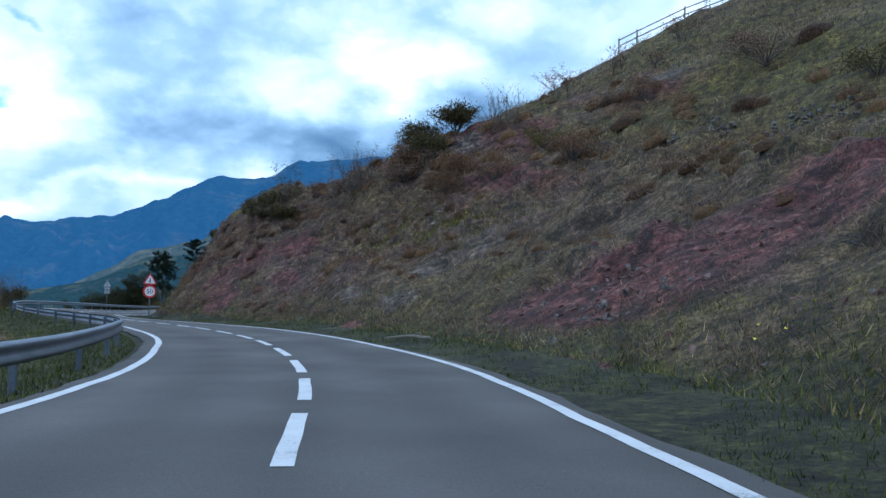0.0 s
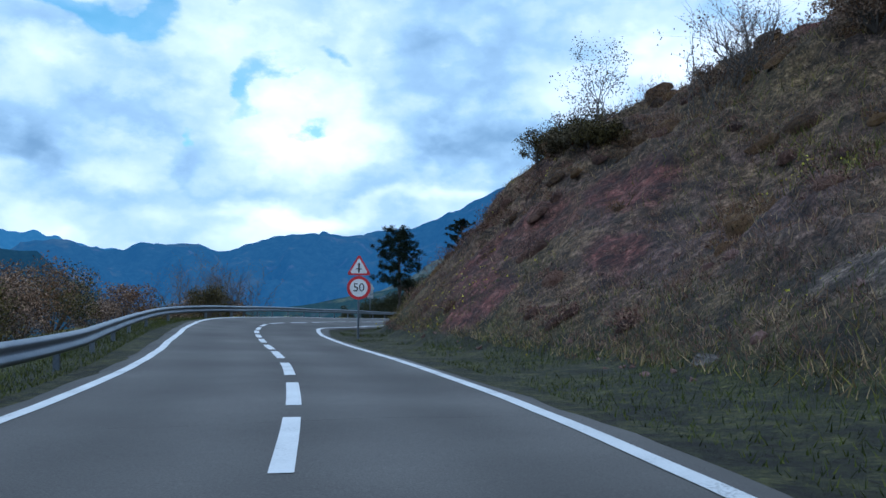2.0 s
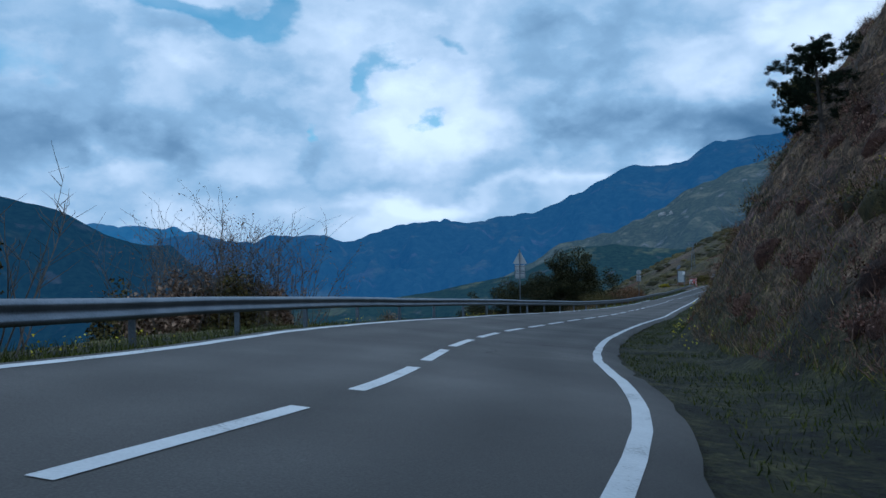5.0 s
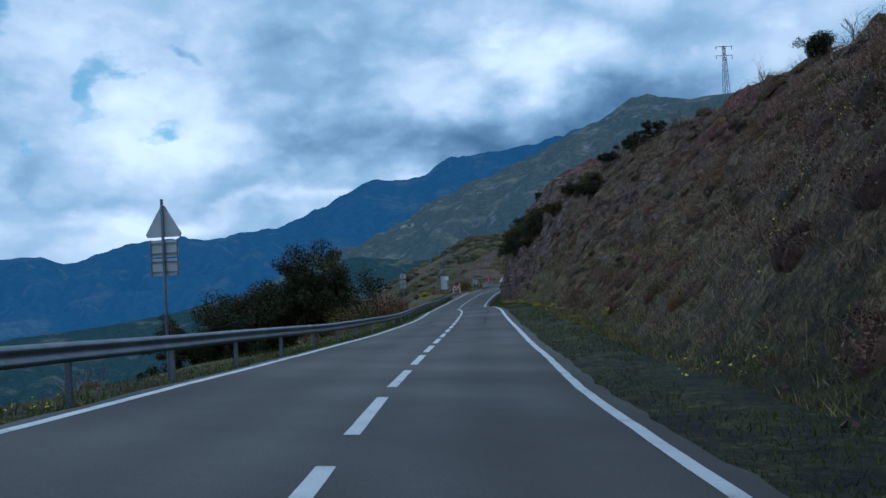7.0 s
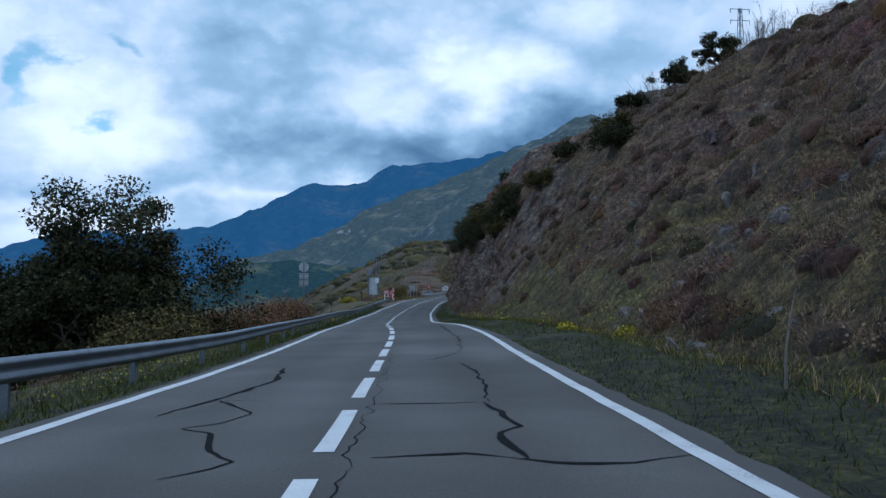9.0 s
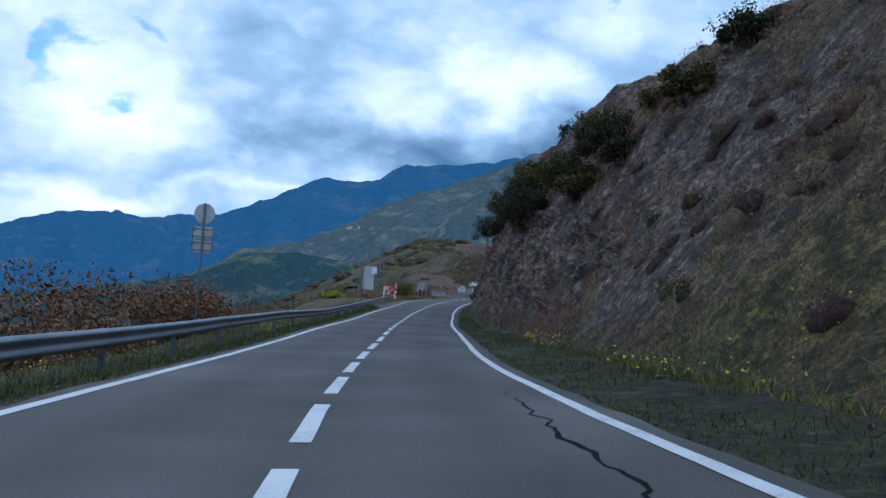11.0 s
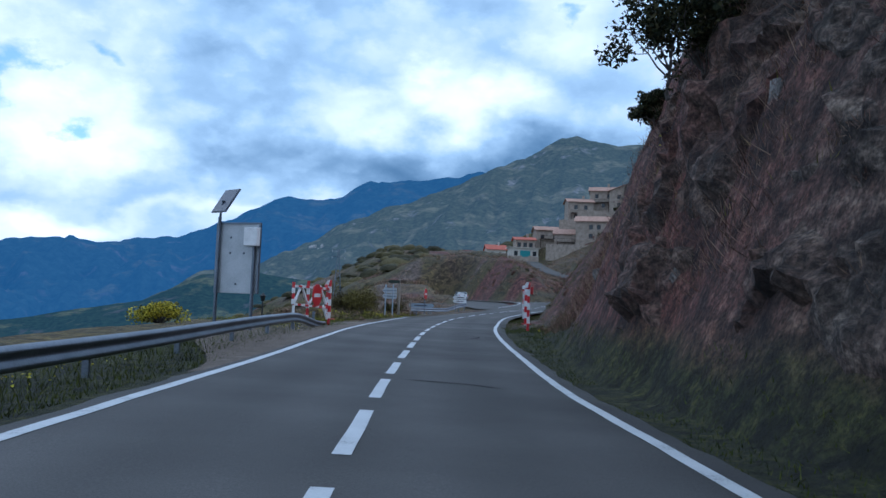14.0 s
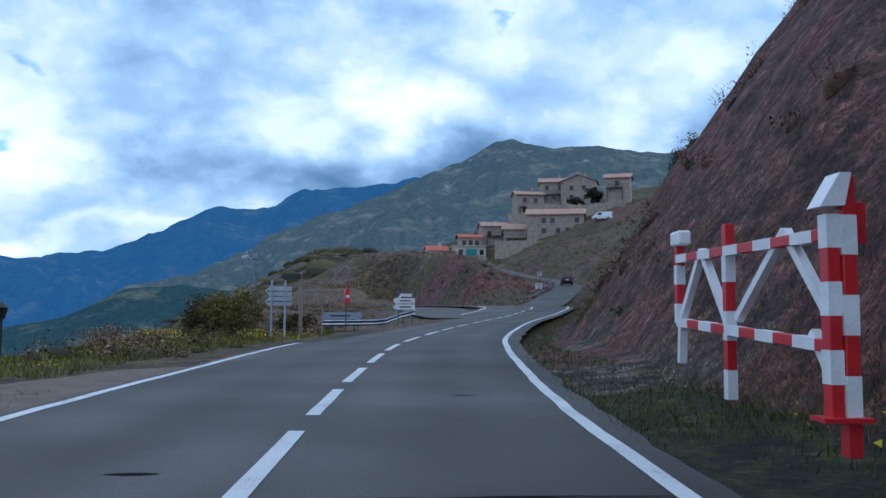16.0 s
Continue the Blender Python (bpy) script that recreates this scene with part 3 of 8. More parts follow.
def soil_masks(a, lat, up):
    """Where grass is dry, where red soil lies bare, where rock shows."""
    dry = np.clip(np.interp(a, [30, 56, 70, 100, 150, 200], [0.22, 0.42, 0.45, 0.55, 0.75, 0.75]) + 0.9 * fbm(a / 14, lat / 9, 31, 4) + 0.2 * smooth(6, 12, lat), 0, 1) * smooth(4.0, 6.5, lat)
    dry = np.maximum(dry, 0.85 * smooth(66, 80, a) * (1 - smooth(118, 132, a)) * smooth(2.6, 3.1, lat))
    s = fbm(a / 11 + lat / 30, lat / 7, 41, 5)
    amount = -0.04 + np.interp(a, [0, 40, 52, 70, 90, 120, 180, 215, 232, 262, 290], [-.38, -.34, -.24, -.10, 0.0, -.2, -.1, .05, .32, .9, .9])
    soil = smooth(0.16, 0.34, s + amount) * smooth(4.6, 5.6, lat)
    # the red scar in the bank beside the start
    scar = np.exp(-((a - (46.6 - 1.0 * (up - 1))) / 4.0) ** 2) * smooth(0.2, 0.8, up) * (1 - smooth(5.5, 7.0, up))
    soil = np.maximum(soil, smooth(0.35, 0.6, scar + 0.3 * fbm(a / 2.5, lat / 2, 43, 3)))
    for a1, l1, wa, wl in ((75.2, 10.1, 2.4, 1.2), (76.4, 6.1, 2.2, 1.0), (72.0, 8.2, 1.6, 0.7), (58.6, 5.3, 1.0, 0.4)):
        soil = np.maximum(soil, smooth(0.35, 0.6, np.exp(-((a - a1) / wa) ** 2 - ((lat - l1) / wl) ** 2) + 0.25 * fbm(a / 1.5, lat / 1.2, 44, 3)))
    soil = soil * (1 - 0.9 * np.exp(-((a - 66) / 6) ** 2 - ((lat - 12.8) / 2.6) ** 2))
    r = fbm(a / 8, lat / 5, 51, 5)
    ramt = np.interp(a, [0, 60, 110, 140, 165, 180, 205, 225, 240, 262], [-.2, -.15, -.2, -.2, -.14, -.12, .2, .22, .05, -.1])
    rock = smooth(0.2, 0.4, r + ramt) * smooth(5, 6.5, lat)
    for a1, l1, wa, wl in ((58.0, 7.0, 1.8, 0.7), (60.2, 9.3, 1.5, 0.8), (63.2, 7.0, 2.2, 0.6)):
        rock = np.maximum(rock, smooth(0.4, 0.7, np.exp(-((a - a1) / wa) ** 2 - ((lat - l1) / wl) ** 2) + 0.35 * fbm(a / 0.9, lat / 0.7, 45, 3)))
    foot = smooth(0.5, 1.2, up + 0.4 * fbm(a / 1.5, lat / 1.2, 46, 3))
    rock = np.maximum(rock, 0.85 * foot * smooth(204, 211, a) * (1 - smooth(232, 244, a)) * (1 - smooth(7, 9, up)))
    soil = np.maximum(soil, 0.9 * foot * smooth(228, 240, a))
    green = smooth(0.02, 0.22, fbm((a + lat * 0.8) / 15, (lat - a * 0.05) / 6, 33, 3) + np.interp(a, [30, 50, 60, 75, 100, 150, 266], [0.10, 0.02, -0.03, -0.05, -0.14, -0.2, -0.2]) + 0.35 * np.exp(-((a - 66) / 6) ** 2 - ((lat - 12.4) / 2.2) ** 2))
    return dry * (1 - 0.7 * green), soil, rock


a_rows = np.concatenate([np.linspace(0, 30, 60)[:-1], np.linspace(30, 200, 640)[:-1], np.linspace(200, SEAM, 160)])
lat_cols = np.concatenate([-np.geomspace(260, 8, 34), -np.linspace(7.6, 3.0, 16), np.linspace(-2.4, 2.4, 5), np.linspace(3.0, 18, 72), np.geomspace(18.3, 95, 48)])
AA, LL = np.meshgrid(a_rows, lat_cols, indexing="ij")
base = on_road(AA, LL)
up = strip_height(AA, LL)
# past the bend's seam the strip meets the ground in front of the village
dry, soil, rock = soil_masks(AA, LL, up)
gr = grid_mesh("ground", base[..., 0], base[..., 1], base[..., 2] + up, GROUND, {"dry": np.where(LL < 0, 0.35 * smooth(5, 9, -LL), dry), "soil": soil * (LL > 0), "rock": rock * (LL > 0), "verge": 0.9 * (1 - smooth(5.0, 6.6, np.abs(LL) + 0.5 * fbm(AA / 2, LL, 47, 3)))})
tagged(gr, "steep roadside hill of grass, red soil and rock", "hillside", kind="structure")

gx, gy = np.meshgrid(np.concatenate([np.linspace(-330, -90, 40), np.linspace(-88, 20, 150), np.linspace(23, 150, 30)]), np.concatenate([np.linspace(219, 340, 162), np.linspace(342, 480, 90), np.linspace(486, 900, 50)]), indexing="ij")
fz = far_height(gx, gy)
ga, gl = nearest(gx.ravel(), gy.ravel())
ga, gl = ga.reshape(gx.shape), gl.reshape(gx.shape)
gd = np.hypot(gx - np.interp(ga, RA, RP[:, 0]), gy - np.interp(ga, RA, RP[:, 1]))
gzr = np.interp(ga, RA, RP[:, 2])
fz = np.minimum(fz, gzr - 0.06 + np.maximum(gd - 4.2, 0) * 1.6)
fz = np.maximum(fz, gzr - 0.09 - np.maximum(gd - 4.2, 0) * 0.5)
fz = carve(gx.ravel(), gy.ravel(), fz.ravel().copy()).reshape(gx.shape)
fsw = smooth(230, 246, gy)
fz = (on_road(ga, gl)[..., 2] + strip_height(ga, gl)) * (1 - fsw) + fz * fsw - 0.16 * (1 - smooth(229, 233, gy))
fs = smooth(0.1, 0.4, fbm(gx / 9, gy / 9, 61, 4) - 0.12 + 0.9 * (1 - smooth(276, 310, gy)) * (gx > -49) + 0.22 * (gx > -62) * smooth(300, 330, gy) * (1 - smooth(400, 430, gy)) + 0.7 * np.exp(-((gx + 70) / 4) ** 2 - ((gy - 356) / 8) ** 2) + 0.4 * np.exp(-((gx + 49) / 5) ** 2 - ((gy - 312) / 6) ** 2))
bank = (1 - smooth(276, 310, gy)) * (gx > -49) * smooth(0.3, 1.0, fz - gzr)
fs = np.maximum(fs, bank * np.clip(0.85 + 0.5 * fbm(gx / 5, gy / 5, 64, 3), 0, 1))
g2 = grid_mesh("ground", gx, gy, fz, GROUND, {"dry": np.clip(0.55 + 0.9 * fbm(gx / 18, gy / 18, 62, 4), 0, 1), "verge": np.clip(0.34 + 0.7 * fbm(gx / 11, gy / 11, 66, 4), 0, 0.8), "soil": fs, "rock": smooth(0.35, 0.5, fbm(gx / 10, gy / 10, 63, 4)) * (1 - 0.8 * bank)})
tagged(g2, "scrubby slope below the village", "hillside", kind="structure")

# the bare rock of the cut: broken planes that stand out from the slope
def facets(u, v, seed):
    """Broken planes: in each cell of a jittered net the height of one tilted plane."""
    iu, iv = np.floor(u).astype(int), np.floor(v).astype(int)
    best, out = np.full(u.shape, 9e9), np.zeros(u.shape)
    for i in (-1, 0, 1):
        for j in (-1, 0, 1):
            cu, cv = iu + i, iv + j
            n = (cu * 73856093 ^ cv * 19349663 ^ seed * 83492791) & 0x7fffffff
            r = [((n // 7 ** k * 2654435761) % 100003) / 100003.0 for k in (0, 2, 4, 6, 8)]
            du, dv = u - cu - r[0], v - cv - r[1]
            d = du * du + dv * dv
            h = r[2] + (r[3] - 0.5) * 1.5 * du + (r[4] - 0.5) * 1.5 * dv
            out, best = np.where(d < best, h, out), np.minimum(d, best)
    return out


ca, cl = np.meshgrid(np.linspace(202, 262, 340), np.linspace(4.2, 9.2, 96), indexing="ij")
cu_ = strip_height(ca, cl)
cs = cl + cu_
edge_ = smooth(0.5, 1.5, cu_ + 0.5 * fbm(ca / 1.5, cl, 15, 3)) * (1 - smooth(0.0, 1.2, cu_ - np.interp(ca, [202, 212, 225, 236, 246, 262], [3.0, 5.0, 7.6, 7.2, 6.0, 3.5]) + 1.6 * fbm(ca / 5, cl / 3, 16, 3)))
edge_ = edge_ * smooth(202, 206, ca) * (1 - smooth(244, 251, ca)) * smooth(-0.42, -0.2, fbm(ca / 5, cs / 4, 17, 4))
cd = -0.36 + 0.48 * facets((ca + 0.55 * cs) / 2.3, (cs - 0.5 * ca) / 1.5, 5) + 0.24 * facets((ca + 0.4 * cs) / 0.85, (cs - 0.5 * ca) / 0.6, 9) + 0.08 * facets(ca / 0.3, cs / 0.26, 11)
cd = (0.03 + cd) * edge_ - 0.3 * (1 - edge_)
cp = on_road(ca, cl - 0.9 * cd)
red_ = np.clip(np.interp(ca, [215, 232, 244, 256], [0.0, 0.25, 0.6, 0.8]) + 0.7 * fbm(ca / 4, cs / 3, 18, 3), 0, 1)
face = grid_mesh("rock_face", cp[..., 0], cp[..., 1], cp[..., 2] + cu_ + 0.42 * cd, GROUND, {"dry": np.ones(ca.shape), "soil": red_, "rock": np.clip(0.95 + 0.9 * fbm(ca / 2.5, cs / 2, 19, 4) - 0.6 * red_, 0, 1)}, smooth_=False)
tagged(face, "dark broken rock face of the road cut", "rock face", kind="structure")

# the valley floor reaches the horizon
bm = bmesh.new()
bmesh.ops.create_grid(bm, x_segments=40, y_segments=40, size=4700, matrix=pose(0, 0, -118))
VALLEY = mottled("valley woods", [(0.35, (0.012, 0.022, 0.012)), (0.55, (0.03, 0.045, 0.02)), (0.7, (0.07, 0.075, 0.035))], 0.01, 0.12, 0, 0.95)
tagged(part("valley_floor", bm, VALLEY), "dark wooded valley floor far below", "valley", kind="structure")

# ---------------------------------------------------------------- road surface and markings
ra = np.arange(0, RA[-1], 0.5)
rl = np.array([-3.22, -3.0, -1.5, 0, 1.5, 3.0, 3.22])
AA2, LL2 = np.meshgrid(ra, rl, indexing="ij")
edge = np.where(np.abs(LL2) > 3.1, 0.12 * fbm(AA2 / 0.7, LL2 * 3, 71, 3), 0)
LL2 = np.where(LL2 < 0, LL2 / 3.0 * (np.interp(AA2, LANE_A, LANE_L) + 0.2), LL2 / 3.0 * (np.interp(AA2, LANE_A, LANE_R) + 0.2))
rp = on_road(AA2, LL2 + edge, np.where(np.abs(rl) > 3.1, -0.02, 0.025))
tagged(grid_mesh("road", rp[..., 0], rp[..., 1], rp[..., 2], ASPHALT, {"lat": LL2}), "two-lane grey asphalt mountain road", "road", kind="structure")


def ribbon(a0, a1, lat, width, up=0.031, step=0.5, wob=0.0):
    n = max(2, int((a1 - a0) / step) + 1)
    a = np.linspace(a0, a1, n)
    w = width / 2
    lat = lat(a) if callable(lat) else lat
    o = wob * fbm(a / 0.8, a * 0, 73, 3) if wob else 0
    l, r = on_road(a, lat - w + o, up), on_road(a, lat + w + o, up)
    v = np.concatenate([l, r])
    f = [(i, i + n, i + n + 1, i + 1) for i in range(n - 1)]
    return v, f


for side, table, start, end in ((-1, LANE_L, 0, 303.0), (-1, LANE_L, 311.0, RA[-1] - 1), (1, LANE_R, 0, RA[-1] - 1)):
    v, f = ribbon(start, end, lambda q, side=side, table=table: side * np.interp(q, LANE_A, table), 0.15, wob=0.02)
    tagged(mesh_ob("edge_line", v, f, PAINT), "white painted edge line along the road", "road marking", "edge lines", "structure")
# middles of the dashes along the line
DASHES = [31.5, 35, 38.5, 42, 45.9, 49.8, 53.4, 56.8, 60.2, 63.3, 66.7, 70, 72.6, 75.4, 78, 80.8, 83.5, 86.5, 89.7, 93, 96.5, 100, 103.6, 107.5, 111.8, 116, 120, 124.2, 128.8,
          133.2, 137.4, 141, 144.5, 147.7, 151, 154, 157, 160.2, 163.4, 166.4, 169.2, 172, 175.4, 178.7, 182, 185.2, 188.5, 191.7, 195.1, 198.6, 202.4, 206.4, 210.3, 214.1, 217.7, 221.3,
          225, 228.9, 232.4, 236, 239.7, 243.1, 246.6, 250, 253.5, 257.1, 261, 264.7, 268.4, 272.4, 276.3, 280.2, 284, 287.7, 291.4, 295.2, 299, 302.8, 306.6, 310.4, 314.2, 318]
DASHES = [31.5 - 3.5 * k for k in range(8, 0, -1)] + DASHES
for k in range(1, len(DASHES) - 1):
    half_ = 0.175 * (DASHES[k + 1] - DASHES[k - 1])
    v, f = ribbon(DASHES[k] - half_ + 0.1, DASHES[k] + half_ + 0.1, 0.0, 0.15, wob=0.01)
    tagged(mesh_ob("centre_dash", v, f, PAINT), "white painted dash of the centre line", "road marking", "centre dashes", "structure")

v, f = ribbon(318.5, 350, 0.0, 0.13, wob=0.01)
tagged(mesh_ob("centre_line", v, f, PAINT), "white painted centre line through the hairpin", "road marking", "centre dashes", "structure")

# ---------------------------------------------------------------- guardrail
RAIL_A = [20, 40, 50, 60, 70, 80, 90, 100, 110, 120, 130, 140, 150, 160, 170, 180, 190, 200, 210, 220, 230, 240, 250, 262]
RAIL_L = [3.97, 3.58, 3.45, 3.31, 3.37, 3.61, 3.93, 4.32, 4.65, 4.82, 4.85, 4.7, 4.41, 4.12, 3.86, 3.81, 3.91, 4.01, 4.01, 3.9, 3.92, 3.99, 4.14, 4.35]
RAIL_H = [0.43, 0.55, 0.61, 0.55, 0.47, 0.42, 0.42, 0.48, 0.55, 0.61, 0.67, 0.64, 0.55, 0.5, 0.42, 0.45, 0.53, 0.58, 0.53, 0.43, 0.42, 0.46, 0.54, 0.6]
PROFILE = [(0.000, 0.155), (0.035, 0.150), (0.075, 0.105), (0.080, 0.075), (0.020, 0.030), (0.015, 0.0), (0.020, -0.030), (0.080, -0.075), (0.075, -0.105), (0.035, -0.150), (0.0, -0.155)]
RAIL_END = A0 + 233.4


def rail_beam(a0, a1, parent):
    n = 9
    a = np.linspace(a0, a1, n)
    lat, mid = -np.interp(a, RAIL_A, RAIL_L), np.interp(a, RAIL_A, RAIL_H) - 0.155
    dip = 0.45 * smooth(RAIL_END - 7, RAIL_END, a)
    verts, faces = [], []
    for side in (0.0, -0.004):
        for i in range(n):
            for u, h in PROFILE:
                verts.append(on_road(a[i], lat[i] - 0.04 + u + side, mid[i] + h - dip[i]))
    k = len(PROFILE)
    for s in range(2):
        for i in range(n - 1):
            for j in range(k - 1):
                o = s * n * k + i * k + j
                q = (o, o + 1, o + k + 1, o + k)
                faces.append(q if s else q[::-1])
    return mesh_ob("beam", verts, faces, STEEL, parent, True)


rail = thing("guardrail", (0, 0, 0), 0, "galvanised steel crash barrier on short posts along the drop", "guardrail")
a = 2.0
while a < RAIL_END - 0.1:
    rail_beam(a, min(a + 4.03, RAIL_END), rail)
    a += 4.0
bm = box(bmesh.new(), (0.10, 0.055, 1.1), (0, 0, -0.55), bevel=0.006)
post = None
for a in np.arange(4.0, RAIL_END - 2, 4.0):
    p = on_road(a, -float(np.interp(a, RAIL_A, RAIL_L)) - 0.11, float(np.interp(a, RAIL_A, RAIL_H)) - 0.02)
    rz = math.degrees(math.atan2(*RT[int(a * 2)][::-1])) - 90
    m = pose(*p, 0, 0, rz)
    if post is None:
        post = part("post", bm, STEEL, rail)
        post.matrix_basis = m
    else:
        again("post", post, rail, m)

# ---------------------------------------------------------------- mountains far off
def hills(name, az_el, dist, depth, mat, label, base=-125, seed=0, rough=0.010, cells=260, rows=26):
    """A ridge seen from the road: heights by bearing, falling towards the viewer."""
    az = np.array([p[0] for p in az_el], float)
    el = np.array([p[1] for p in az_el], float)
    o = np.argsort(az)
    b = np.linspace(az.min(), az.max(), cells)
    e = np.interp(b, az[o], el[o])
    ox, oy, oz = -40.0, 120.0, -3.0
    t = np.linspace(0, 1, rows)
    B, Tt = np.meshgrid(b, t, indexing="ij")
    top = dist * np.tan(np.radians(e))[:, None]
    R = dist - depth * (1 - Tt)
    sx, sy = -np.sin(np.radians(B)) * R, np.cos(np.radians(B)) * R
    folds = fbm(B * dist / 9000, Tt * 3.4 + B * 0.12, seed, 5)
    Z = base + (top - base) * (Tt ** 1.25) + folds * dist * 0.055 * (Tt * (1 - Tt) * 4 * 0.75) + dist * rough * fbm(B * dist / 3000, Tt * 9, seed + 3, 4) * np.where(Tt > 0.97, 0.45, 1.0)
    ob = grid_mesh(name, ox + sx, oy + sy, oz + Z, mat)
    return tagged(ob, label, "mountain", kind="structure")


def hazed_material(name, woods, fields, crag, patch, share, blue):
    """Slopes seen through miles of air: dark woods, paler fields in patches, bare rock where it is steep, and the air's
    blue haze painted in as a glow.
    """
    m, nt, b = material(name, 1.0)
    N, L = nt.nodes, nt.links
    geo = N.new("ShaderNodeNewGeometry")

    def noise_(scale, detail, rough, stretch=(1, 1, 1)):
        mp = N.new("ShaderNodeMapping")
        mp.inputs["Scale"].default_value = stretch
        L.new(geo.outputs["Position"], mp.inputs["Vector"])
        n = N.new("ShaderNodeTexNoise")
        n.inputs["Scale"].default_value, n.inputs["Detail"].default_value, n.inputs["Roughness"].default_value = scale, detail, rough
        L.new(mp.outputs[0], n.inputs["Vector"])
        return n.outputs["Fac"]

    def ramp(fac, stops):
        r = N.new("ShaderNodeValToRGB")
        els = r.color_ramp.elements
        while len(els) < len(stops):
            els.new(0.5)
        for e, (p, c) in zip(els, stops):
            e.position, e.color = p, (*c, 1)
        L.new(fac, r.inputs[0])
        return r.outputs[0]

    def mix(fac, a, c):
        x = N.new("ShaderNodeMix")
        x.data_type = "RGBA"
        L.new(fac, x.inputs["Factor"])
        L.new(a, x.inputs["A"])
        L.new(c, x.inputs["B"])
        return x.outputs["Result"]

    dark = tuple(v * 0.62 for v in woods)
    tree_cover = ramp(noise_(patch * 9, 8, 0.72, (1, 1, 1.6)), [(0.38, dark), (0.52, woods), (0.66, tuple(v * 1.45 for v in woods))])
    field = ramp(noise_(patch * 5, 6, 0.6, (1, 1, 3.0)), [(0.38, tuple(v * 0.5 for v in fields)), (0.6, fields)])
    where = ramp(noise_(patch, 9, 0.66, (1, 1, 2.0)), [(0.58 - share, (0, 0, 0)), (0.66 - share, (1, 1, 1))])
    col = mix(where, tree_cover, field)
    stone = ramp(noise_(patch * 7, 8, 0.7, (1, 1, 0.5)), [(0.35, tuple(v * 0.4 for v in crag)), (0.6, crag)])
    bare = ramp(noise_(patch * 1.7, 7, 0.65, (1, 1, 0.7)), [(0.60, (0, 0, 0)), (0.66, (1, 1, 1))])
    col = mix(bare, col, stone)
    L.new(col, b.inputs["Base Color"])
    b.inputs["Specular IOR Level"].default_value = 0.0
    # the slopes are no lamps: this even blue glow stands for the haze
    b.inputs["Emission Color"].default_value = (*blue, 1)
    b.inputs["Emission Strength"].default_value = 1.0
    return m


# last colour of each: its haze, painted as emission, weaker on nearer slopes
M_FAR = hazed_material("far ridge in painted haze", (0.02, 0.035, 0.035), (0.05, 0.06, 0.05), (0.07, 0.08, 0.08), 0.003, 0.05, (0.050, 0.18, 0.36))
M_MID = hazed_material("mountain in painted haze", (0.020, 0.034, 0.032), (0.06, 0.066, 0.045), (0.07, 0.07, 0.07), 0.0045, 0.03, (0.026, 0.100, 0.230))
M_GREEN = hazed_material("green mountain", (0.062, 0.066, 0.036), (0.155, 0.145, 0.085), (0.21, 0.195, 0.175), 0.0105, 0.06, (0.026, 0.058, 0.102))
M_DARK = hazed_material("dark wooded slope", (0.014, 0.024, 0.018), (0.035, 0.042, 0.025), (0.06, 0.06, 0.055), 0.012, 0.0, (0.010, 0.042, 0.092))
M_HILL = hazed_material("wooded foothill", (0.026, 0.038, 0.018), (0.11, 0.11, 0.05), (0.09, 0.085, 0.07), 0.018, 0.05, (0.010, 0.036, 0.072))
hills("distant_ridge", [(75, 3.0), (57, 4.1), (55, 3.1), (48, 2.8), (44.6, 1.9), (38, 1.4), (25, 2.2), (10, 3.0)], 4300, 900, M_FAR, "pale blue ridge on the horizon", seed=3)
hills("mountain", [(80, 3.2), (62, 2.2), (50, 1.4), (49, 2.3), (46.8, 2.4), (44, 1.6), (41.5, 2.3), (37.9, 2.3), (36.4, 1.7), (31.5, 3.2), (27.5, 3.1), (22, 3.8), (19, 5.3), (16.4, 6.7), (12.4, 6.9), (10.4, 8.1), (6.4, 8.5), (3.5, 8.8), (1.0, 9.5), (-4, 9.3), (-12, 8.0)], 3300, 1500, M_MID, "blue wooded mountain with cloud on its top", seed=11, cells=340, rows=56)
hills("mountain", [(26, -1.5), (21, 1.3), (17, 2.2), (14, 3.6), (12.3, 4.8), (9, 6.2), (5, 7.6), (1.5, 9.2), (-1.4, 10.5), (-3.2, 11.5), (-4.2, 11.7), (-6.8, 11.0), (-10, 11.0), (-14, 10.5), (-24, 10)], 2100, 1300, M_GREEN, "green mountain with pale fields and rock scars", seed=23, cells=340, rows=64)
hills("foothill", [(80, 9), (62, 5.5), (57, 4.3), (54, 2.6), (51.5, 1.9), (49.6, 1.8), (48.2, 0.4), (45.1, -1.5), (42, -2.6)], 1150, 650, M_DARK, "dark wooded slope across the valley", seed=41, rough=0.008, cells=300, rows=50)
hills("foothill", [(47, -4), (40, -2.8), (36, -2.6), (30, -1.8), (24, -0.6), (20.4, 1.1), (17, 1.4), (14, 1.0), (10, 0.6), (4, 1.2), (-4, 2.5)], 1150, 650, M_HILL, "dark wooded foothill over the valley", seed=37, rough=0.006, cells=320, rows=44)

# ---------------------------------------------------------------- plants
rng = np.random.default_rng(7)


def leaf_material(name, stops, rough=0.75, translucent=0.15):
    m = mottled(name, stops, 1.2, 12, 0, rough, island=0.75)
    b = m.node_tree.nodes["Principled BSDF"]
    b.inputs["Specular IOR Level"].default_value = 0.2
    return m


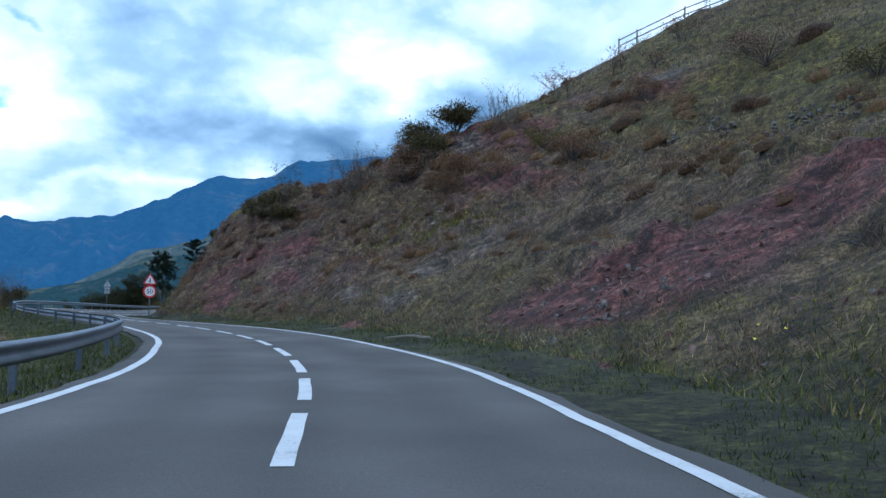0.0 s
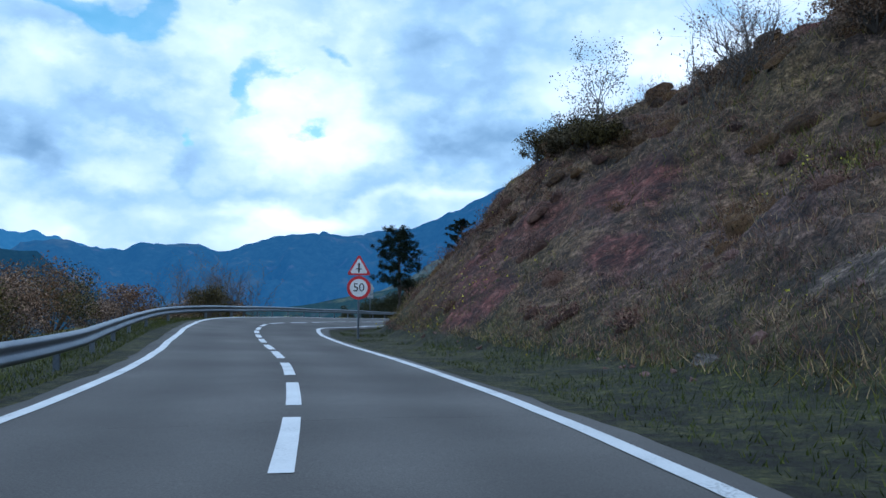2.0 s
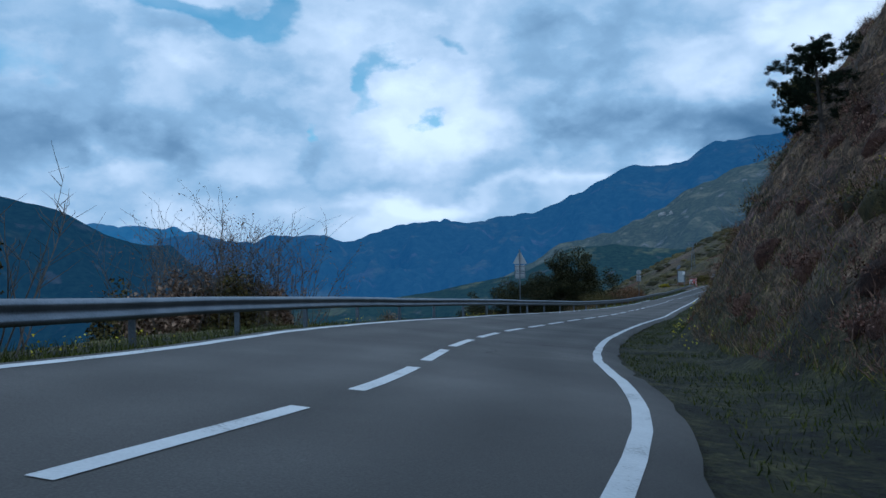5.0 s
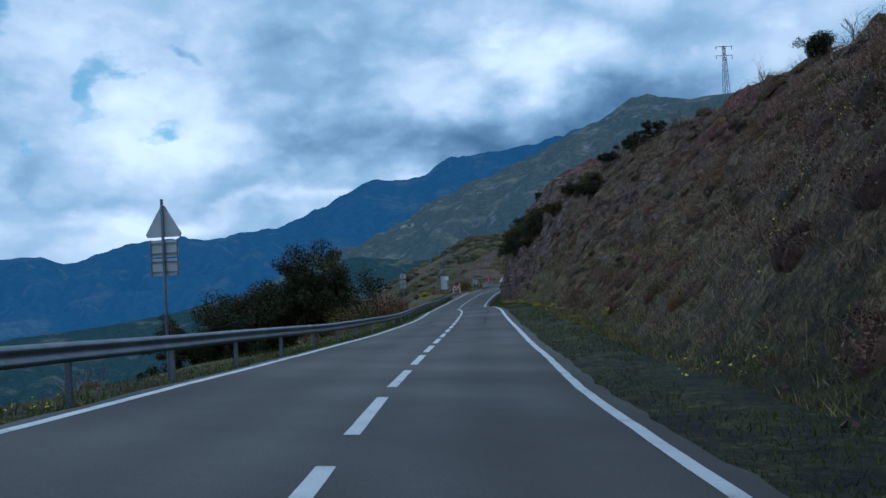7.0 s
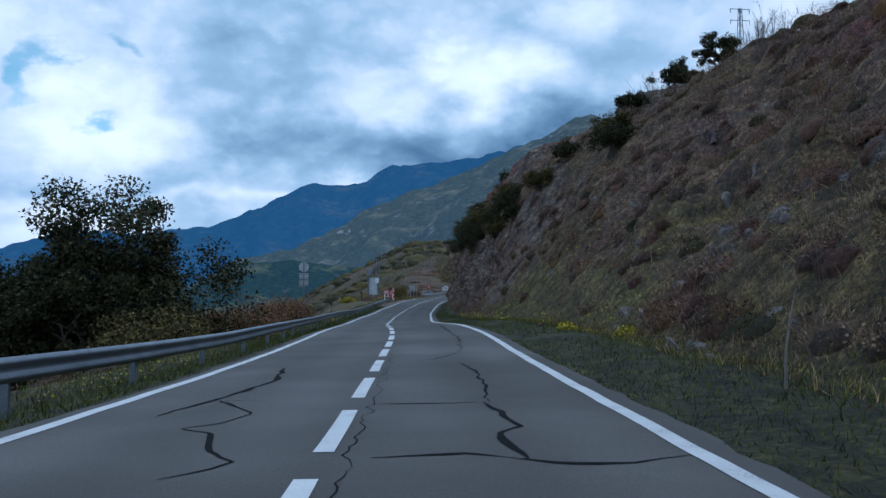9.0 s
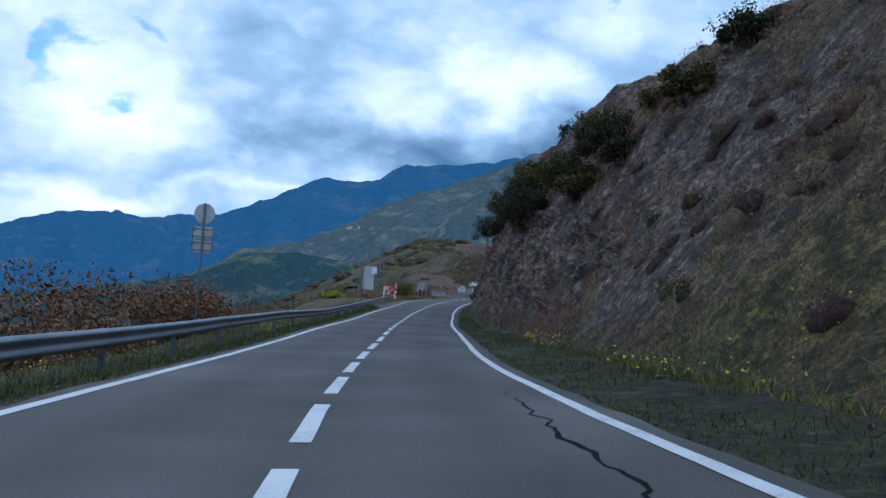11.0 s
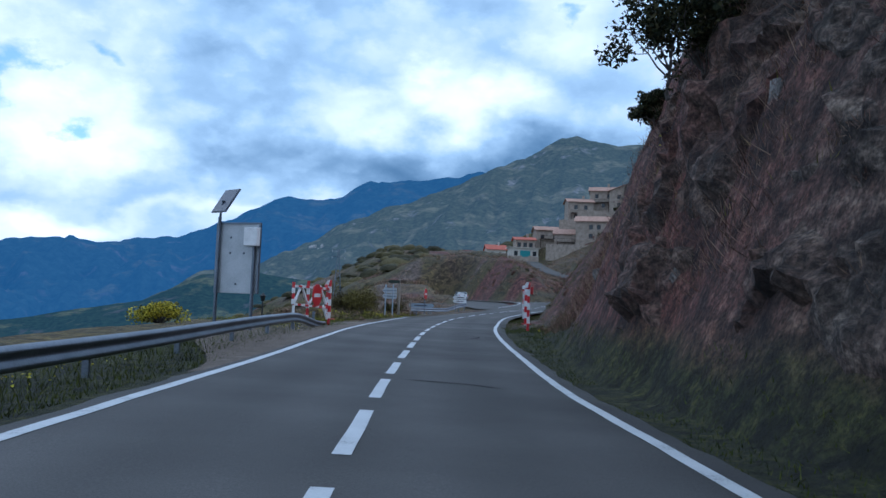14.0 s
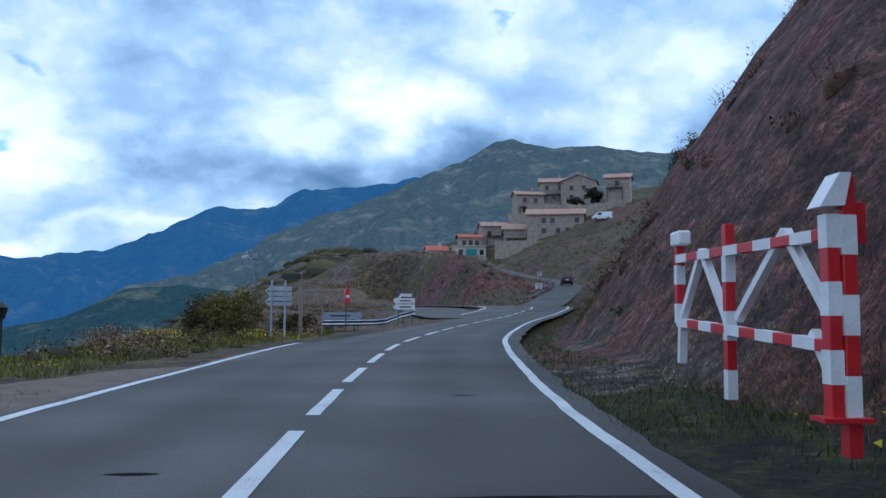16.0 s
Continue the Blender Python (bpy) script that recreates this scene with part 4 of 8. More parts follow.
GRASS = leaf_material("grass blades", [(0.2, (0.042, 0.048, 0.006)), (0.5, (0.120, 0.128, 0.014)), (0.8, (0.255, 0.225, 0.037))])
VERGEGRASS = leaf_material("short verge grass", [(0.2, (0.020, 0.028, 0.004)), (0.5, (0.054, 0.070, 0.009)), (0.8, (0.118, 0.128, 0.025))])
DRYGRASS = leaf_material("dry grass", [(0.2, (0.095, 0.062, 0.029)), (0.5, (0.251, 0.169, 0.077)), (0.8, (0.504, 0.357, 0.173))])
SCRUB = leaf_material("grey brown scrub", [(0.2, (0.045, 0.027, 0.018)), (0.5, (0.172, 0.110, 0.072)), (0.8, (0.390, 0.265, 0.178))])
PURPLESCRUB = leaf_material("purple-brown heather", [(0.2, (0.042, 0.019, 0.015)), (0.5, (0.150, 0.074, 0.054)), (0.8, (0.30, 0.175, 0.125))])
GREENSCRUB = leaf_material("dark green scrub", [(0.2, (0.019, 0.017, 0.006)), (0.5, (0.067, 0.059, 0.017)), (0.8, (0.169, 0.131, 0.042))])
RUST = leaf_material("rusty scrub", [(0.2, (0.090, 0.046, 0.024)), (0.5, (0.160, 0.085, 0.042)), (0.8, (0.250, 0.148, 0.075))])
YELLOW = leaf_material("yellow flowers", [(0.2, (0.45, 0.36, 0.02)), (0.5, (0.66, 0.55, 0.03)), (0.8, (0.78, 0.70, 0.07))])
NEEDLE = leaf_material("pine needles", [(0.2, (0.006, 0.012, 0.007)), (0.5, (0.016, 0.027, 0.014)), (0.8, (0.038, 0.052, 0.026))])
OAKLEAF = leaf_material("oak leaves", [(0.2, (0.0102, 0.0145, 0.0059)), (0.5, (0.0298, 0.0357, 0.0136)), (0.8, (0.0723, 0.0638, 0.0255))])
BARK = mottled("bark", [(0.3, (0.045, 0.038, 0.032)), (0.7, (0.13, 0.11, 0.095))], 6, 40, 0.6, 0.95)
TWIG = mottled("grey twigs", [(0.3, (0.055, 0.046, 0.040)), (0.7, (0.16, 0.14, 0.12))], 6, 40, 0.2, 0.9)


def unit(n):
    v = rng.normal(size=(n, 3))
    return v / np.linalg.norm(v, axis=1)[:, None]


def blades(p, h, w, lean=0.45):
    """Upright blades at the points p: two triangles' worth of width w and height h."""
    n = len(p)
    th = rng.uniform(0, 2 * np.pi, n)
    side = np.stack([np.cos(th), np.sin(th), 0 * th], 1) * (w / 2)[:, None]
    tip = np.stack([rng.normal(0, lean, n), rng.normal(0, lean, n), np.ones(n)], 1) * h[:, None]
    return np.stack([p - side, p + side, p + tip], 1)


def leaves(p, size, up=0.2):
    """Small triangles turned at random round the points p."""
    n = len(p)
    a, b = unit(n), unit(n)
    b[:, 2] += up
    b = np.cross(a, b)
    b /= np.linalg.norm(b, axis=1)[:, None] + 1e-6
    s = np.asarray(size) * rng.uniform(0.6, 1.4, n)
    return np.stack([p - a * s[:, None] * 0.5 - b * s[:, None] * 0.35, p + a * s[:, None] * 0.5 - b * s[:, None] * 0.2, p + b * s[:, None] * 0.75], 1)


def twigs(p, q, w):
    """Thin three-cornered spikes from p to q."""
    d = q - p
    s = np.cross(d, unit(len(p)))
    s /= np.linalg.norm(s, axis=1)[:, None] + 1e-6
    s2 = np.cross(d, s)
    s2 /= np.linalg.norm(s2, axis=1)[:, None] + 1e-6
    w = np.asarray(w)[:, None] if np.ndim(w) else w
    return np.concatenate([np.stack([p - s * w, p + s * w, q], 1), np.stack([p - s2 * w, p + s2 * w, q], 1)])


def hill_points(n, a_range, lat_range, power=1.0):
    a = rng.uniform(*a_range, n)
    lat = lat_range[0] + (lat_range[1] - lat_range[0]) * rng.uniform(0, 1, n) ** power
    p = on_road(a, lat)
    h = strip_height(a, lat)
    p[:, 2] += h
    return a, lat, h, p


# grass on both verges and over the hill
a, lat, h, p = hill_points(120000, (24, SEAM), (2.95, 7.5), 1.2)
k = (fbm(a / 2.2, lat / 1.5, 81, 3) > -0.25 + 0.3 * smooth(66, 80, a) * (1 - smooth(112, 126, a))) & ~((np.abs(a - 50) < 5) & (lat > 5.5)) & ((h < 0.9) | (a < 195))
p, lat = p[k], lat[k]
g = blades(p, rng.uniform(0.04, 0.13, len(p)) * (0.6 + 0.5 * smooth(3.2, 4.6, lat)), rng.uniform(0.008, 0.018, len(p)))
tagged(tri_mesh("verge_grass", g, VERGEGRASS), "short green grass along the road's verge", "grass", kind="stuff")
a, lat, h, p = hill_points(72000, (24, SEAM), (3.1, 6.4), 1.5)
p2 = on_road(a, -lat)
p2[:, 2] += strip_height(a, -lat)
g = blades(p2, rng.uniform(0.05, 0.17, len(p2)) * (0.5 + 0.7 * smooth(3.2, 4.4, lat)), rng.uniform(0.010, 0.020, len(p2)))
tagged(tri_mesh("verge_grass", g, VERGEGRASS), "green grass under the guardrail", "grass", kind="stuff")

a, lat, h, p = hill_points(170000, (24, SEAM), (5.0, 42), 1.7)
dry, soil, rock = soil_masks(a, lat, h)
k = rng.uniform(0, 1, len(a)) > np.maximum(np.maximum(soil, rock) * 0.93, 0.72 * smooth(194, 206, a))
a, lat, p, dry = a[k], lat[k], p[k], dry[k]
isdry = rng.uniform(0, 1, len(a)) < (0.35 + 0.6 * dry) * (1 - 0.75 * smooth(0.02, 0.22, fbm((a + lat * 0.8) / 15, (lat - a * 0.05) / 6, 33, 3) + 0.08))
far = 0.7 + 0.9 * smooth(8, 30, lat)
g = blades(p, rng.uniform(0.10, 0.34, len(p)) * far, rng.uniform(0.012, 0.030, len(p)) * far, 0.5)
tagged(tri_mesh("hill_grass", g[~isdry], GRASS), "green tussock grass on the hillside", "grass", kind="stuff")
tagged(tri_mesh("hill_grass", g[isdry], DRYGRASS), "dry straw-coloured grass on the hillside", "grass", kind="stuff")


a, lat, h, p = hill_points(16000, (56, 76), (9.5, 16), 1.0)
k = rng.uniform(0, 1, len(a)) < np.exp(-((a - 66) / 6) ** 2 - ((lat - 12.6) / 2.2) ** 2) * (0.6 + fbm(a / 2, lat / 1.5, 35, 3))
tagged(tri_mesh("hill_grass", blades(p[k], rng.uniform(0.15, 0.45, k.sum()), rng.uniform(0.014, 0.03, k.sum()), 0.5), GRASS), "lush green grass on the slope", "grass", kind="stuff")


# low scrub: tangles of thin shoots that stand out from their middles
def shoots(c, r, per, width, lift=0.45):
    """Fine shoots that stand out from the shell of each clump."""
    per = int(per * 0.32)
    n = len(c) * per
    u = unit(n)
    u[:, 2] = np.abs(u[:, 2]) * 0.9 + lift * rng.uniform(0, 1, n)
    u /= np.linalg.norm(u, axis=1)[:, None]
    rr = np.repeat(r, per)
    cc = np.repeat(c, per, 0)
    wob = 0.9 + 0.22 * np.sin(u[:, 0] * 5 + cc[:, 0] * 9) * np.cos(u[:, 1] * 5 + cc[:, 1] * 7)
    p = cc + u * (rr * wob * rng.uniform(0.42, 0.92, n))[:, None] * [1, 1, 0.85] - [0, 0, 0.05]
    q = p + (u * 0.8 + unit(n) * 0.75 + [0, 0, 0.3]) * (rng.uniform(0.10, 0.24, n) * (0.5 + 0.55 * rr))[:, None]
    d = q - p
    s = np.cross(d, unit(n))
    s /= np.linalg.norm(s, axis=1)[:, None] + 1e-6
    w = (width * 0.7 * (0.5 + 0.7 * rr) * rng.uniform(0.5, 1.4, n))[:, None]
    m = p + d * 0.4
    return np.stack([p - s * w * 0.4, m + s * w, q], 1)


def cloud(c, r, up, per, leaf):
    """Soft lobed bushes: small leaves and fine twigs round each middle."""
    n = len(c) * per
    u = unit(n)
    u[:, 2] = np.abs(u[:, 2])
    rr, cc, uu = np.repeat(r, per), np.repeat(c, per, 0), np.repeat(up, per, 0)
    lobes = 0.82 + 0.3 * np.sin(u[:, 0] * 4 + cc[:, 0] * 9) * np.cos(u[:, 1] * 4 + cc[:, 1] * 7)
    p = cc + (u * [1, 1, 0.5] + uu * (u[:, 2:] * 0.35)) * (rr * lobes * rng.uniform(0.35, 1.0, n) ** 0.6)[:, None]
    k = rng.uniform(0, 1, n) < 0.45
    tip = p[k] + (u[k] * 0.5 + unit(k.sum()) * 0.5 + [0, 0, 0.5]) * (rr[k] * rng.uniform(0.12, 0.32, k.sum()))[:, None]
    return np.concatenate([leaves(p[~k], leaf), twigs(p[k], tip, 0.14 * leaf)[:k.sum()]])


def cushions(name, c, r, mat, label, up=None):
    """Rounded cushions of low growth: uneven domes that sit in the slope, all in one mesh."""
    bm = bmesh.new()
    bmesh.ops.create_icosphere(bm, subdivisions=2, radius=1.0)
    bmesh.ops.delete(bm, geom=[v for v in bm.verts if v.co.z < -0.3], context="VERTS")
    bm.verts.index_update()
    base_v = np.array([v.co[:] for v in bm.verts])
    base_f = np.array([[v.index for v in f.verts] for f in bm.faces])
    bm.free()
    n, m = len(c), len(base_v)
    th = rng.uniform(0, 2 * np.pi, n)
    x = base_v[None, :, 0] * np.cos(th)[:, None] - base_v[None, :, 1] * np.sin(th)[:, None]
    y = base_v[None, :, 0] * np.sin(th)[:, None] + base_v[None, :, 1] * np.cos(th)[:, None]
    v = np.stack([x, y, np.broadcast_to(base_v[:, 2], (n, m))], -1)
    v = v * rng.uniform(0.80, 1.14, (n, m, 1)) * (r[:, None] * rng.uniform(0.75, 1.3, (n, 3)) * [1, 1, 0.62])[:, None]
    if up is not None:
        e1 = np.cross(up, [0.0, 0.0, 1.0]) + 1e-6
        e1 /= np.linalg.norm(e1, axis=1)[:, None]
        e2 = np.cross(up, e1)
        v = v[..., :1] * e1[:, None] + v[..., 1:2] * e2[:, None] + (v[..., 2:] - 0.12 * r[:, None, None]) * up[:, None]
    v = v + c[:, None]
    f = (np.arange(n)[:, None, None] * m + base_f[None]).reshape(-1, 3)
    me = bpy.data.meshes.new(name)
    me.vertices.add(n * m)
    me.vertices.foreach_set("co", v.astype(np.float32).ravel())
    me.loops.add(f.size)
    me.loops.foreach_set("vertex_index", f.ravel().astype(np.int32))
    me.polygons.add(len(f))
    me.polygons.foreach_set("loop_start", (np.arange(len(f)) * 3).astype(np.int32))
    me.update(calc_edges=True)
    me.polygons.foreach_set("use_smooth", [True] * len(f))
    me.materials.append(mat)
    return tagged(new(name, me), label, "scrub", kind="stuff")


def cushion_material(name, stops):
    return mottled(name, stops, 7.0, 55, 1.0, 0.97, island=0.3, dist=0.12)


CUSHION = {SCRUB: cushion_material("grey-brown cushion", [(0.30, (0.025, 0.015, 0.010)), (0.5, (0.096, 0.061, 0.035)), (0.72, (0.237, 0.158, 0.092))]),
           PURPLESCRUB: cushion_material("red-brown cushion", [(0.30, (0.029, 0.012, 0.008)), (0.5, (0.107, 0.049, 0.031)), (0.72, (0.226, 0.122, 0.080))]),
           GREENSCRUB: cushion_material("dark green cushion", [(0.30, (0.014, 0.013, 0.004)), (0.5, (0.050, 0.044, 0.013)), (0.72, (0.130, 0.102, 0.034))]),
           RUST: cushion_material("rust-brown cushion", [(0.30, (0.032, 0.015, 0.006)), (0.5, (0.119, 0.061, 0.023)), (0.72, (0.226, 0.128, 0.044))])}


def green_zone(a, lat):
    """Bands of the slope where grass holds instead of scrub."""
    return smooth(0.02, 0.22, fbm((a + lat * 0.8) / 15, (lat - a * 0.05) / 6, 33, 3) + np.interp(a, [30, 50, 60, 75, 100, 150, 266], [0.10, 0.02, -0.03, -0.05, -0.14, -0.2, -0.2]) + 0.35 * np.exp(-((a - 66) / 6) ** 2 - ((lat - 12.4) / 2.2) ** 2))


def scrub(name, n, a_range, lat_range, mat, label, size=(0.25, 0.7), per=90, power=1.3, seed=0, thresh=0.0, width=0.022, soilfree=0.7, side=1):
    a = rng.uniform(*a_range, n)
    lat = lat_range[0] + (lat_range[1] - lat_range[0]) * rng.uniform(0, 1, n) ** power
    k = fbm(a / 6, lat / 5, 90 + seed, 3) > thresh
    a, lat = a[k], lat[k]
    h = strip_height(a, side * lat)
    if soilfree:
        _, so, ro = soil_masks(a, lat, h)
        k = rng.uniform(0, 1, len(a)) > np.maximum(np.maximum(so, ro * 0.8) * soilfree, 0.82 * green_zone(a, lat)) + 0.35 * smooth(196, 210, a) + 0.4 * smooth(202, 208, a) * (lat < 7.5)
        a, lat, h = a[k], lat[k], h[k]
    c = on_road(a, side * lat)
    c[:, 2] += h
    r = rng.uniform(*size, len(a)) * (0.8 + 0.6 * smooth(8, 30, lat))
    steep = (strip_height(a, side * lat + 0.4, 0.0) - strip_height(a, side * lat - 0.4, 0.0)) / 0.8
    nx_, ny_ = np.interp(a, RA, RN[:, 0]), np.interp(a, RA, RN[:, 1])
    up = np.stack([-steep * nx_, -steep * ny_, np.ones(len(a))], 1)
    up /= np.linalg.norm(up, axis=1)[:, None]
    if size[1] < 0.9:
        return tagged(tri_mesh(name, shoots(c, 0.85 * r, per, width), mat), label, "scrub", kind="stuff")
    cushions(name, c, 0.5 * r, CUSHION[mat], label.replace("scrub", "scrub in rounded cushions"), up)
    return tagged(tri_mesh(name, cloud(c, r, up, 230, 0.042), mat), label, "scrub", kind="stuff")


scrub("scrub", 4600, (30, SEAM), (5.2, 14), SCRUB, "low grey-brown scrub covering the hillside", (0.18, 0.55), 150, 1.0, 1, -0.35, 0.014)
scrub("scrub", 4300, (30, SEAM), (12, 42), SCRUB, "low grey-brown scrub on the upper slope", (0.35, 0.85), 80, 1.3, 7, -0.4, 0.026)
scrub("scrub", 1500, (62, 135), (5.0, 16), PURPLESCRUB, "dark red-brown heath on the bank beside the bend", (0.2, 0.6), 130, 1.0, 8, -0.4, 0.015, 0.4)
scrub("scrub", 2600, (30, SEAM), (5.2, 40), GREENSCRUB, "low dark green scrub on the hillside", (0.22, 0.65), 130, 1.3, 2, -0.12, 0.017)
scrub("scrub", 900, (30, SEAM), (8, 36), RUST, "rust-coloured leafless scrub on the slope", (0.4, 1.0), 140, 1.3, 3, 0.0, 0.02)
scrub("scrub", 800, (196, SEAM), (4.4, 12), PURPLESCRUB, "red-brown heather-like scrub hanging on the rock cut", (0.2, 0.5), 150, 1.0, 4, -0.2, 0.014)
scrub("scrub", 420, (24, 235), (6.5, 45), GREENSCRUB, "dark bushes on the slope below the road", (0.5, 1.3), 150, 1.1, 5, -0.1, 0.04, 0, -1)
scrub("scrub", 520, (24, 235), (6.2, 40), SCRUB, "brown bushes on the slope below the road", (0.4, 1.1), 120, 1.1, 6, -0.1, 0.034, 0, -1)
scrub("heath", 420, (128, 214), (6.6, 22), SCRUB, "grey-brown heath scrub in large soft bushes", (0.7, 1.35), 620, 1.1, 31, -0.25, 0.011, 0.55)
scrub("heath", 300, (128, 214), (6.4, 22), PURPLESCRUB, "dark purple-brown heath scrub in large soft bushes", (0.7, 1.3), 620, 1.1, 32, -0.2, 0.011, 0.5)
scrub("heath", 260, (66, 130), (5.6, 14), PURPLESCRUB, "dark red-brown heath scrub on the bank beside the bend", (0.5, 1.0), 520, 1.1, 33, -0.2, 0.011, 0.5)
scrub("heath", 240, (34, 80), (12, 30), RUST, "rust-brown leafless scrub in soft bushes on the slope", (0.7, 1.3), 520, 1.0, 34, 0.05, 0.012, 0.5)
scrub("scrub", 520, (96, 250), (6.5, 26), GREENSCRUB, "dark rounded shrubs on the slope", (0.6, 1.15), 260, 1.2, 11, 0.0, 0.022, 0.3)
scrub("scrub", 520, (60, 250), (6.5, 30), RUST, "brown rounded shrubs on the slope", (0.6, 1.2), 260, 1.2, 12, 0.0, 0.020, 0.3)
scrub("scrub", 520, (204, SEAM), (4.7, 6.3), PURPLESCRUB, "red-brown scrub at the foot of the rock cut", (0.2, 0.42), 100, 1.0, 21, -0.4, 0.013, 0)
scrub("scrub", 420, (200, SEAM), (4.6, 6.3), SCRUB, "grey-brown scrub at the foot of the rock cut", (0.2, 0.45), 100, 1.0, 22, -0.4, 0.013, 0)
def fuzz(n, a_range, lat_range, mat, label, high, power=1.5, side=0.0, seed=0, thresh=-0.1, bare=0.92):
    """Fine upright stems and twigs all over the slope, where soil and rock are not bare."""
    a, lat, h, p = hill_points(n, a_range, lat_range, power)
    _, so, ro = soil_masks(a, lat, h)
    gz_ = green_zone(a, lat)
    keep_ = np.where(side > 0, 0.1 + 0.9 * gz_, 1 - 0.85 * gz_) * (1 - bare * np.maximum(so, ro)) * smooth(thresh - 0.1, thresh + 0.2, fbm(a / 3.5, lat / 2.8, 120 + seed, 3))
    k = (rng.uniform(0, 1, n) < keep_) & (h > 0.25)
    p, lat = p[k] - [0, 0, 0.03], lat[k]
    grow = 0.8 + 0.5 * smooth(9, 24, lat)
    q = p + np.stack([rng.normal(0, 0.5, len(p)), rng.normal(0, 0.5, len(p)), rng.uniform(0.5, 1.1, len(p))], 1) * (rng.uniform(*high, len(p)) * grow)[:, None]
    return tagged(tri_mesh("heath_growth", twigs(p, q, rng.uniform(0.004, 0.010, len(p)) * grow)[:len(p)], mat), label, "scrub", kind="stuff")


fuzz(220000, (30, 214), (4.8, 22), SCRUB, "fine grey-brown stems of heath all over the slope", (0.10, 0.34), seed=1)
fuzz(170000, (60, 214), (4.8, 20), PURPLESCRUB, "fine purple-brown stems of heath on the slope", (0.10, 0.32), seed=2, thresh=0.0)
fuzz(140000, (30, 214), (4.8, 20), GREENSCRUB, "fine dark green growth between the heath", (0.08, 0.28), side=1.0, seed=3, thresh=-0.15)
fuzz(26000, (30, 214), (5.5, 22), DRYGRASS, "tall straw-coloured stems standing in the heath", (0.25, 0.60), seed=4, thresh=0.05)
fuzz(60000, (202, 262), (4.6, 9), SCRUB, "grey-brown stems of scrub hanging on the rock cut", (0.25, 0.60), 1.0, seed=5, thresh=0.0, bare=0.35)
fuzz(50000, (202, 262), (4.6, 9), PURPLESCRUB, "purple-brown stems of scrub hanging on the rock cut", (0.25, 0.60), 1.0, seed=6, thresh=0.0, bare=0.35)
# the slopes under and beside the village
for n_, xr, yr, m_, lb in ((900, (-52, 8), (231, 330), PURPLESCRUB, "red-brown scrub on the steep slope past the gate"), (260, (-52, 8), (231, 330), GREENSCRUB, "dark green scrub on the steep slope past the gate"),
                           (2400, (-84, 0), (300, 440), SCRUB, "brown scrub below the village"), (900, (-84, 0), (300, 440), GREENSCRUB, "green scrub below the village"),
                           (900, (-92, -57), (236, 300), SCRUB, "brown scrub beside the junction"), (500, (-92, -57), (236, 300), GREENSCRUB, "green scrub beside the junction")):
    x, y = rng.uniform(*xr, n_), rng.uniform(*yr, n_)
    a, lat = nearest(x, y)
    near = np.minimum(np.hypot(x[:, None] - SD[None, :, 0], y[:, None] - SD[None, :, 1]).min(1) - 3.4, np.hypot(x[:, None] - AC[None, :, 0], y[:, None] - AC[None, :, 1]).min(1) - 2.6)
    near = np.minimum(near, np.hypot(x[:, None] - RP[None, :, 0], y[:, None] - RP[None, :, 1]).min(1) - 5.2)
    k = (near > 0) & (fbm(x / 7, y / 7, 97, 3) > -0.3)
    c = np.c_[x[k], y[k], ground_z(x[k], y[k])]
    r = rng.uniform(0.3, 0.8, len(c)) * np.where(c[:, 1] > 300, 1.5, 1.0)
    up = np.stack([ground_z(c[:, 0] - 0.6, c[:, 1]) - ground_z(c[:, 0] + 0.6, c[:, 1]), ground_z(c[:, 0], c[:, 1] - 0.6) - ground_z(c[:, 0], c[:, 1] + 0.6), np.full(len(c), 1.2)], 1)
    up /= np.linalg.norm(up, axis=1)[:, None]
    far_ = yr[0] > 290
    tagged(tri_mesh("scrub", cloud(c, r * 1.15, up, 46 if far_ else 80, 0.13 if far_ else 0.07), m_), lb, "scrub", kind="stuff")
    if not far_:
        cushions("scrub", c, r * 0.45, CUSHION[m_], lb.replace("scrub", "scrub in rounded cushions"), up)

# copses on the slopes beyond the junction
x, y = rng.uniform(-210, -24, 3000), rng.uniform(330, 880, 3000)
near = np.minimum(np.hypot(x[:, None] - SD[None, :, 0], y[:, None] - SD[None, :, 1]).min(1), np.hypot(x[:, None] - AC[None, :, 0], y[:, None] - AC[None, :, 1]).min(1))
k = (near > 7) & ~((x > -74) & (y < 545)) & (fbm(x / 30, y / 30, 98, 4) > -0.12)
c = np.c_[x[k], y[k], ground_z(x[k], y[k])]
cushions("copse", c, rng.uniform(1.4, 3.4, len(c)), CUSHION[GREENSCRUB], "dark green copses on the far slope")

# yellow flowers in loose drifts
a, lat, h, p = hill_points(26000, (30, SEAM), (4.4, 26), 1.5)
k = (fbm(a / 3.0, lat / 2.2, 101, 3) + 0.15 * np.exp(-((a - 76) / 4) ** 2 - ((lat - 12.5) / 1.5) ** 2) > 0.33)
p = p[k]
p[:, 2] += rng.uniform(0.1, 0.4, len(p))
tagged(tri_mesh("yellow_flowers", leaves(p, 0.046), YELLOW), "yellow broom flowers scattered on the slope", "flowers", kind="stuff")
a = rng.uniform(24, 270, 9000)
lat = rng.uniform(4.2, 6.0, 9000)
k = fbm(a / 4.0, lat / 2.2, 103, 3) > 0.3
p = on_road(a[k], -lat[k])
p[:, 2] += strip_height(a[k], -lat[k]) + rng.uniform(0.05, 0.3, k.sum())
tagged(tri_mesh("yellow_flowers", leaves(p, 0.035), YELLOW), "yellow wild flowers in the verge", "flowers", kind="stuff")


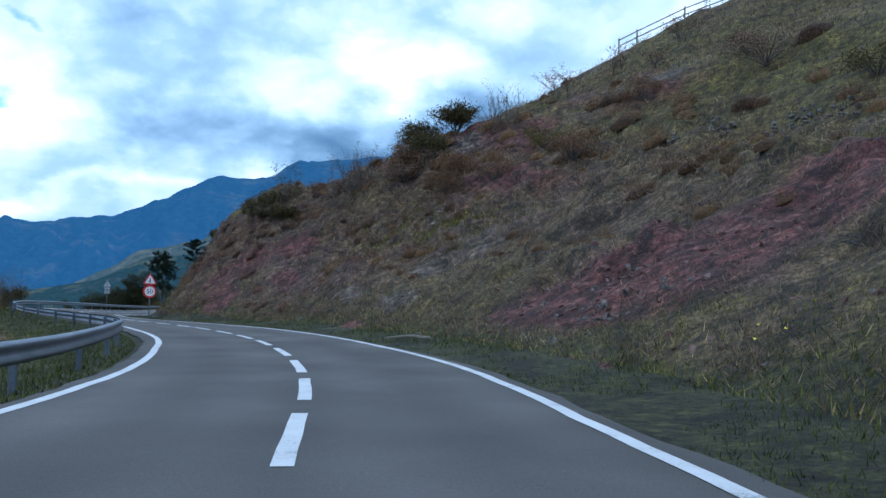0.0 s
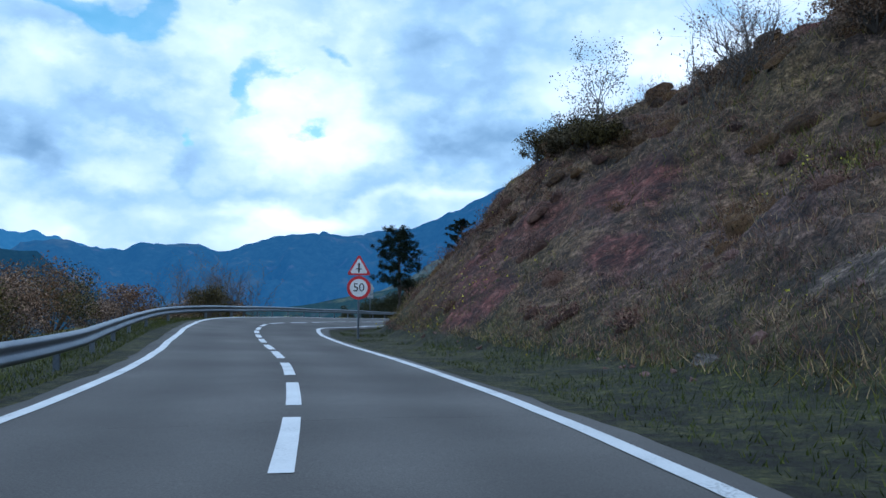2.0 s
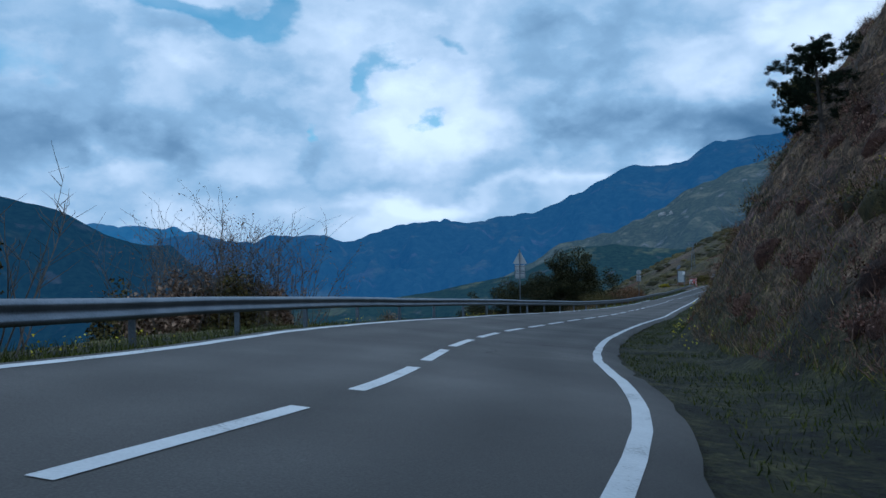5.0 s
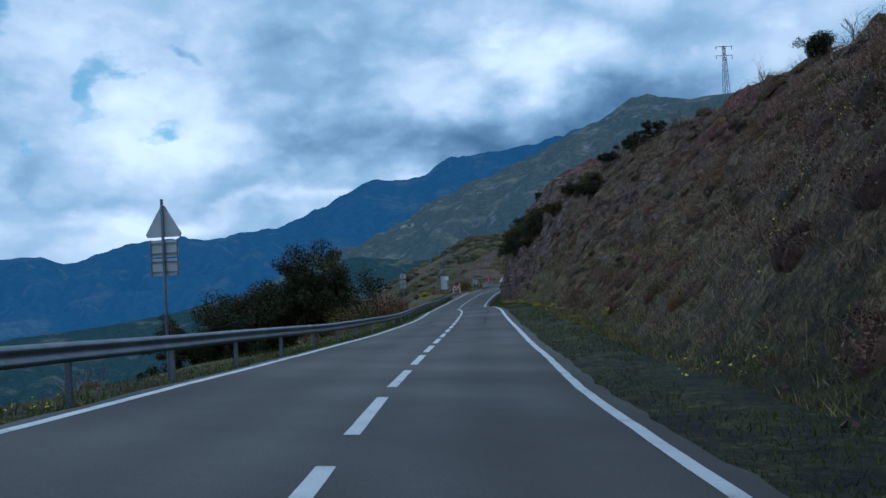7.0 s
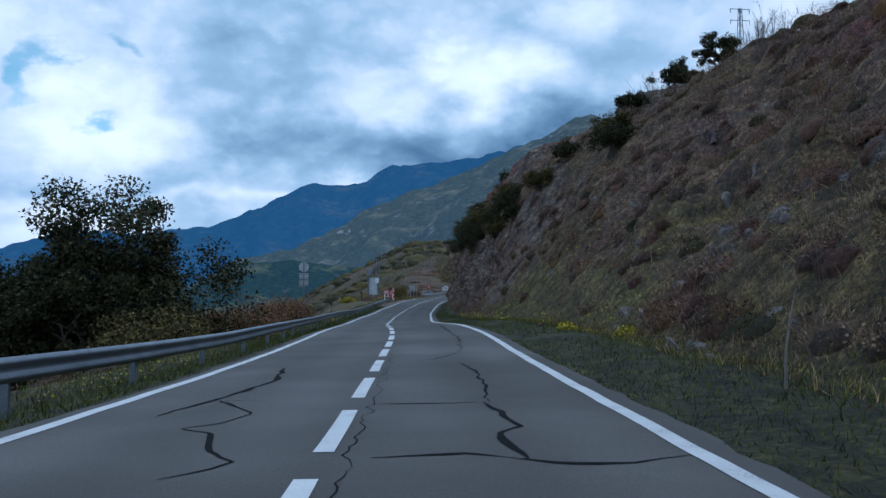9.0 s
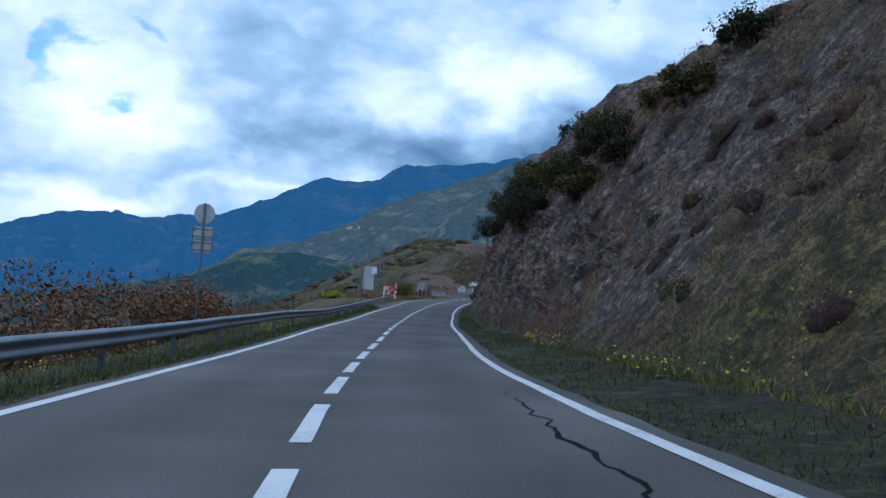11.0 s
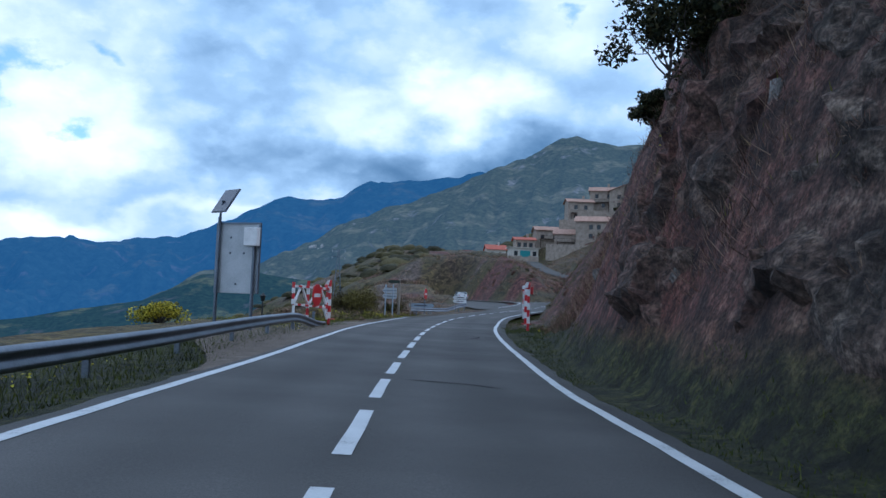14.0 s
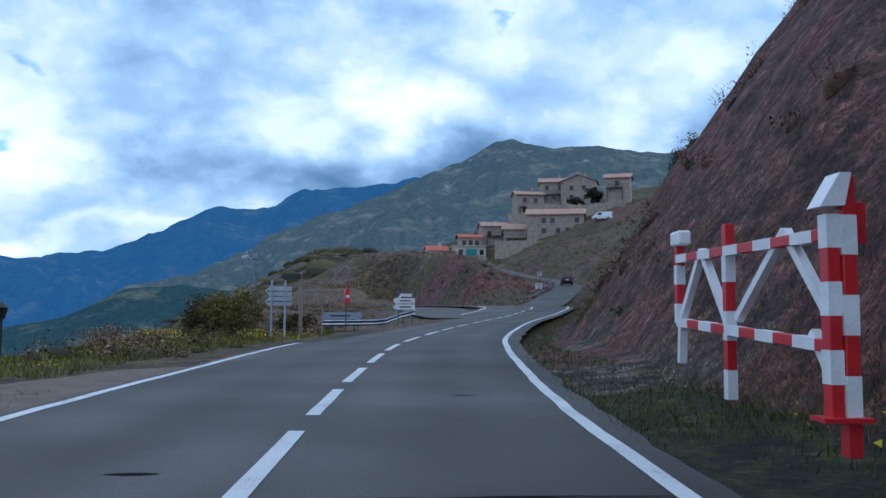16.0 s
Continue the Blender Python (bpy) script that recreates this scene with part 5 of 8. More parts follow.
# ---------------------------------------------------------------- trees
def tube(bm, pts, radii, seg=6):
    rings = []
    for i, (p, r) in enumerate(zip(pts, radii)):
        d = Vector(pts[min(i + 1, len(pts) - 1)]) - Vector(pts[max(i - 1, 0)])
        q = d.to_track_quat("Z", "Y").to_matrix()
        rings.append([bm.verts.new(Vector(p) + q @ Vector((math.cos(k * 2 * math.pi / seg) * r, math.sin(k * 2 * math.pi / seg) * r, 0))) for k in range(seg)])
    for a_, b_ in zip(rings, rings[1:]):
        for k in range(seg):
            bm.faces.new((a_[k], a_[(k + 1) % seg], b_[(k + 1) % seg], b_[k]))
    bm.faces.new(rings[-1])
    return bm


def limb(bm, p, d, length, r, rnd, depth, tips, bend=0.25, fork=3, seg=5):
    """A bent limb that forks; the ends go into tips."""
    pts, radii = [Vector(p)], [r]
    d = Vector(d).normalized()
    n = 4
    for i in range(n):
        d = (d + Vector((rnd.gauss(0, bend), rnd.gauss(0, bend), rnd.gauss(0.06, bend * 0.6)))).normalized()
        pts.append(pts[-1] + d * length / n)
        radii.append(r * (1 - 0.72 * (i + 1) / n))
    tube(bm, pts, radii, seg)
    if depth == 0:
        tips.append((pts[-1], length))
        tips.append((pts[-2], length))
        return
    for k in range(fork):
        i = rnd.choice((2, 3, 4))
        q = Vector((rnd.gauss(0, 1), rnd.gauss(0, 1), rnd.gauss(0.25, 0.6))).normalized()
        limb(bm, pts[i], (d * 0.9 + q * 0.95), length * rnd.uniform(0.5, 0.75), radii[i] * 0.75, rnd, depth - 1, tips, bend, fork, max(3, seg - 1))


def tree(x, y, height, label, leaf_mat, seed, spread=0.5, per=90, leaf=0.10, trunk=0.22, lean=(0, 0), clear=0.3, levels=2, category="tree", flat=0.75, sink=0.15, bark=None, cluster=0.32, base_z=None, many=1):
    rnd = random.Random(seed)
    z = float(ground_z(x, y)[0]) if base_z is None else base_z
    t = thing("tree", (x, y, z - sink), rnd.uniform(0, 360), label, category)
    bm = bmesh.new()
    tips = []
    for s in range(many):
        off = Vector((rnd.gauss(0, 0.25), rnd.gauss(0, 0.25), 0)) * (many > 1)
        h0 = height * clear
        pts = [off + Vector((lean[0] * k / 4 + rnd.gauss(0, 0.03) * height * 0.3, lean[1] * k / 4 + rnd.gauss(0, 0.03) * height * 0.3, h0 * k / 4 * 1.6)) for k in range(5)]
        pts[0] = off
        tube(bm, pts, [trunk * (1 - 0.14 * k) for k in range(5)], 8)
        for k in range(7):
            i = rnd.choice((2, 3, 4, 4))
            ang = k * 2.4 + rnd.uniform(-0.4, 0.4)
            d = Vector((math.cos(ang) * spread, math.sin(ang) * spread, rnd.uniform(0.45, 1.1)))
            limb(bm, pts[i], d, height * rnd.uniform(0.32, 0.52), trunk * 0.45, rnd, levels - 1, tips)
    part("trunk", bm, bark or BARK, t)
    if leaf_mat:
        P = []
        for p, l in tips:
            r = max(0.2, cluster * l) * rnd.uniform(0.7, 1.5)
            n = int(per * rnd.uniform(0.28, 0.8))
            u = unit(n) * (rng.uniform(0.1, 1, n) ** 0.5)[:, None] * r
            u[:, 2] *= flat
            P.append(u + np.array(p))
        P = np.concatenate(P)
        c = tri_mesh("crown", leaves(P, leaf * 1.28), leaf_mat)
        c.parent = t
    return t


def pine(x, y, height, label, seed, lean=0.0, per=26, base_z=None, wide=0.34, start=0.28):
    rnd = random.Random(seed)
    z = float(ground_z(x, y)[0]) if base_z is None else base_z
    t = thing("pine_tree", (x, y, z - 0.15), rnd.uniform(0, 40), label, "tree")
    bm = bmesh.new()
    top = [Vector((lean * (k / 6) ** 1.3 * height, 0.02 * math.sin(k) * height, height * k / 6)) for k in range(7)]
    tube(bm, top, [0.16 * height / 5 * (1 - 0.14 * k) for k in range(7)], 9)
    P, Q = [], []
    for k in range(46):
        f = start + (1 - start) * (k / 46) ** 0.9
        i = min(5, int(f * 6))
        p = top[i].lerp(top[i + 1], f * 6 - i)
        ang = k * 2.4 + rnd.uniform(-0.3, 0.3)
        ln = height * wide * (1.05 - f) ** 0.38 * rnd.uniform(0.55, 1.25) * 1.25
        d = Vector((math.cos(ang), math.sin(ang), rnd.uniform(-0.05, 0.55)))
        pts = [p + d * ln * u + Vector((0, 0, 0.12 * ln * u * u)) for u in (0, 0.35, 0.7, 1)]
        tube(bm, pts, [0.017 * height / 5 * (1 - 0.8 * u) + 0.003 for u in (0, 0.35, 0.7, 1)], 4)
        for u in (0.4, 0.58, 0.74, 0.88, 1.0):
            for _ in range(3):
                c = p + d * ln * u + Vector((rnd.gauss(0, 0.11), rnd.gauss(0, 0.11), rnd.gauss(0.04, 0.09))) * height / 5
                n = per // 2
                v = unit(n)
                v[:, 2] = v[:, 2] * 0.6 + 0.35
                base = np.repeat(np.array(c)[None], n, 0) + rng.normal(0, 0.05 * height / 5, (n, 3))
                P.append(base)
                Q.append(base + v * rng.uniform(0.06, 0.13, n)[:, None])
    part("trunk", bm, BARK, t)
    c = tri_mesh("crown", twigs(np.concatenate(P), np.concatenate(Q), 0.0065), NEEDLE)
    c.parent = t
    return t


def bare_bush(x, y, height, label, seed, stems=16, spread=0.5, mat=None, leaf_mat=None, per=14, base_z=None, r=0.022):
    rnd = random.Random(seed)
    z = float(ground_z(x, y)[0]) if base_z is None else base_z
    t = thing("bare_shrub", (x, y, z - 0.1), rnd.uniform(0, 360), label, "shrub")
    bm = bmesh.new()
    P = []
    for k in range(stems):
        p = Vector((rnd.gauss(0, 0.35), rnd.gauss(0, 0.35), 0)) * spread * 1.5
        d = Vector((rnd.gauss(0, 0.22), rnd.gauss(0, 0.22), 1)).normalized()
        h = height * rnd.uniform(0.55, 1.0)
        pts = [p]
        for i in range(5):
            d = (d + Vector((rnd.gauss(0, 0.10), rnd.gauss(0, 0.10), 0.05))).normalized()
            pts.append(pts[-1] + d * h / 5)
        tube(bm, pts, [r * (1 - 0.17 * i) for i in range(6)], 4)
        for j in range(9):
            i = rnd.choice((1, 2, 3, 3, 4, 4))
            q = pts[i].lerp(pts[i + 1], rnd.random())
            e = q + (d * 0.8 + Vector((rnd.gauss(0, 0.6), rnd.gauss(0, 0.6), 0.2))) * h * rnd.uniform(0.08, 0.22)
            m = q.lerp(e, 0.5) + Vector((rnd.gauss(0, 0.03), rnd.gauss(0, 0.03), 0.02)) * h
            tube(bm, [q, m, e], [r * 0.4, r * 0.28, r * 0.12], 3)
            P += [np.array(m), np.array(e)]
    part("stem", bm, mat or TWIG, t)
    if leaf_mat:
        P = np.repeat(np.array(P), per, 0)
        P = P + rng.normal(0, 0.05 * height / 3, P.shape)
        c = tri_mesh("leaves", leaves(P, 0.06), leaf_mat)
        c.parent = t
    return t


def bush(x, y, r, h, label, mat, seed, per=2600, leaf=0.085, base_z=None):
    rnd = random.Random(seed)
    z = float(ground_z(x, y)[0]) if base_z is None else base_z
    t = thing("bush", (x, y, z - 0.1), rnd.uniform(0, 360), label, "bush")
    bm = bmesh.new()
    P = []
    for k in range(14):
        ang, f = k * 2.4, rnd.uniform(0.2, 1) ** 0.6
        c = Vector((math.cos(ang) * f * r * 0.75, math.sin(ang) * f * r * 0.75, h * (0.25 + 0.55 * rnd.random() * (1.1 - 0.5 * f))))
        tube(bm, [(0, 0, 0), c * 0.5 + Vector((0, 0, 0.1)), c], [0.03 + 0.01 * r, 0.02, 0.008], 4)
        n = per // 20
        u = unit(n) * (rng.uniform(0.05, 1, n) ** 0.45)[:, None] * r * rnd.uniform(0.3, 0.5)
        u[:, 2] *= 0.8 * h / max(r, 0.1) * 0.7
        P.append(u + np.array(c))
    part("stem", bm, BARK, t)
    P = np.concatenate(P)
    P = P[P[:, 2] > 0.02]
    c = tri_mesh("leaves", leaves(P, leaf * 1.15), mat)
    c.parent = t
    return t


def at(a, lat):
    p = on_road(a, lat)
    return float(p[0]), float(p[1])


TWIGGY = leaf_material("olive-brown small leaves", [(0.2, (0.030, 0.025, 0.014)), (0.5, (0.085, 0.068, 0.036)), (0.8, (0.17, 0.13, 0.07))])
OCHRE_DARK = leaf_material("dull ochre leaves", [(0.2, (0.022, 0.018, 0.008)), (0.5, (0.06, 0.048, 0.016)), (0.8, (0.13, 0.10, 0.03))])
# beside the warning sign, leaning over the road
pine(-20.3, 58.2, 4.1, "dark green pine with a bare trunk beside the bend", 3, lean=-0.01, per=90, wide=0.27, start=0.34)
pine(-23.3, 75.8, 2.4, "bushy dark pine on the bank's edge", 5, lean=-0.10, per=80, wide=0.44, start=0.06)
# crest and slope trees over the first bend
for k, (a_, l_, h_) in enumerate([(89, 11.2, 1.9), (90.5, 12.3, 2.3), (88, 13.0, 2.3), (91, 14.2, 2.0), (92.5, 12.6, 1.8)]):
    tree(*at(a_, l_), h_, "small twiggy olive-brown tree on the hill crest", TWIGGY if k % 2 else OCHRE_DARK, 11 + k, 0.65, 70, 0.045, 0.05, clear=0.15, many=4, cluster=0.5)
tree(*at(80.4, 11.2), 3.2, "tall thin twiggy tree with two stems on the crest", TWIGGY, 13, 0.5, 34, 0.042, 0.035, clear=0.32, many=2, cluster=0.35)
for k, (a_, l_) in enumerate([(76.5, 15.0), (75.8, 13.2), (77.2, 15.8), (70.2, 22.0), (71.0, 22.8)]):
    bare_bush(*at(a_, l_), 3.0 - 0.2 * (k % 2), "pale leafless shrub on the hill crest", 460 + k, 16, 0.9, r=0.018, leaf_mat=RUST if k % 2 else None, per=1)
tree(*at(76, 14.6), 3.7, "thin half-bare tree on the hill crest", SCRUB, 17, 1.0, 12, 0.045, 0.045, clear=0.15, many=4)
for k, (a_, l_, h_, m_) in enumerate([(81, 11.3, 1.2, TWIGGY), (79.4, 11.3, 1.1, OCHRE_DARK), (82.6, 10.9, 1.1, TWIGGY)]):
    tree(*at(a_, l_), h_, "small twiggy olive-brown tree on the hill crest", m_, 140 + k, 0.7, 70, 0.045, 0.04, clear=0.12, many=5, cluster=0.6)
for k, (a_, l_, h_, m_) in enumerate([(72.6, 16.3, 2.3, RUST), (71, 17.3, 2.5, OCHRE_DARK), (69, 17.2, 2.4, RUST)]):
    tree(*at(a_, l_), h_, "small twiggy tree with rust-brown leaves on the crest", m_, 145 + k, 0.6, 60, 0.055, 0.05, clear=0.12, many=4, cluster=0.5)
tree(*at(76, 18.5), 2.6, "thin half-bare tree on the hill crest", SCRUB, 18, 0.7, 24, 0.045, 0.045, clear=0.15, many=4)
tree(*at(76, 19.5), 2.9, "small bushy tree with olive leaves on the crest", OCHRE_DARK, 14, 0.6, 70, 0.07, 0.05, clear=0.12, many=4, cluster=0.55)
tree(*at(74.5, 21.5), 2.9, "small bushy tree with olive leaves on the crest", OCHRE_DARK, 19, 0.6, 70, 0.07, 0.05, clear=0.12, many=4, cluster=0.55)
tree(*at(70, 27.0), 2.8, "thin half-bare tree on the hill crest", RUST, 15, 0.6, 16, 0.05, 0.04, clear=0.2, many=3)
for k, (a_, l_) in enumerate([(69, 31), (67, 34), (66, 30), (64, 37)]):
    tree(*at(a_, l_), 2.2 + 0.4 * (k % 2), "thin half-bare shrub on the steep slope", RUST if k % 2 else SCRUB, 20 + k, 0.7, 12, 0.05, 0.04, clear=0.15, many=3)
OCHRE = leaf_material("ochre leaves", [(0.2, (0.05, 0.042, 0.012)), (0.5, (0.12, 0.10, 0.024)), (0.8, (0.22, 0.18, 0.05))])
for k, (a_, l_, r_, m_) in enumerate([(72, 16, 1.5, SCRUB), (65.5, 17, 1.8, RUST), (68.5, 16, 1.6, RUST), (62, 19, 1.5, RUST), (66.5, 21.5, 1.5, OCHRE), (58, 27.5, 2.1, SCRUB), (52, 24, 1.5, GREENSCRUB), (84, 11.5, 0.9, RUST), (78, 15, 1.2, SCRUB), (60, 29, 1.5, SCRUB), (63, 25, 1.4, RUST)]):
    bush(*at(a_, l_), r_, r_ * 1.15, "tangled rust-brown bush on the hillside" if m_ is RUST else "ochre-leaved bush on the hillside" if m_ is OCHRE else "tangled dark bush on the hillside", m_, 30 + k, 6500, 0.042)
# over the cut beside the straight
tree(*at(116, 10.3), 1.0, "leafy shrub on the cut's edge", OAKLEAF, 46, 0.45, 90, 0.04, 0.02, many=3, clear=0.15)
for k, (a_, l_, h_) in enumerate([(195.5, 13.0, 2.4), (197.5, 13.6, 2.0), (208, 12.4, 2.0), (216, 8.2, 2.2), (212.5, 9.2, 1.9), (209, 10.9, 1.9), (173.5, 24.8, 2.2), (122, 9.2, 1.8), (203.5, 16.0, 1.5)]):
    tree(*at(a_, l_), h_, "dense dark shrub on the slope's crest", GREENSCRUB if k % 2 else OAKLEAF, 430 + k, 0.6, 110, 0.07, 0.05, many=3, clear=0.1, cluster=0.55)
for k, (a_, l_, h_) in enumerate([(192, 20.1, 2.4), (193.5, 20.6, 2.2), (190.5, 20.6, 2.3), (202.5, 17.0, 2.3), (205, 19.0, 2.4)]):
    bare_bush(*at(a_, l_), h_, "pale leafless shrub on the crest", 450 + k, 14, 0.8, r=0.02)
tree(*at(176, 22.0), 2.6, "thin bare tree on the crest", None, 42, 0.6, trunk=0.05, many=2, bark=TWIG)
tree(*at(196, 19.0), 2.8, "small dark tree on the crest", OAKLEAF, 43, 0.5, 190, 0.07, 0.07, many=2, clear=0.15)
tree(*at(200, 18.0), 3.0, "small dark tree on the crest", OAKLEAF, 44, 0.5, 190, 0.07, 0.07, many=2, clear=0.15)
tree(*at(168, 24.0), 2.6, "thin bare tree on the crest", None, 45, 0.6, trunk=0.05, many=2, bark=TWIG)
for k, (a_, l_, h_) in enumerate([(214.5, 9.3, 2.2), (217.5, 7.9, 2.4), (218.3, 9.3, 2.6), (222, 8.4, 2.4), (225.3, 7.2, 3.0), (224, 8.4, 2.4), (228.5, 7.0, 3.1), (231.5, 6.7, 3.2), (230, 7.6, 3.0), (234, 7.0, 2.6), (236.5, 6.8, 2.3), (239.5, 6.7, 1.7), (242, 6.6, 1.2), (244.5, 5.7, 3.0), (243, 6.3, 3.0), (249.5, 6.2, 1.2)]):
    tree(*at(a_, l_), h_, "dense dark evergreen tree on top of the rock cut", GREENSCRUB if k % 3 == 2 else OAKLEAF, 250 + k, 0.5, 120, 0.065, 0.05, many=3, clear=0.12, cluster=0.5)
for k, a_ in enumerate(np.arange(213.5, 242, 1.5)):
    l_ = float(np.interp(a_, [213, 222, 229, 235, 242], [10.8, 9.6, 8.5, 8.0, 7.5])) - (0.9 if k % 3 == 1 else 0.0)
    bush(*at(a_, l_), 0.75 + 0.2 * (k % 3), 1.15 + 0.25 * (k % 2), "dense dark evergreen bush on top of the rock cut", OAKLEAF if k % 3 else GREENSCRUB, 300 + k, 2400, 0.07)
for k, (a_, l_) in enumerate([(229.5, 7.0), (232, 7.0), (234.5, 7.0), (237, 7.0), (239.5, 6.9)]):
    bush(*at(a_, l_), 0.7, 1.1, "dark bush clinging to the rock cut", GREENSCRUB, 330 + k, 2200, 0.07)
tree(*at(242, 10.5), 2.0, "small leafy shrub hanging over the red bank", OAKLEAF, 61, 0.7, 40, 0.06, 0.05, many=2)
tree(-29.8, 290.0, 4.6, "slim young tree on the slope", OAKLEAF, 62, 0.3, 60, 0.10, 0.06, clear=0.2)
# left of the road
for k, (x, y, top) in enumerate([(-43.7, 82.0, 1.2), (-44.4, 81.4, 1.0), (-45.2, 80.5, 1.5), (-45.9, 79.7, 1.6), (-46.6, 78.9, 1.8), (-47.3, 78.2, 2.0), (-44.0, 79.2, 1.3), (-45.0, 77.8, 1.7), (-46.2, 76.8, 1.6), (-48.2, 77.0, 1.9)]):
    bare_bush(x, y, top - float(ground_z(x, y)[0]), "tall leafless shoots with a few yellowed leaves", 70 + k, 17 if k else 6, 0.6 if k else 0.2, leaf_mat=RUST if k % 2 else None, per=3, r=0.026)
for k, (x, y, r_, top) in enumerate([(-45.6, 79.6, 1.5, -0.3), (-46.8, 78.2, 1.7, 0.0), (-44.9, 78.2, 1.5, -0.5), (-46.2, 76.4, 1.7, -0.1), (-48.2, 76.6, 1.8, 0.1), (-44.6, 80.6, 1.0, -1.0)]):
    bush(x, y, r_, top - float(ground_z(x, y)[0]), "dense dark bush with ochre leaves below the guardrail", OCHRE_DARK if k == 0 else SCRUB if k % 2 else GREENSCRUB, 80 + k, 7000, 0.11)
tree(-54.9, 144.8, 8.0, "large dark leafy tree below the guardrail", OAKLEAF, 90, 0.42, 300, 0.095, 0.22, clear=0.16, levels=3, many=3, cluster=0.5)
tree(-58.6, 145.4, 8.7, "large dark leafy tree below the guardrail", OAKLEAF, 91, 0.42, 300, 0.095, 0.22, clear=0.16, levels=3, many=3, cluster=0.5)
tree(-63.8, 147.0, 9.2, "large dark leafy tree below the guardrail", OAKLEAF, 93, 0.45, 300, 0.095, 0.2, clear=0.16, levels=3, many=2, cluster=0.5)
tree(-66.5, 146.0, 9.8, "large dark leafy tree below the guardrail", OAKLEAF, 92, 0.42, 300, 0.095, 0.2, clear=0.2, levels=3)
for k, (x, y, r_, m_) in enumerate([(-54, 150, 2.6, RUST), (-53.5, 155, 2.4, RUST), (-55, 160, 2.4, SCRUB), (-58, 152, 2.8, GREENSCRUB), (-62, 132, 2.6, GREENSCRUB), (-56, 166, 2.0, SCRUB), (-57.5, 172, 2.0, SCRUB), (-50, 139, 2.0, GREENSCRUB), (-53, 143, 2.6, GREENSCRUB), (-56.5, 156, 3.0, RUST), (-58.5, 162, 2.8, SCRUB), (-60, 149, 3.0, GREENSCRUB), (-52.9, 149.3, 3.3, GREENSCRUB), (-51.3, 149.6, 2.0, RUST), (-54.0, 160.5, 2.6, RUST), (-55.0, 170, 2.3, RUST), (-62.5, 141, 3.2, GREENSCRUB)]):
    bush(x, y, r_, r_ * 1.3, "thick brown bush behind the guardrail" if m_ is not GREENSCRUB else "thick dark bush behind the guardrail", m_, 100 + k, 9000, 0.075)
for k, (x, y, h_) in enumerate([(-57, 178, 4.0), (-60, 183, 3.6), (-59, 190, 3.2), (-62, 196, 3.2)]):
    bare_bush(x, y, h_, "leafless grey shrub below the guardrail", 110 + k, 12, 0.9)
# near the start, on the valley side
for k, (a_, l_, r_, h_) in enumerate([(82, -8.0, 1.7, 3.4), (84.5, -8.1, 1.8, 3.7), (87, -8.0, 1.8, 3.5), (89.5, -8.1, 1.7, 3.1), (92, -8.0, 1.5, 2.6), (79.5, -8.2, 1.8, 3.4)]):
    bush(*at(a_, l_), r_, h_, "tangled brown bush beyond the guardrail", RUST if k % 3 == 1 else GREENSCRUB if k % 3 else SCRUB, 160 + k, 9500, 0.05)
bush(-31.9, 60.0, 1.1, 2.6, "olive bush with bare twigs behind the guardrail", OCHRE_DARK, 158, 7000, 0.045)
bare_bush(-32.6, 61.4, 2.9, "leafless shoots behind the guardrail", 159, 10, 0.7, r=0.016)
BROOM = leaf_material("flowering broom", [(0.2, (0.05, 0.06, 0.012)), (0.5, (0.40, 0.33, 0.02)), (0.8, (0.62, 0.53, 0.05))])
bush(-62.4, 220.8, 1.1, 1.4, "broom bush covered in yellow flowers", BROOM, 170, 5200, 0.06)
for k, (a_, l_, r_) in enumerate([(169.5, 5.7, 0.34), (172.6, 4.9, 0.30), (174.0, 5.2, 0.24), (171.5, 5.3, 0.18), (150.5, 6.2, 0.3), (207, 5.0, 0.3)]):
    bush(*at(a_, l_), r_, r_ * 1.2, "small broom bush in yellow flower on the bank", BROOM, 175 + k, 900, 0.045)
for k, (a_, l_, r_) in enumerate([(62, -10.5, 1.7), (66, -11, 1.8), (58, -11, 1.7), (70, -12, 1.8), (84, -9.5, 1.3), (88, -10, 1.2), (54, -10.5, 1.6)]):
    bush(*at(a_, l_), r_, r_ * 1.25, "dark brown bush beyond the guardrail", GREENSCRUB if k % 2 else SCRUB, 120 + k, 6500, 0.05)

# ---------------------------------------------------------------- signs
def plate(points_, y0, y1):
    return prism(bmesh.new(), points_, y0, y1)


def round_pts(r, n=36, c=(0, 0)):
    return [(c[0] + r * math.cos(2 * math.pi * k / n), c[1] + r * math.sin(2 * math.pi * k / n)) for k in range(n)]


def tri_pts(s, c=(0, 0), cut=0.09):
    """A triangle on its base with blunt corners, s its side."""
    h = s * math.sqrt(3) / 2
    v = [(-s / 2, -h / 3), (s / 2, -h / 3), (0, 2 * h / 3)]
    out = []
    for i in range(3):
        p, a_, b_ = v[i], v[i - 1], v[(i + 1) % 3]
        out += [(p[0] + (a_[0] - p[0]) * cut + c[0], p[1] + (a_[1] - p[1]) * cut + c[1]), (p[0] + (b_[0] - p[0]) * cut + c[0], p[1] + (b_[1] - p[1]) * cut + c[1])]
    return out


def words(text, size, mat, parent, at_, name="lettering", depth=0.002):
    cu = bpy.data.curves.new(name, "FONT")
    cu.body, cu.size, cu.extrude = text, size, depth
    cu.align_x, cu.align_y = "CENTER", "CENTER"
    tmp = bpy.data.objects.new(name, cu)
    me = bpy.data.meshes.new_from_object(tmp)
    bpy.data.objects.remove(tmp)
    me.transform(pose(*at_, 90, 0, 0))
    me.materials.append(mat)
    ob = new(name, me)
    ob.parent = parent
    return ob


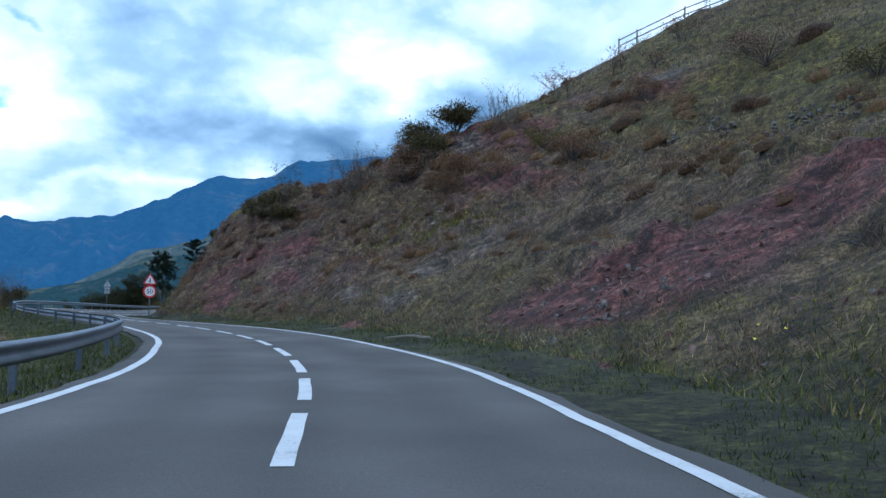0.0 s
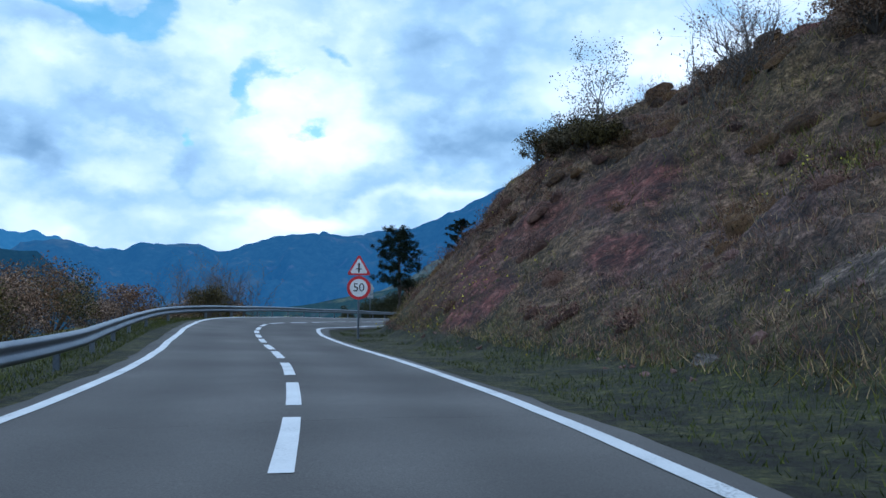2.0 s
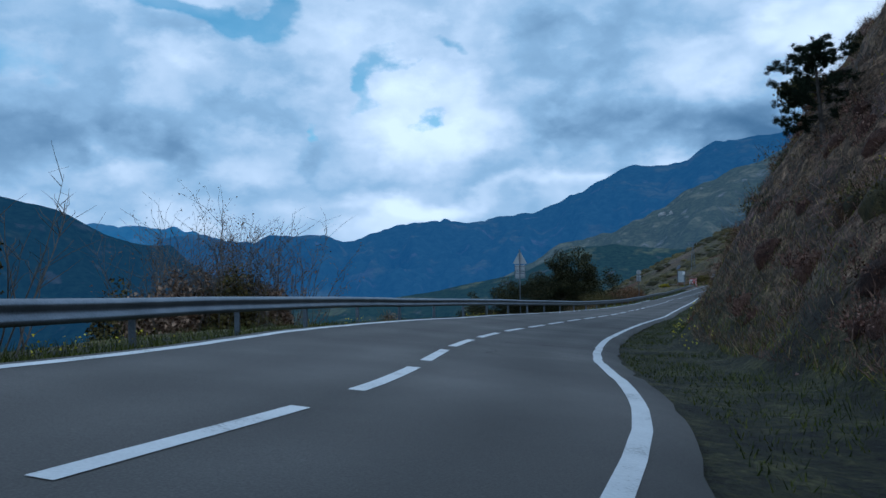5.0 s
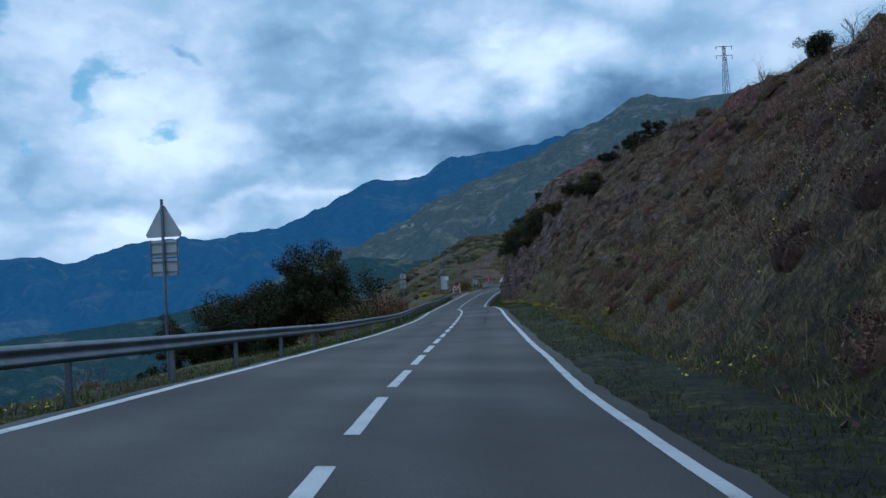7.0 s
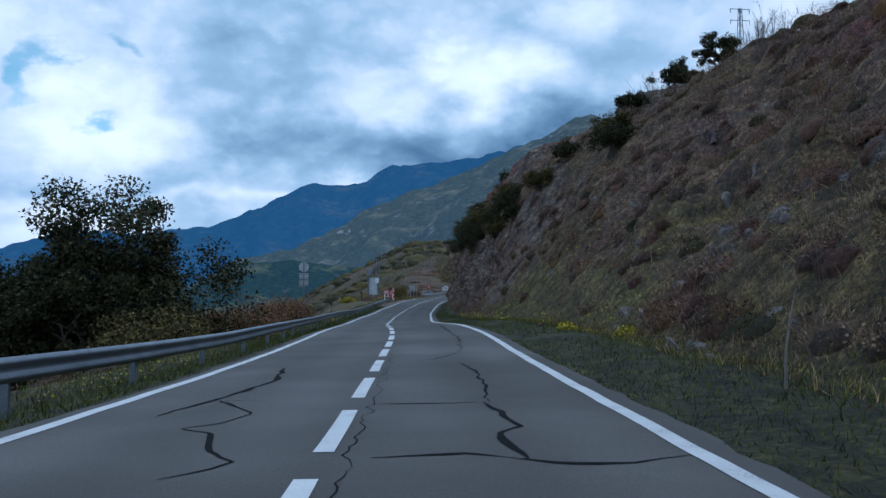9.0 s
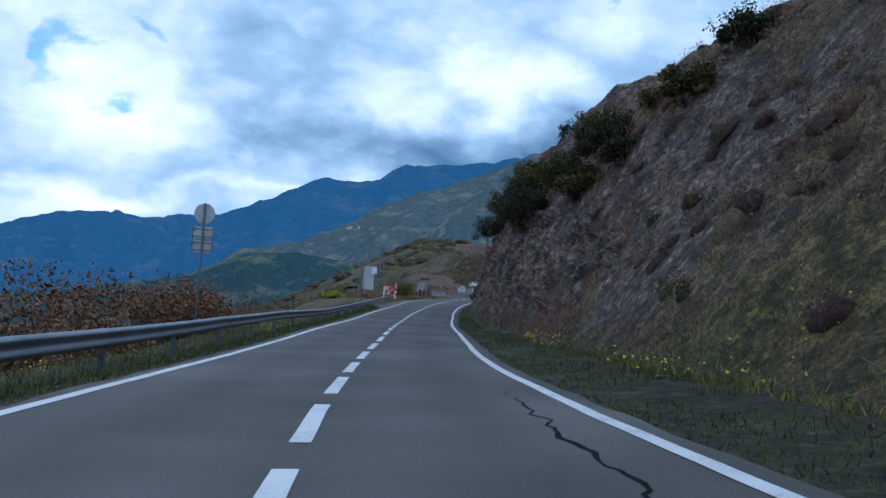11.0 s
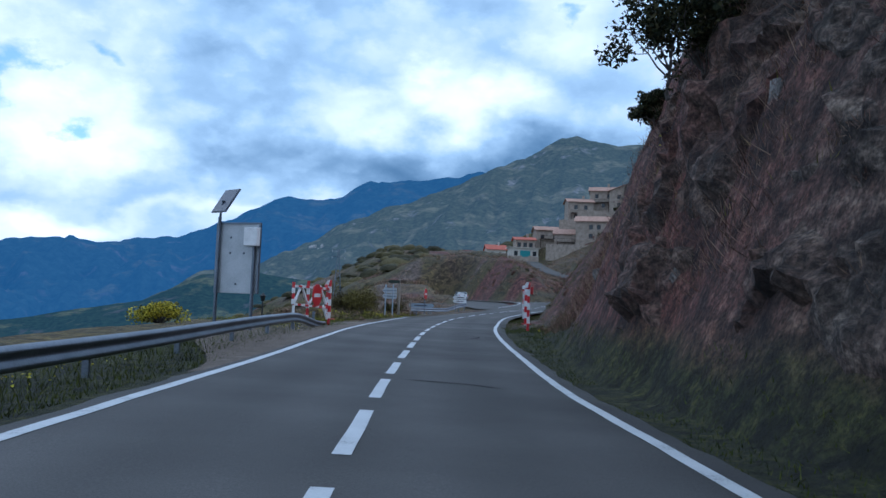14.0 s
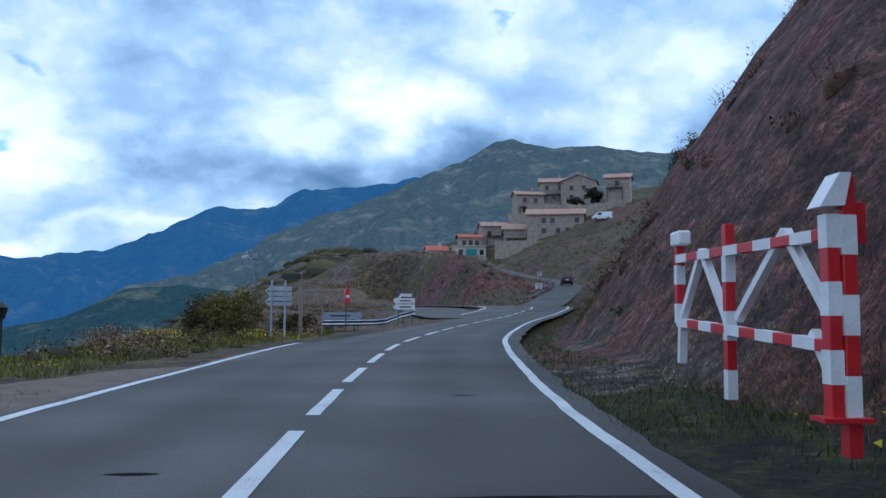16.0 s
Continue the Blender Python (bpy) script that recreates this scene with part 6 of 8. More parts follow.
# warning triangle over a speed limit
z0 = float(ground_z(-18.05, 49.55)[0])
sg = thing("road_sign", (-18.05, 49.55, z0 - 0.1), 27, "junction warning triangle above a round 50 speed limit sign", "road sign")
part("pole", rod(bmesh.new(), 0.035, (0, 0.05, 0), (0, 0.05, 2.75), 12), STEEL, sg)
tri = part("warning_plate", plate(tri_pts(0.84, (0, 2.50)), 0.0, 0.02), RED, sg)
part("face", plate(tri_pts(0.62, (0, 2.50)), -0.004, 0.0), WHITE, tri, "white triangle face")
bm = box(bmesh.new(), (0.055, 0.003, 0.30), (0, -0.0065, 2.50))
box(bm, (0.19, 0.003, 0.035), (0, -0.0065, 2.47))
for s_ in (-1, 1):
    bm.faces.new([bm.verts.new(v) for v in ((0, -0.0065, 2.70), (s_ * 0.05, -0.0065, 2.60), (0, -0.0065, 2.60))])
part("symbol", bm, BLACK, tri, "black crossroads arrow")
disc = part("limit_plate", plate(round_pts(0.40, c=(0, 1.83)), 0.0, 0.02), RED, sg)
part("face", plate(round_pts(0.30, c=(0, 1.83)), -0.004, 0.0), WHITE, disc, "white round face")
words("50", 0.40, BLACK, disc, (0, -0.0065, 1.83))

# seen from behind: triangle with a plate under it
def back_sign(x, y, rz, top, kind, label, plates=1, r=0.33, lean=0.0):
    z = float(ground_z(x, y)[0])
    t = thing("road_sign", (x, y, z - 0.1), rz, label, "road sign", tilt=(0, lean))
    h = top - z + 0.1
    part("pole", rod(bmesh.new(), 0.035, (0, -0.05, 0), (0, -0.05, h), 12), STEEL, t)
    pts = tri_pts(0.95, (0, h - 0.62)) if kind == "tri" else round_pts(r, c=(0, h - r))
    part("plate", plate(pts, 0.0, 0.02), GREYBACK, t)
    low = h - (0.95 if kind == "tri" else 2 * r + 0.08)
    for k in range(plates):
        zc = low - 0.21 - k * 0.44
        sub = part("sub_plate", box(bmesh.new(), (0.66, 0.02, 0.40), (0, 0.01, zc)), GREYBACK, t)
        bm = bmesh.new()
        for q in (-0.12, 0.12):
            box(bm, (0.66, 0.03, 0.03), (0, -0.015, zc + q))
        for q in (-0.32, 0.32):
            box(bm, (0.025, 0.03, 0.42), (q, -0.012, zc))
        part("stiffener", bm, STEEL, sub)
    return t


back_sign(-42.3, 101.2, 8, 0.02, "tri", "grey back of a triangular sign with plates below", 2)
back_sign(-52.7, 166.4, 8, -2.03, "round", "grey back of a round sign with plates below", 2)
# ---------------------------------------------------------------- radar panel with its solar cell
z0 = float(ground_z(-58.0, 216.1)[0])
pn = thing("speed_display", (-57.95, 216.1, z0 - 0.15), -14, "grey back of a speed display with solar cell and box", "speed display")
H0 = -6.05 - z0
for x_, h_ in ((-0.66, 3.75), (0.66, 2.85)):
    part("leg", rod(bmesh.new(), 0.055, (x_, 0, 0), (x_, 0, h_), 14), STEEL, pn)
sheet = part("sheet", box(bmesh.new(), (1.55, 0.05, 2.25), (0.02, 0.10, 2.45), bevel=0.01), GREYBACK, pn)
bm = bmesh.new()
for x_ in (-0.76, 0.80):
    box(bm, (0.05, 0.09, 2.25), (x_, 0.085, 2.45))
box(bm, (1.55, 0.09, 0.05), (0.02, 0.085, 3.56))
part("rim", bm, STEEL, sheet)
bm = bmesh.new()
for x_, z_ in ((-0.25, 2.6), (0.25, 2.6), (-0.25, 3.1), (0.0, 1.62)):
    box(bm, (0.05, 0.05, 0.06), (x_, 0.06, z_), bevel=0.008)
part("fixing", bm, STEEL, sheet)
part("control_box", box(bmesh.new(), (0.48, 0.20, 0.58), (0.62, -0.10, 3.12), bevel=0.012), WHITE, pn, "white metal control box")
cell = part("solar_frame", box(bmesh.new(), (0.9, 1.15, 0.045), (-0.50, 0.05, 4.28), (5, -60, 52), bevel=0.008), STEEL, pn)
part("solar_cell", box(bmesh.new(), (0.86, 1.10, 0.006), (-0.517, 0.029, 4.297), (5, -60, 52)), flatcol("solar cell", (0.015, 0.02, 0.045), 0.25), cell, "dark blue solar cell")
part("bracket", rod(bmesh.new(), 0.035, (-0.66, 0, 3.7), (-0.58, 0, 4.3), 10), STEEL, pn)

# ---------------------------------------------------------------- red and white swing gates
def striped(name, size, start, end, n, parent, first=0):
    """A red square beam with white sleeves, each sleeve a part of its own."""
    s, e = Vector(start), Vector(end)
    q = (e - s).to_track_quat("Z", "Y").to_matrix().to_4x4()

    def bar(u, v, grow, bevel):
        a_, b_ = s.lerp(e, u), s.lerp(e, v)
        bm = bmesh.new()
        bmesh.ops.create_cube(bm, size=1.0, matrix=Matrix.Translation((a_ + b_) / 2) @ q @ Matrix.Diagonal((size[0] + grow, size[1] + grow, (b_ - a_).length, 1)))
        if bevel:
            bmesh.ops.bevel(bm, geom=bm.edges[:], offset=0.006, segments=1, affect="EDGES")
        return bm
    o = part(name, bar(0, 1, 0, True), RED, parent)
    for k in range(n):
        if (k + first) % 2:
            part("white_band", bar(k / n, (k + 1) / n, 0.005, False), WHITE, o, "white painted band")
    return o


def swing_gate(loc, rz, label, mirror=1, disc_=False):
    g = thing("swing_gate", loc, rz, label, "road gate", "snow gates")
    m = mirror
    striped("hinge_post", (0.095, 0.11), (0, 0, -0.15), (0, 0, 1.72), 7, g, 0)
    striped("gate_stile", (0.09, 0.11), (-0.10 * m, 0.02, 0.10), (-0.10 * m, 0.02, 1.46), 6, g, 0)
    bm = bmesh.new()
    prism(bm, [(-0.22 * m, 1.50), (-0.08 * m, 1.73), (0.0, 1.73), (-0.05 * m, 1.51)], -0.10, 0.08)
    part("cap", bm, WHITE, g)
    bm = bmesh.new()
    prism(bm, [(0.0, 1.55), (0.06, 1.53), (0.16, 1.40), (0.34, 1.34), (0.34, 1.27), (0.0, 1.27)], -0.175, -0.075)
    gs = part("gusset", bm, RED, g)
    gs.matrix_basis = pose(0, 0.05, 0, 0, 0, 90) if m > 0 else pose(0, 0.05, 0, 0, 0, 90)
    L_ = 3.45
    striped("top_beam", (0.085, 0.085), (0.03, 0.10, 1.35), (0.05, L_, 1.38), 10, g, 0)
    striped("bottom_beam", (0.085, 0.085), (0.03, 0.10, 0.56), (0.05, L_, 0.69), 10, g, 0)
    striped("end_post", (0.09, 0.09), (0.05, L_, 0.68), (0.05, L_, 1.52), 4, g, 1)
    striped("middle_post", (0.09, 0.09), (0.05, 2.1, 0.0), (0.05, 2.1, 1.62), 6, g, 1)
    for k, (p, q) in enumerate([((0.05, 0.25, 0.72), (0.05, 0.95, 1.44)), ((0.05, 0.95, 1.44), (0.05, 1.9, 0.74)), ((0.05, 2.15, 0.74), (0.05, 2.75, 1.42)), ((0.05, 2.75, 1.42), (0.05, 3.35, 0.74)), ((0.05, 0.10, 0.10), (0.05, 0.55, 0.66))]):
        bm = bmesh.new()
        d = Vector(q) - Vector(p)
        mm = Matrix.Translation((Vector(p) + Vector(q)) / 2) @ d.to_track_quat("Z", "Y").to_matrix().to_4x4() @ Matrix.Diagonal((0.07, 0.07, d.length, 1))
        bmesh.ops.create_cube(bm, size=1.0, matrix=mm)
        part("brace", bm, WHITE, g)
    part("foot", box(bmesh.new(), (0.08, 0.08, 0.42), (0.05, L_ - 0.06, 0.46), (6, 0, 0)), WHITE, g)
    if m > 0:
        part("lamp_box", box(bmesh.new(), (0.14, 0.30, 0.16), (0.05, L_ - 0.05, 1.60), bevel=0.02), WHITE, g)
    part("flange", box(bmesh.new(), (0.34, 0.2, 0.03), (-0.06, 0.0, 0.10)), RED, g)
    if disc_:
        pl_ = part("no_entry_plate", plate(round_pts(0.45, c=(0, 0)), -0.012, 0.012), RED, g)
        pl_.matrix_basis = pose(-0.05, 1.45, 1.06, 0, 0, -90)
        bar = part("bar", box(bmesh.new(), (0.62, 0.004, 0.15), (0, -0.015, 0)), WHITE, pl_)
    return g


swing_gate((-48.46, 222.75, -5.95), 2.6, "red and white striped steel gate swung open on grass", 1)
swing_gate((-56.72, 224.5, -6.1), 170, "striped steel gate with a no-entry disc, swung open", -1, True)

# ---------------------------------------------------------------- the other roads
def strip_road(name, line, half, mat, label, up=0.02):
    t = np.gradient(line[:, :2], axis=0)
    t /= np.linalg.norm(t, axis=1)[:, None]
    n = np.stack([t[:, 1], -t[:, 0]], 1)
    lat = np.array([-half, 0, half])
    X = line[:, None, 0] + n[:, None, 0] * lat
    Y = line[:, None, 1] + n[:, None, 1] * lat
    Z = np.repeat(line[:, 2:3], 3, 1) + up
    return tagged(grid_mesh(name, X, Y, Z, mat), label, "road", kind="structure"), n


_, acn = strip_road("access_road", AC, 1.9, ASPHALT, "narrow lane climbing to the village")
strip_road("side_road", SD, 2.9, ASPHALT, "side road leaving the junction", 0.012)
# gravel shoulder in front of the signs
sa = np.arange(A0 + 212, A0 + 243, 1.0)
sl = np.linspace(0, 1, 7)
SA, SL = np.meshgrid(sa, sl, indexing="ij")
inner = np.interp(SA, LANE_A, LANE_L) + 0.2
wid = 0.3 + 2.6 * smooth(A0 + 212, A0 + 222, SA) * (1 - 0.6 * smooth(A0 + 234, A0 + 243, SA))
sp = on_road(SA, -(inner + wid * SL), 0.012 - 0.05 * SL)
GRAVEL = mottled("gravel shoulder", [(0.3, (0.075, 0.056, 0.042)), (0.55, (0.15, 0.115, 0.088)), (0.75, (0.27, 0.22, 0.18))], 3, 45, 0.8, 0.95)
tagged(grid_mesh("gravel_shoulder", sp[..., 0], sp[..., 1], sp[..., 2] + 0.01, GRAVEL), "bare gravel shoulder beside the road", "shoulder", kind="structure")

# railing of the lane
ln = thing("railing", (0, 0, 0), 0, "thin steel railing along the climbing lane", "railing")
pts = np.c_[AC[8:70, :2] - acn[8:70] * 2.0, AC[8:70, 2]]
for h_ in (0.45, 0.9):
    bm = bmesh.new()
    tube(bm, [Vector(p) + Vector((0, 0, h_)) for p in pts[::3]], [0.035] * len(pts[::3]), 5)
    part("rail", bm, STEEL, ln)
pb = None
for p in pts[::3]:
    if pb is None:
        pb = part("post", rod(bmesh.new(), 0.035, (0, 0, -0.2), (0, 0, 0.95), 6), STEEL, ln)
        pb.matrix_basis = pose(*p)
    else:
        again("post", pb, ln, pose(*p))

# ---------------------------------------------------------------- village
STONE = [mottled("house stone", [(0.3, (0.17, 0.135, 0.105)), (0.5, (0.32, 0.262, 0.21)), (0.7, (0.48, 0.405, 0.33))], 1.2, 9, 0.6, 0.95),
         mottled("house render", [(0.3, (0.46, 0.42, 0.36)), (0.7, (0.66, 0.61, 0.53))], 0.8, 10, 0.2, 0.9)]
TILE = mottled("brown roof tiles", [(0.3, (0.22, 0.125, 0.09)), (0.5, (0.37, 0.225, 0.165)), (0.7, (0.48, 0.335, 0.26))], 1.2, 14, 0.5, 0.9)
REDTILE = mottled("red roof tiles", [(0.3, (0.30, 0.075, 0.05)), (0.7, (0.50, 0.15, 0.10))], 1.2, 14, 0.5, 0.9)
DARKWOOD = mottled("dark wood", [(0.3, (0.05, 0.032, 0.022)), (0.7, (0.12, 0.08, 0.055))], 3, 30, 0.3, 0.8)
GLASSY = flatcol("window glass", (0.02, 0.025, 0.03), 0.12)
TEAL = flatcol("teal gate paint", (0.03, 0.24, 0.25), 0.5)


def house(name_label, x, y, z, w, d, h, rz=0, roof=0.9, mat=0, tile=TILE, wins=((0.25, 0.6), (0.7, 0.6)), balcony=False, door=None, axis="x", below=3.5, chimney=True, win=(0.95, 1.25), category="house"):
    """A house whose front looks along -y; its roof ridge runs along x or y."""
    t = thing("house", (x, y, z), rz, name_label, category, "village houses")
    bm = bmesh.new()
    hw = w / 2
    if axis == "x":
        box(bm, (w, d, h + below), (0, d / 2, (h - below) / 2))
        for s_ in (-1, 1):
            f = [bm.verts.new((s_ * hw, 0, h)), bm.verts.new((s_ * hw, d, h)), bm.verts.new((s_ * hw, d / 2, h + roof))]
            bm.faces.new(f)
    else:
        box(bm, (w, d, h + below), (0, d / 2, (h - below) / 2))
        for y_ in (0, d):
            f = [bm.verts.new((-hw, y_, h)), bm.verts.new((hw, y_, h)), bm.verts.new((0, y_, h + roof))]
            bm.faces.new(f)
    part("wall", bm, STONE[mat], t)
    bm = bmesh.new()
    o, th = 0.55, 0.18
    if axis == "x":
        k = roof / (d / 2)
        for s_ in (0, 1):
            y0, y1 = (-o, d / 2) if s_ == 0 else (d + o, d / 2)
            z0_, z1_ = h - o * k, h + roof
            v = [bm.verts.new((xx, yy, zz)) for zz_ in (0, th) for xx, yy, zz in ((-hw - o, y0, z0_ + zz_), (hw + o, y0, z0_ + zz_), (hw + o, y1, z1_ + zz_), (-hw - o, y1, z1_ + zz_))]
            for q in ((0, 1, 2, 3), (4, 5, 6, 7), (0, 1, 5, 4), (1, 2, 6, 5), (3, 0, 4, 7)):
                bm.faces.new([v[i] for i in q])
    else:
        k = roof / hw
        for s_ in (-1, 1):
            x0, x1_ = s_ * (hw + o), 0
            z0_, z1_ = h - o * k, h + roof
            v = [bm.verts.new((xx, yy, zz)) for zz_ in (0, th) for xx, yy, zz in ((x0, -o, z0_ + zz_), (x0, d + o, z0_ + zz_), (x1_, d + o, z1_ + zz_), (x1_, -o, z1_ + zz_))]
            for q in ((0, 1, 2, 3), (4, 5, 6, 7), (0, 1, 5, 4), (1, 2, 6, 5), (3, 0, 4, 7)):
                bm.faces.new([v[i] for i in q])
    bmesh.ops.recalc_face_normals(bm, faces=bm.faces)
    rf = part("roof", bm, tile, t)
    if chimney:
        part("chimney", box(bmesh.new(), (0.7, 0.7, 1.5), (hw * 0.35, d * 0.5, h + roof + 0.45)), STONE[mat], rf)
    for fx, fz in wins:
        xw, zw = -hw + w * fx, h * fz
        fr = part("window", box(bmesh.new(), (win[0] + 0.16, 0.10, win[1] + 0.16), (xw, -0.02, zw)), DARKWOOD, t)
        part("pane", box(bmesh.new(), (win[0], 0.03, win[1]), (xw, -0.07, zw)), GLASSY, fr)
        part("sill", box(bmesh.new(), (win[0] + 0.3, 0.2, 0.08), (xw, -0.09, zw - win[1] / 2 - 0.12)), STONE[1], fr)
    if balcony:
        zb = h * 0.48
        bl = part("balcony", box(bmesh.new(), (w * 0.62, 1.1, 0.14), (-w * 0.1, -0.55, zb)), DARKWOOD, t)
        bm = bmesh.new()
        for k_ in range(9):
            box(bm, (0.05, 0.05, 0.95), (-w * 0.41 + w * 0.62 * k_ / 8, -1.06, zb + 0.5))
        box(bm, (w * 0.62, 0.07, 0.08), (-w * 0.1, -1.06, zb + 0.98))
        part("balustrade", bm, DARKWOOD, bl)
        for s_ in (-0.40, 0.2):
            part("column", box(bmesh.new(), (0.22, 0.22, zb + 1.2), (s_ * w, -1.0, zb / 2 - 0.6)), DARKWOOD, t)
    if door:
        fx, dw, dh, dm = door
        part("door", box(bmesh.new(), (dw, 0.10, dh), (-hw + w * fx, -0.03, dh / 2)), dm, t)
    return t


house("low rendered garage with a teal gate and roof terrace", -44.4, 428.9, 7.6, 8.2, 7, 4.4, 8, 0.15, 1, STONE[1], ((0.18, 0.62), (0.86, 0.62)), door=(0.52, 3.0, 3.6, TEAL), chimney=False, below=2)
house("small house with a red-brown tiled roof above the garage", -44.2, 435.6, 11.4, 6.0, 5, 3.6, 8, 0.8, 0, REDTILE, ((0.2, 0.55), (0.5, 0.55), (0.8, 0.55)), below=4)
house("wide stone house with a low brown roof", -34.3, 440.6, 13.2, 13, 8, 5.4, 6, 1.3, 0, TILE, ((0.15, 0.6), (0.45, 0.6), (0.8, 0.6)), balcony=True)
house("stone house with an open timber gallery", -31.4, 424.7, 11.4, 9.2, 7, 4.8, -6, 1.5, 0, TILE, ((0.7, 0.6), (0.9, 0.4)), balcony=True, axis="x")
house("large stone house with two rows of windows", -23.0, 421.6, 13.6, 14.5, 9, 6.2, -10, 1.7, 0, TILE, ((0.30, 0.72), (0.45, 0.72), (0.88, 0.72), (0.30, 0.30), (0.55, 0.30), (0.72, 0.30), (0.88, 0.30)), axis="x", balcony=False)
house("tall stone house with a wooden balcony", -26.6, 447.9, 21.5, 8, 7, 7.2, 6, 1.2, 0, TILE, ((0.3, 0.75), (0.7, 0.75), (0.3, 0.35), (0.7, 0.35)), balcony=True)
house("tall stone house with a gallery under the roof", -19.1, 451.7, 25.6, 8.6, 7, 7.4, -8, 1.5, 0, TILE, ((0.25, 0.75), (0.7, 0.75), (0.5, 0.35)), balcony=True)
house("stone gabled house high in the village", -12.6, 447.7, 26.0, 10.2, 8, 6.6, -14, 1.9, 0, TILE, ((0.3, 0.7), (0.65, 0.7), (0.3, 0.3), (0.7, 0.3)), axis="y")
house("old barn with a timber gallery", -5.2, 429.8, 25.2, 6.6, 5, 5.6, -18, 1.2, 0, TILE, ((0.5, 0.7),), balcony=True, chimney=False, category="barn")
tree(-15.0, 438.0, 5.5, "dark tree between the stone houses", OAKLEAF, 471, 0.5, 110, 0.28, 0.16, many=2, clear=0.15, cluster=0.5)
tree(-9.5, 441.0, 5.0, "dark tree between the stone houses", OAKLEAF, 472, 0.5, 110, 0.28, 0.16, many=2, clear=0.15, cluster=0.5)
house("distant house with a bright red tiled roof", -54.1, 524.6, 14.2, 8, 7, 3.8, 10, 1.9, 1, REDTILE, ((0.3, 0.5), (0.7, 0.5)))
house("low ruined house with a patchy red roof", -64.1, 524.7, 12.0, 9, 7, 2.4, 14, 1.4, 0, REDTILE, ((0.3, 0.5),), chimney=False)


def wall_run(x0, y0, x1, y1, ztop, h, label):
    p, q = Vector((x0, y0, 0)), Vector((x1, y1, 0))
    d = q - p
    w = thing("stone_wall", (x0, y0, ztop - h), math.degrees(math.atan2(d.y, d.x)), label, "wall", "village walls")
    n = max(3, int(d.length / 0.9))
    rnd = random.Random(int(x0 * 10))
    bm = bmesh.new()
    for k in range(n):
        hh = h + rnd.uniform(-0.25, 0.25)
        box(bm, (d.length / n * 1.02, 0.45, hh + 2.0), ((k + 0.5) * d.length / n, rnd.uniform(-0.03, 0.03), hh / 2 - 1.0))
    part("masonry", bm, STONE[0], w)
    return w


wall_run(-38.5, 420.5, -27, 416.5, 12.6, 2.6, "stone terrace wall below the houses")
wall_run(-34, 436, -19, 431, 21.5, 3.2, "long stone terrace wall between the houses")
wall_run(-19, 432, -4, 425.5, 23.5, 3.4, "high stone terrace wall beside the barn")
wall_run(-28, 443, -12, 440, 25.0, 3.0, "stone terrace wall below the upper houses")
wall_run(-49, 426, -40.5, 424.0, 9.2, 1.2, "low stone wall beside the garage yard")

# ---------------------------------------------------------------- sealed cracks and joints in the asphalt
CRACK = mottled("bitumen seal", [(0.3, (0.008, 0.008, 0.009)), (0.7, (0.018, 0.018, 0.019))], 4, 60, 0.1, 0.95)
CRACK.node_tree.nodes["Principled BSDF"].inputs["Specular IOR Level"].default_value = 0.05


def crack(points_, width=0.05, seed=1, jag=0.05):
    """A wandering band of bitumen along points given as (along the road, to its right)."""
    p = np.array(points_, float)
    s = np.concatenate([[0], np.cumsum(np.hypot(*np.diff(p, axis=0).T))])
    g = np.linspace(0, s[-1], max(4, int(s[-1] / 0.12)))
    a, l = np.interp(g, s, p[:, 0]), np.interp(g, s, p[:, 1])
    a = a + jag * fbm(g / 0.35, g * 0, 200 + seed, 3)
    l = l + jag * fbm(g / 0.35, g * 0 + 5, 300 + seed, 3)
    da, dl = np.gradient(a), np.gradient(l)
    n = np.hypot(da, dl) + 1e-6
    w = width / 2 * (0.75 + 0.7 * fbm(g / 0.5, g * 0 + 9, 400 + seed, 2)) * np.minimum(1, 0.25 + 4 * np.minimum(g, s[-1] - g) / max(s[-1], 0.1))
    v = np.concatenate([on_road(a - dl / n * w, l + da / n * w, 0.0295), on_road(a + dl / n * w, l - da / n * w, 0.0295)])
    m_ = len(g)
    ob = mesh_ob("sealed_crack", v, [(i, i + 1, i + m_ + 1, i + m_) for i in range(m_ - 1)], CRACK)
    return tagged(ob, "black bitumen-sealed crack in the asphalt", "crack", "sealed cracks", "structure")


crack([(105.0, 0.3), (105.3, 1.2), (106.1, 2.5)], 0.05, 1)
crack([(102.9, 0.6), (102.1, 0.76), (101.6, 0.59), (101.0, 1.0)], 0.02, 2, 0.09)
crack([(163.6, -1.5), (161.4, -1.3), (160.4, -1.4), (158.9, -1.65), (158.0, -1.8)], 0.09, 3)
crack([(159.0, -0.95), (159.2, -1.5), (158.1, -0.95), (157.5, -1.05), (157.2, -1.35), (156.9, -1.0), (156.1, -0.85), (155.7, -0.55), (155.2, -0.9)], 0.05, 4)
crack([(188, 1.95), (180, 1.85), (173.6, 1.7), (169.6, 1.7), (166.1, 1.5)], 0.05, 5, 0.12)
crack([(166.1, 1.55), (164.6, 1.0), (164.2, 0.5)], 0.035, 6)
crack([(163.6, 1.38), (162.2, 1.5), (160.4, 1.5), (158.6, 1.37)], 0.05, 7)
crack([(158.6, 1.37), (157.05, 1.52), (156.7, 1.3), (155.7, 1.42)], 0.08, 8)
crack([(158.65, 0.15), (158.6, 0.9), (158.65, 1.43)], 0.045, 9, 0.02)
crack([(155.8, 0.35), (155.9, 1.0), (155.55, 1.6), (155.5, 2.05), (155.75, 2.55)], 0.07, 10, 0.03)
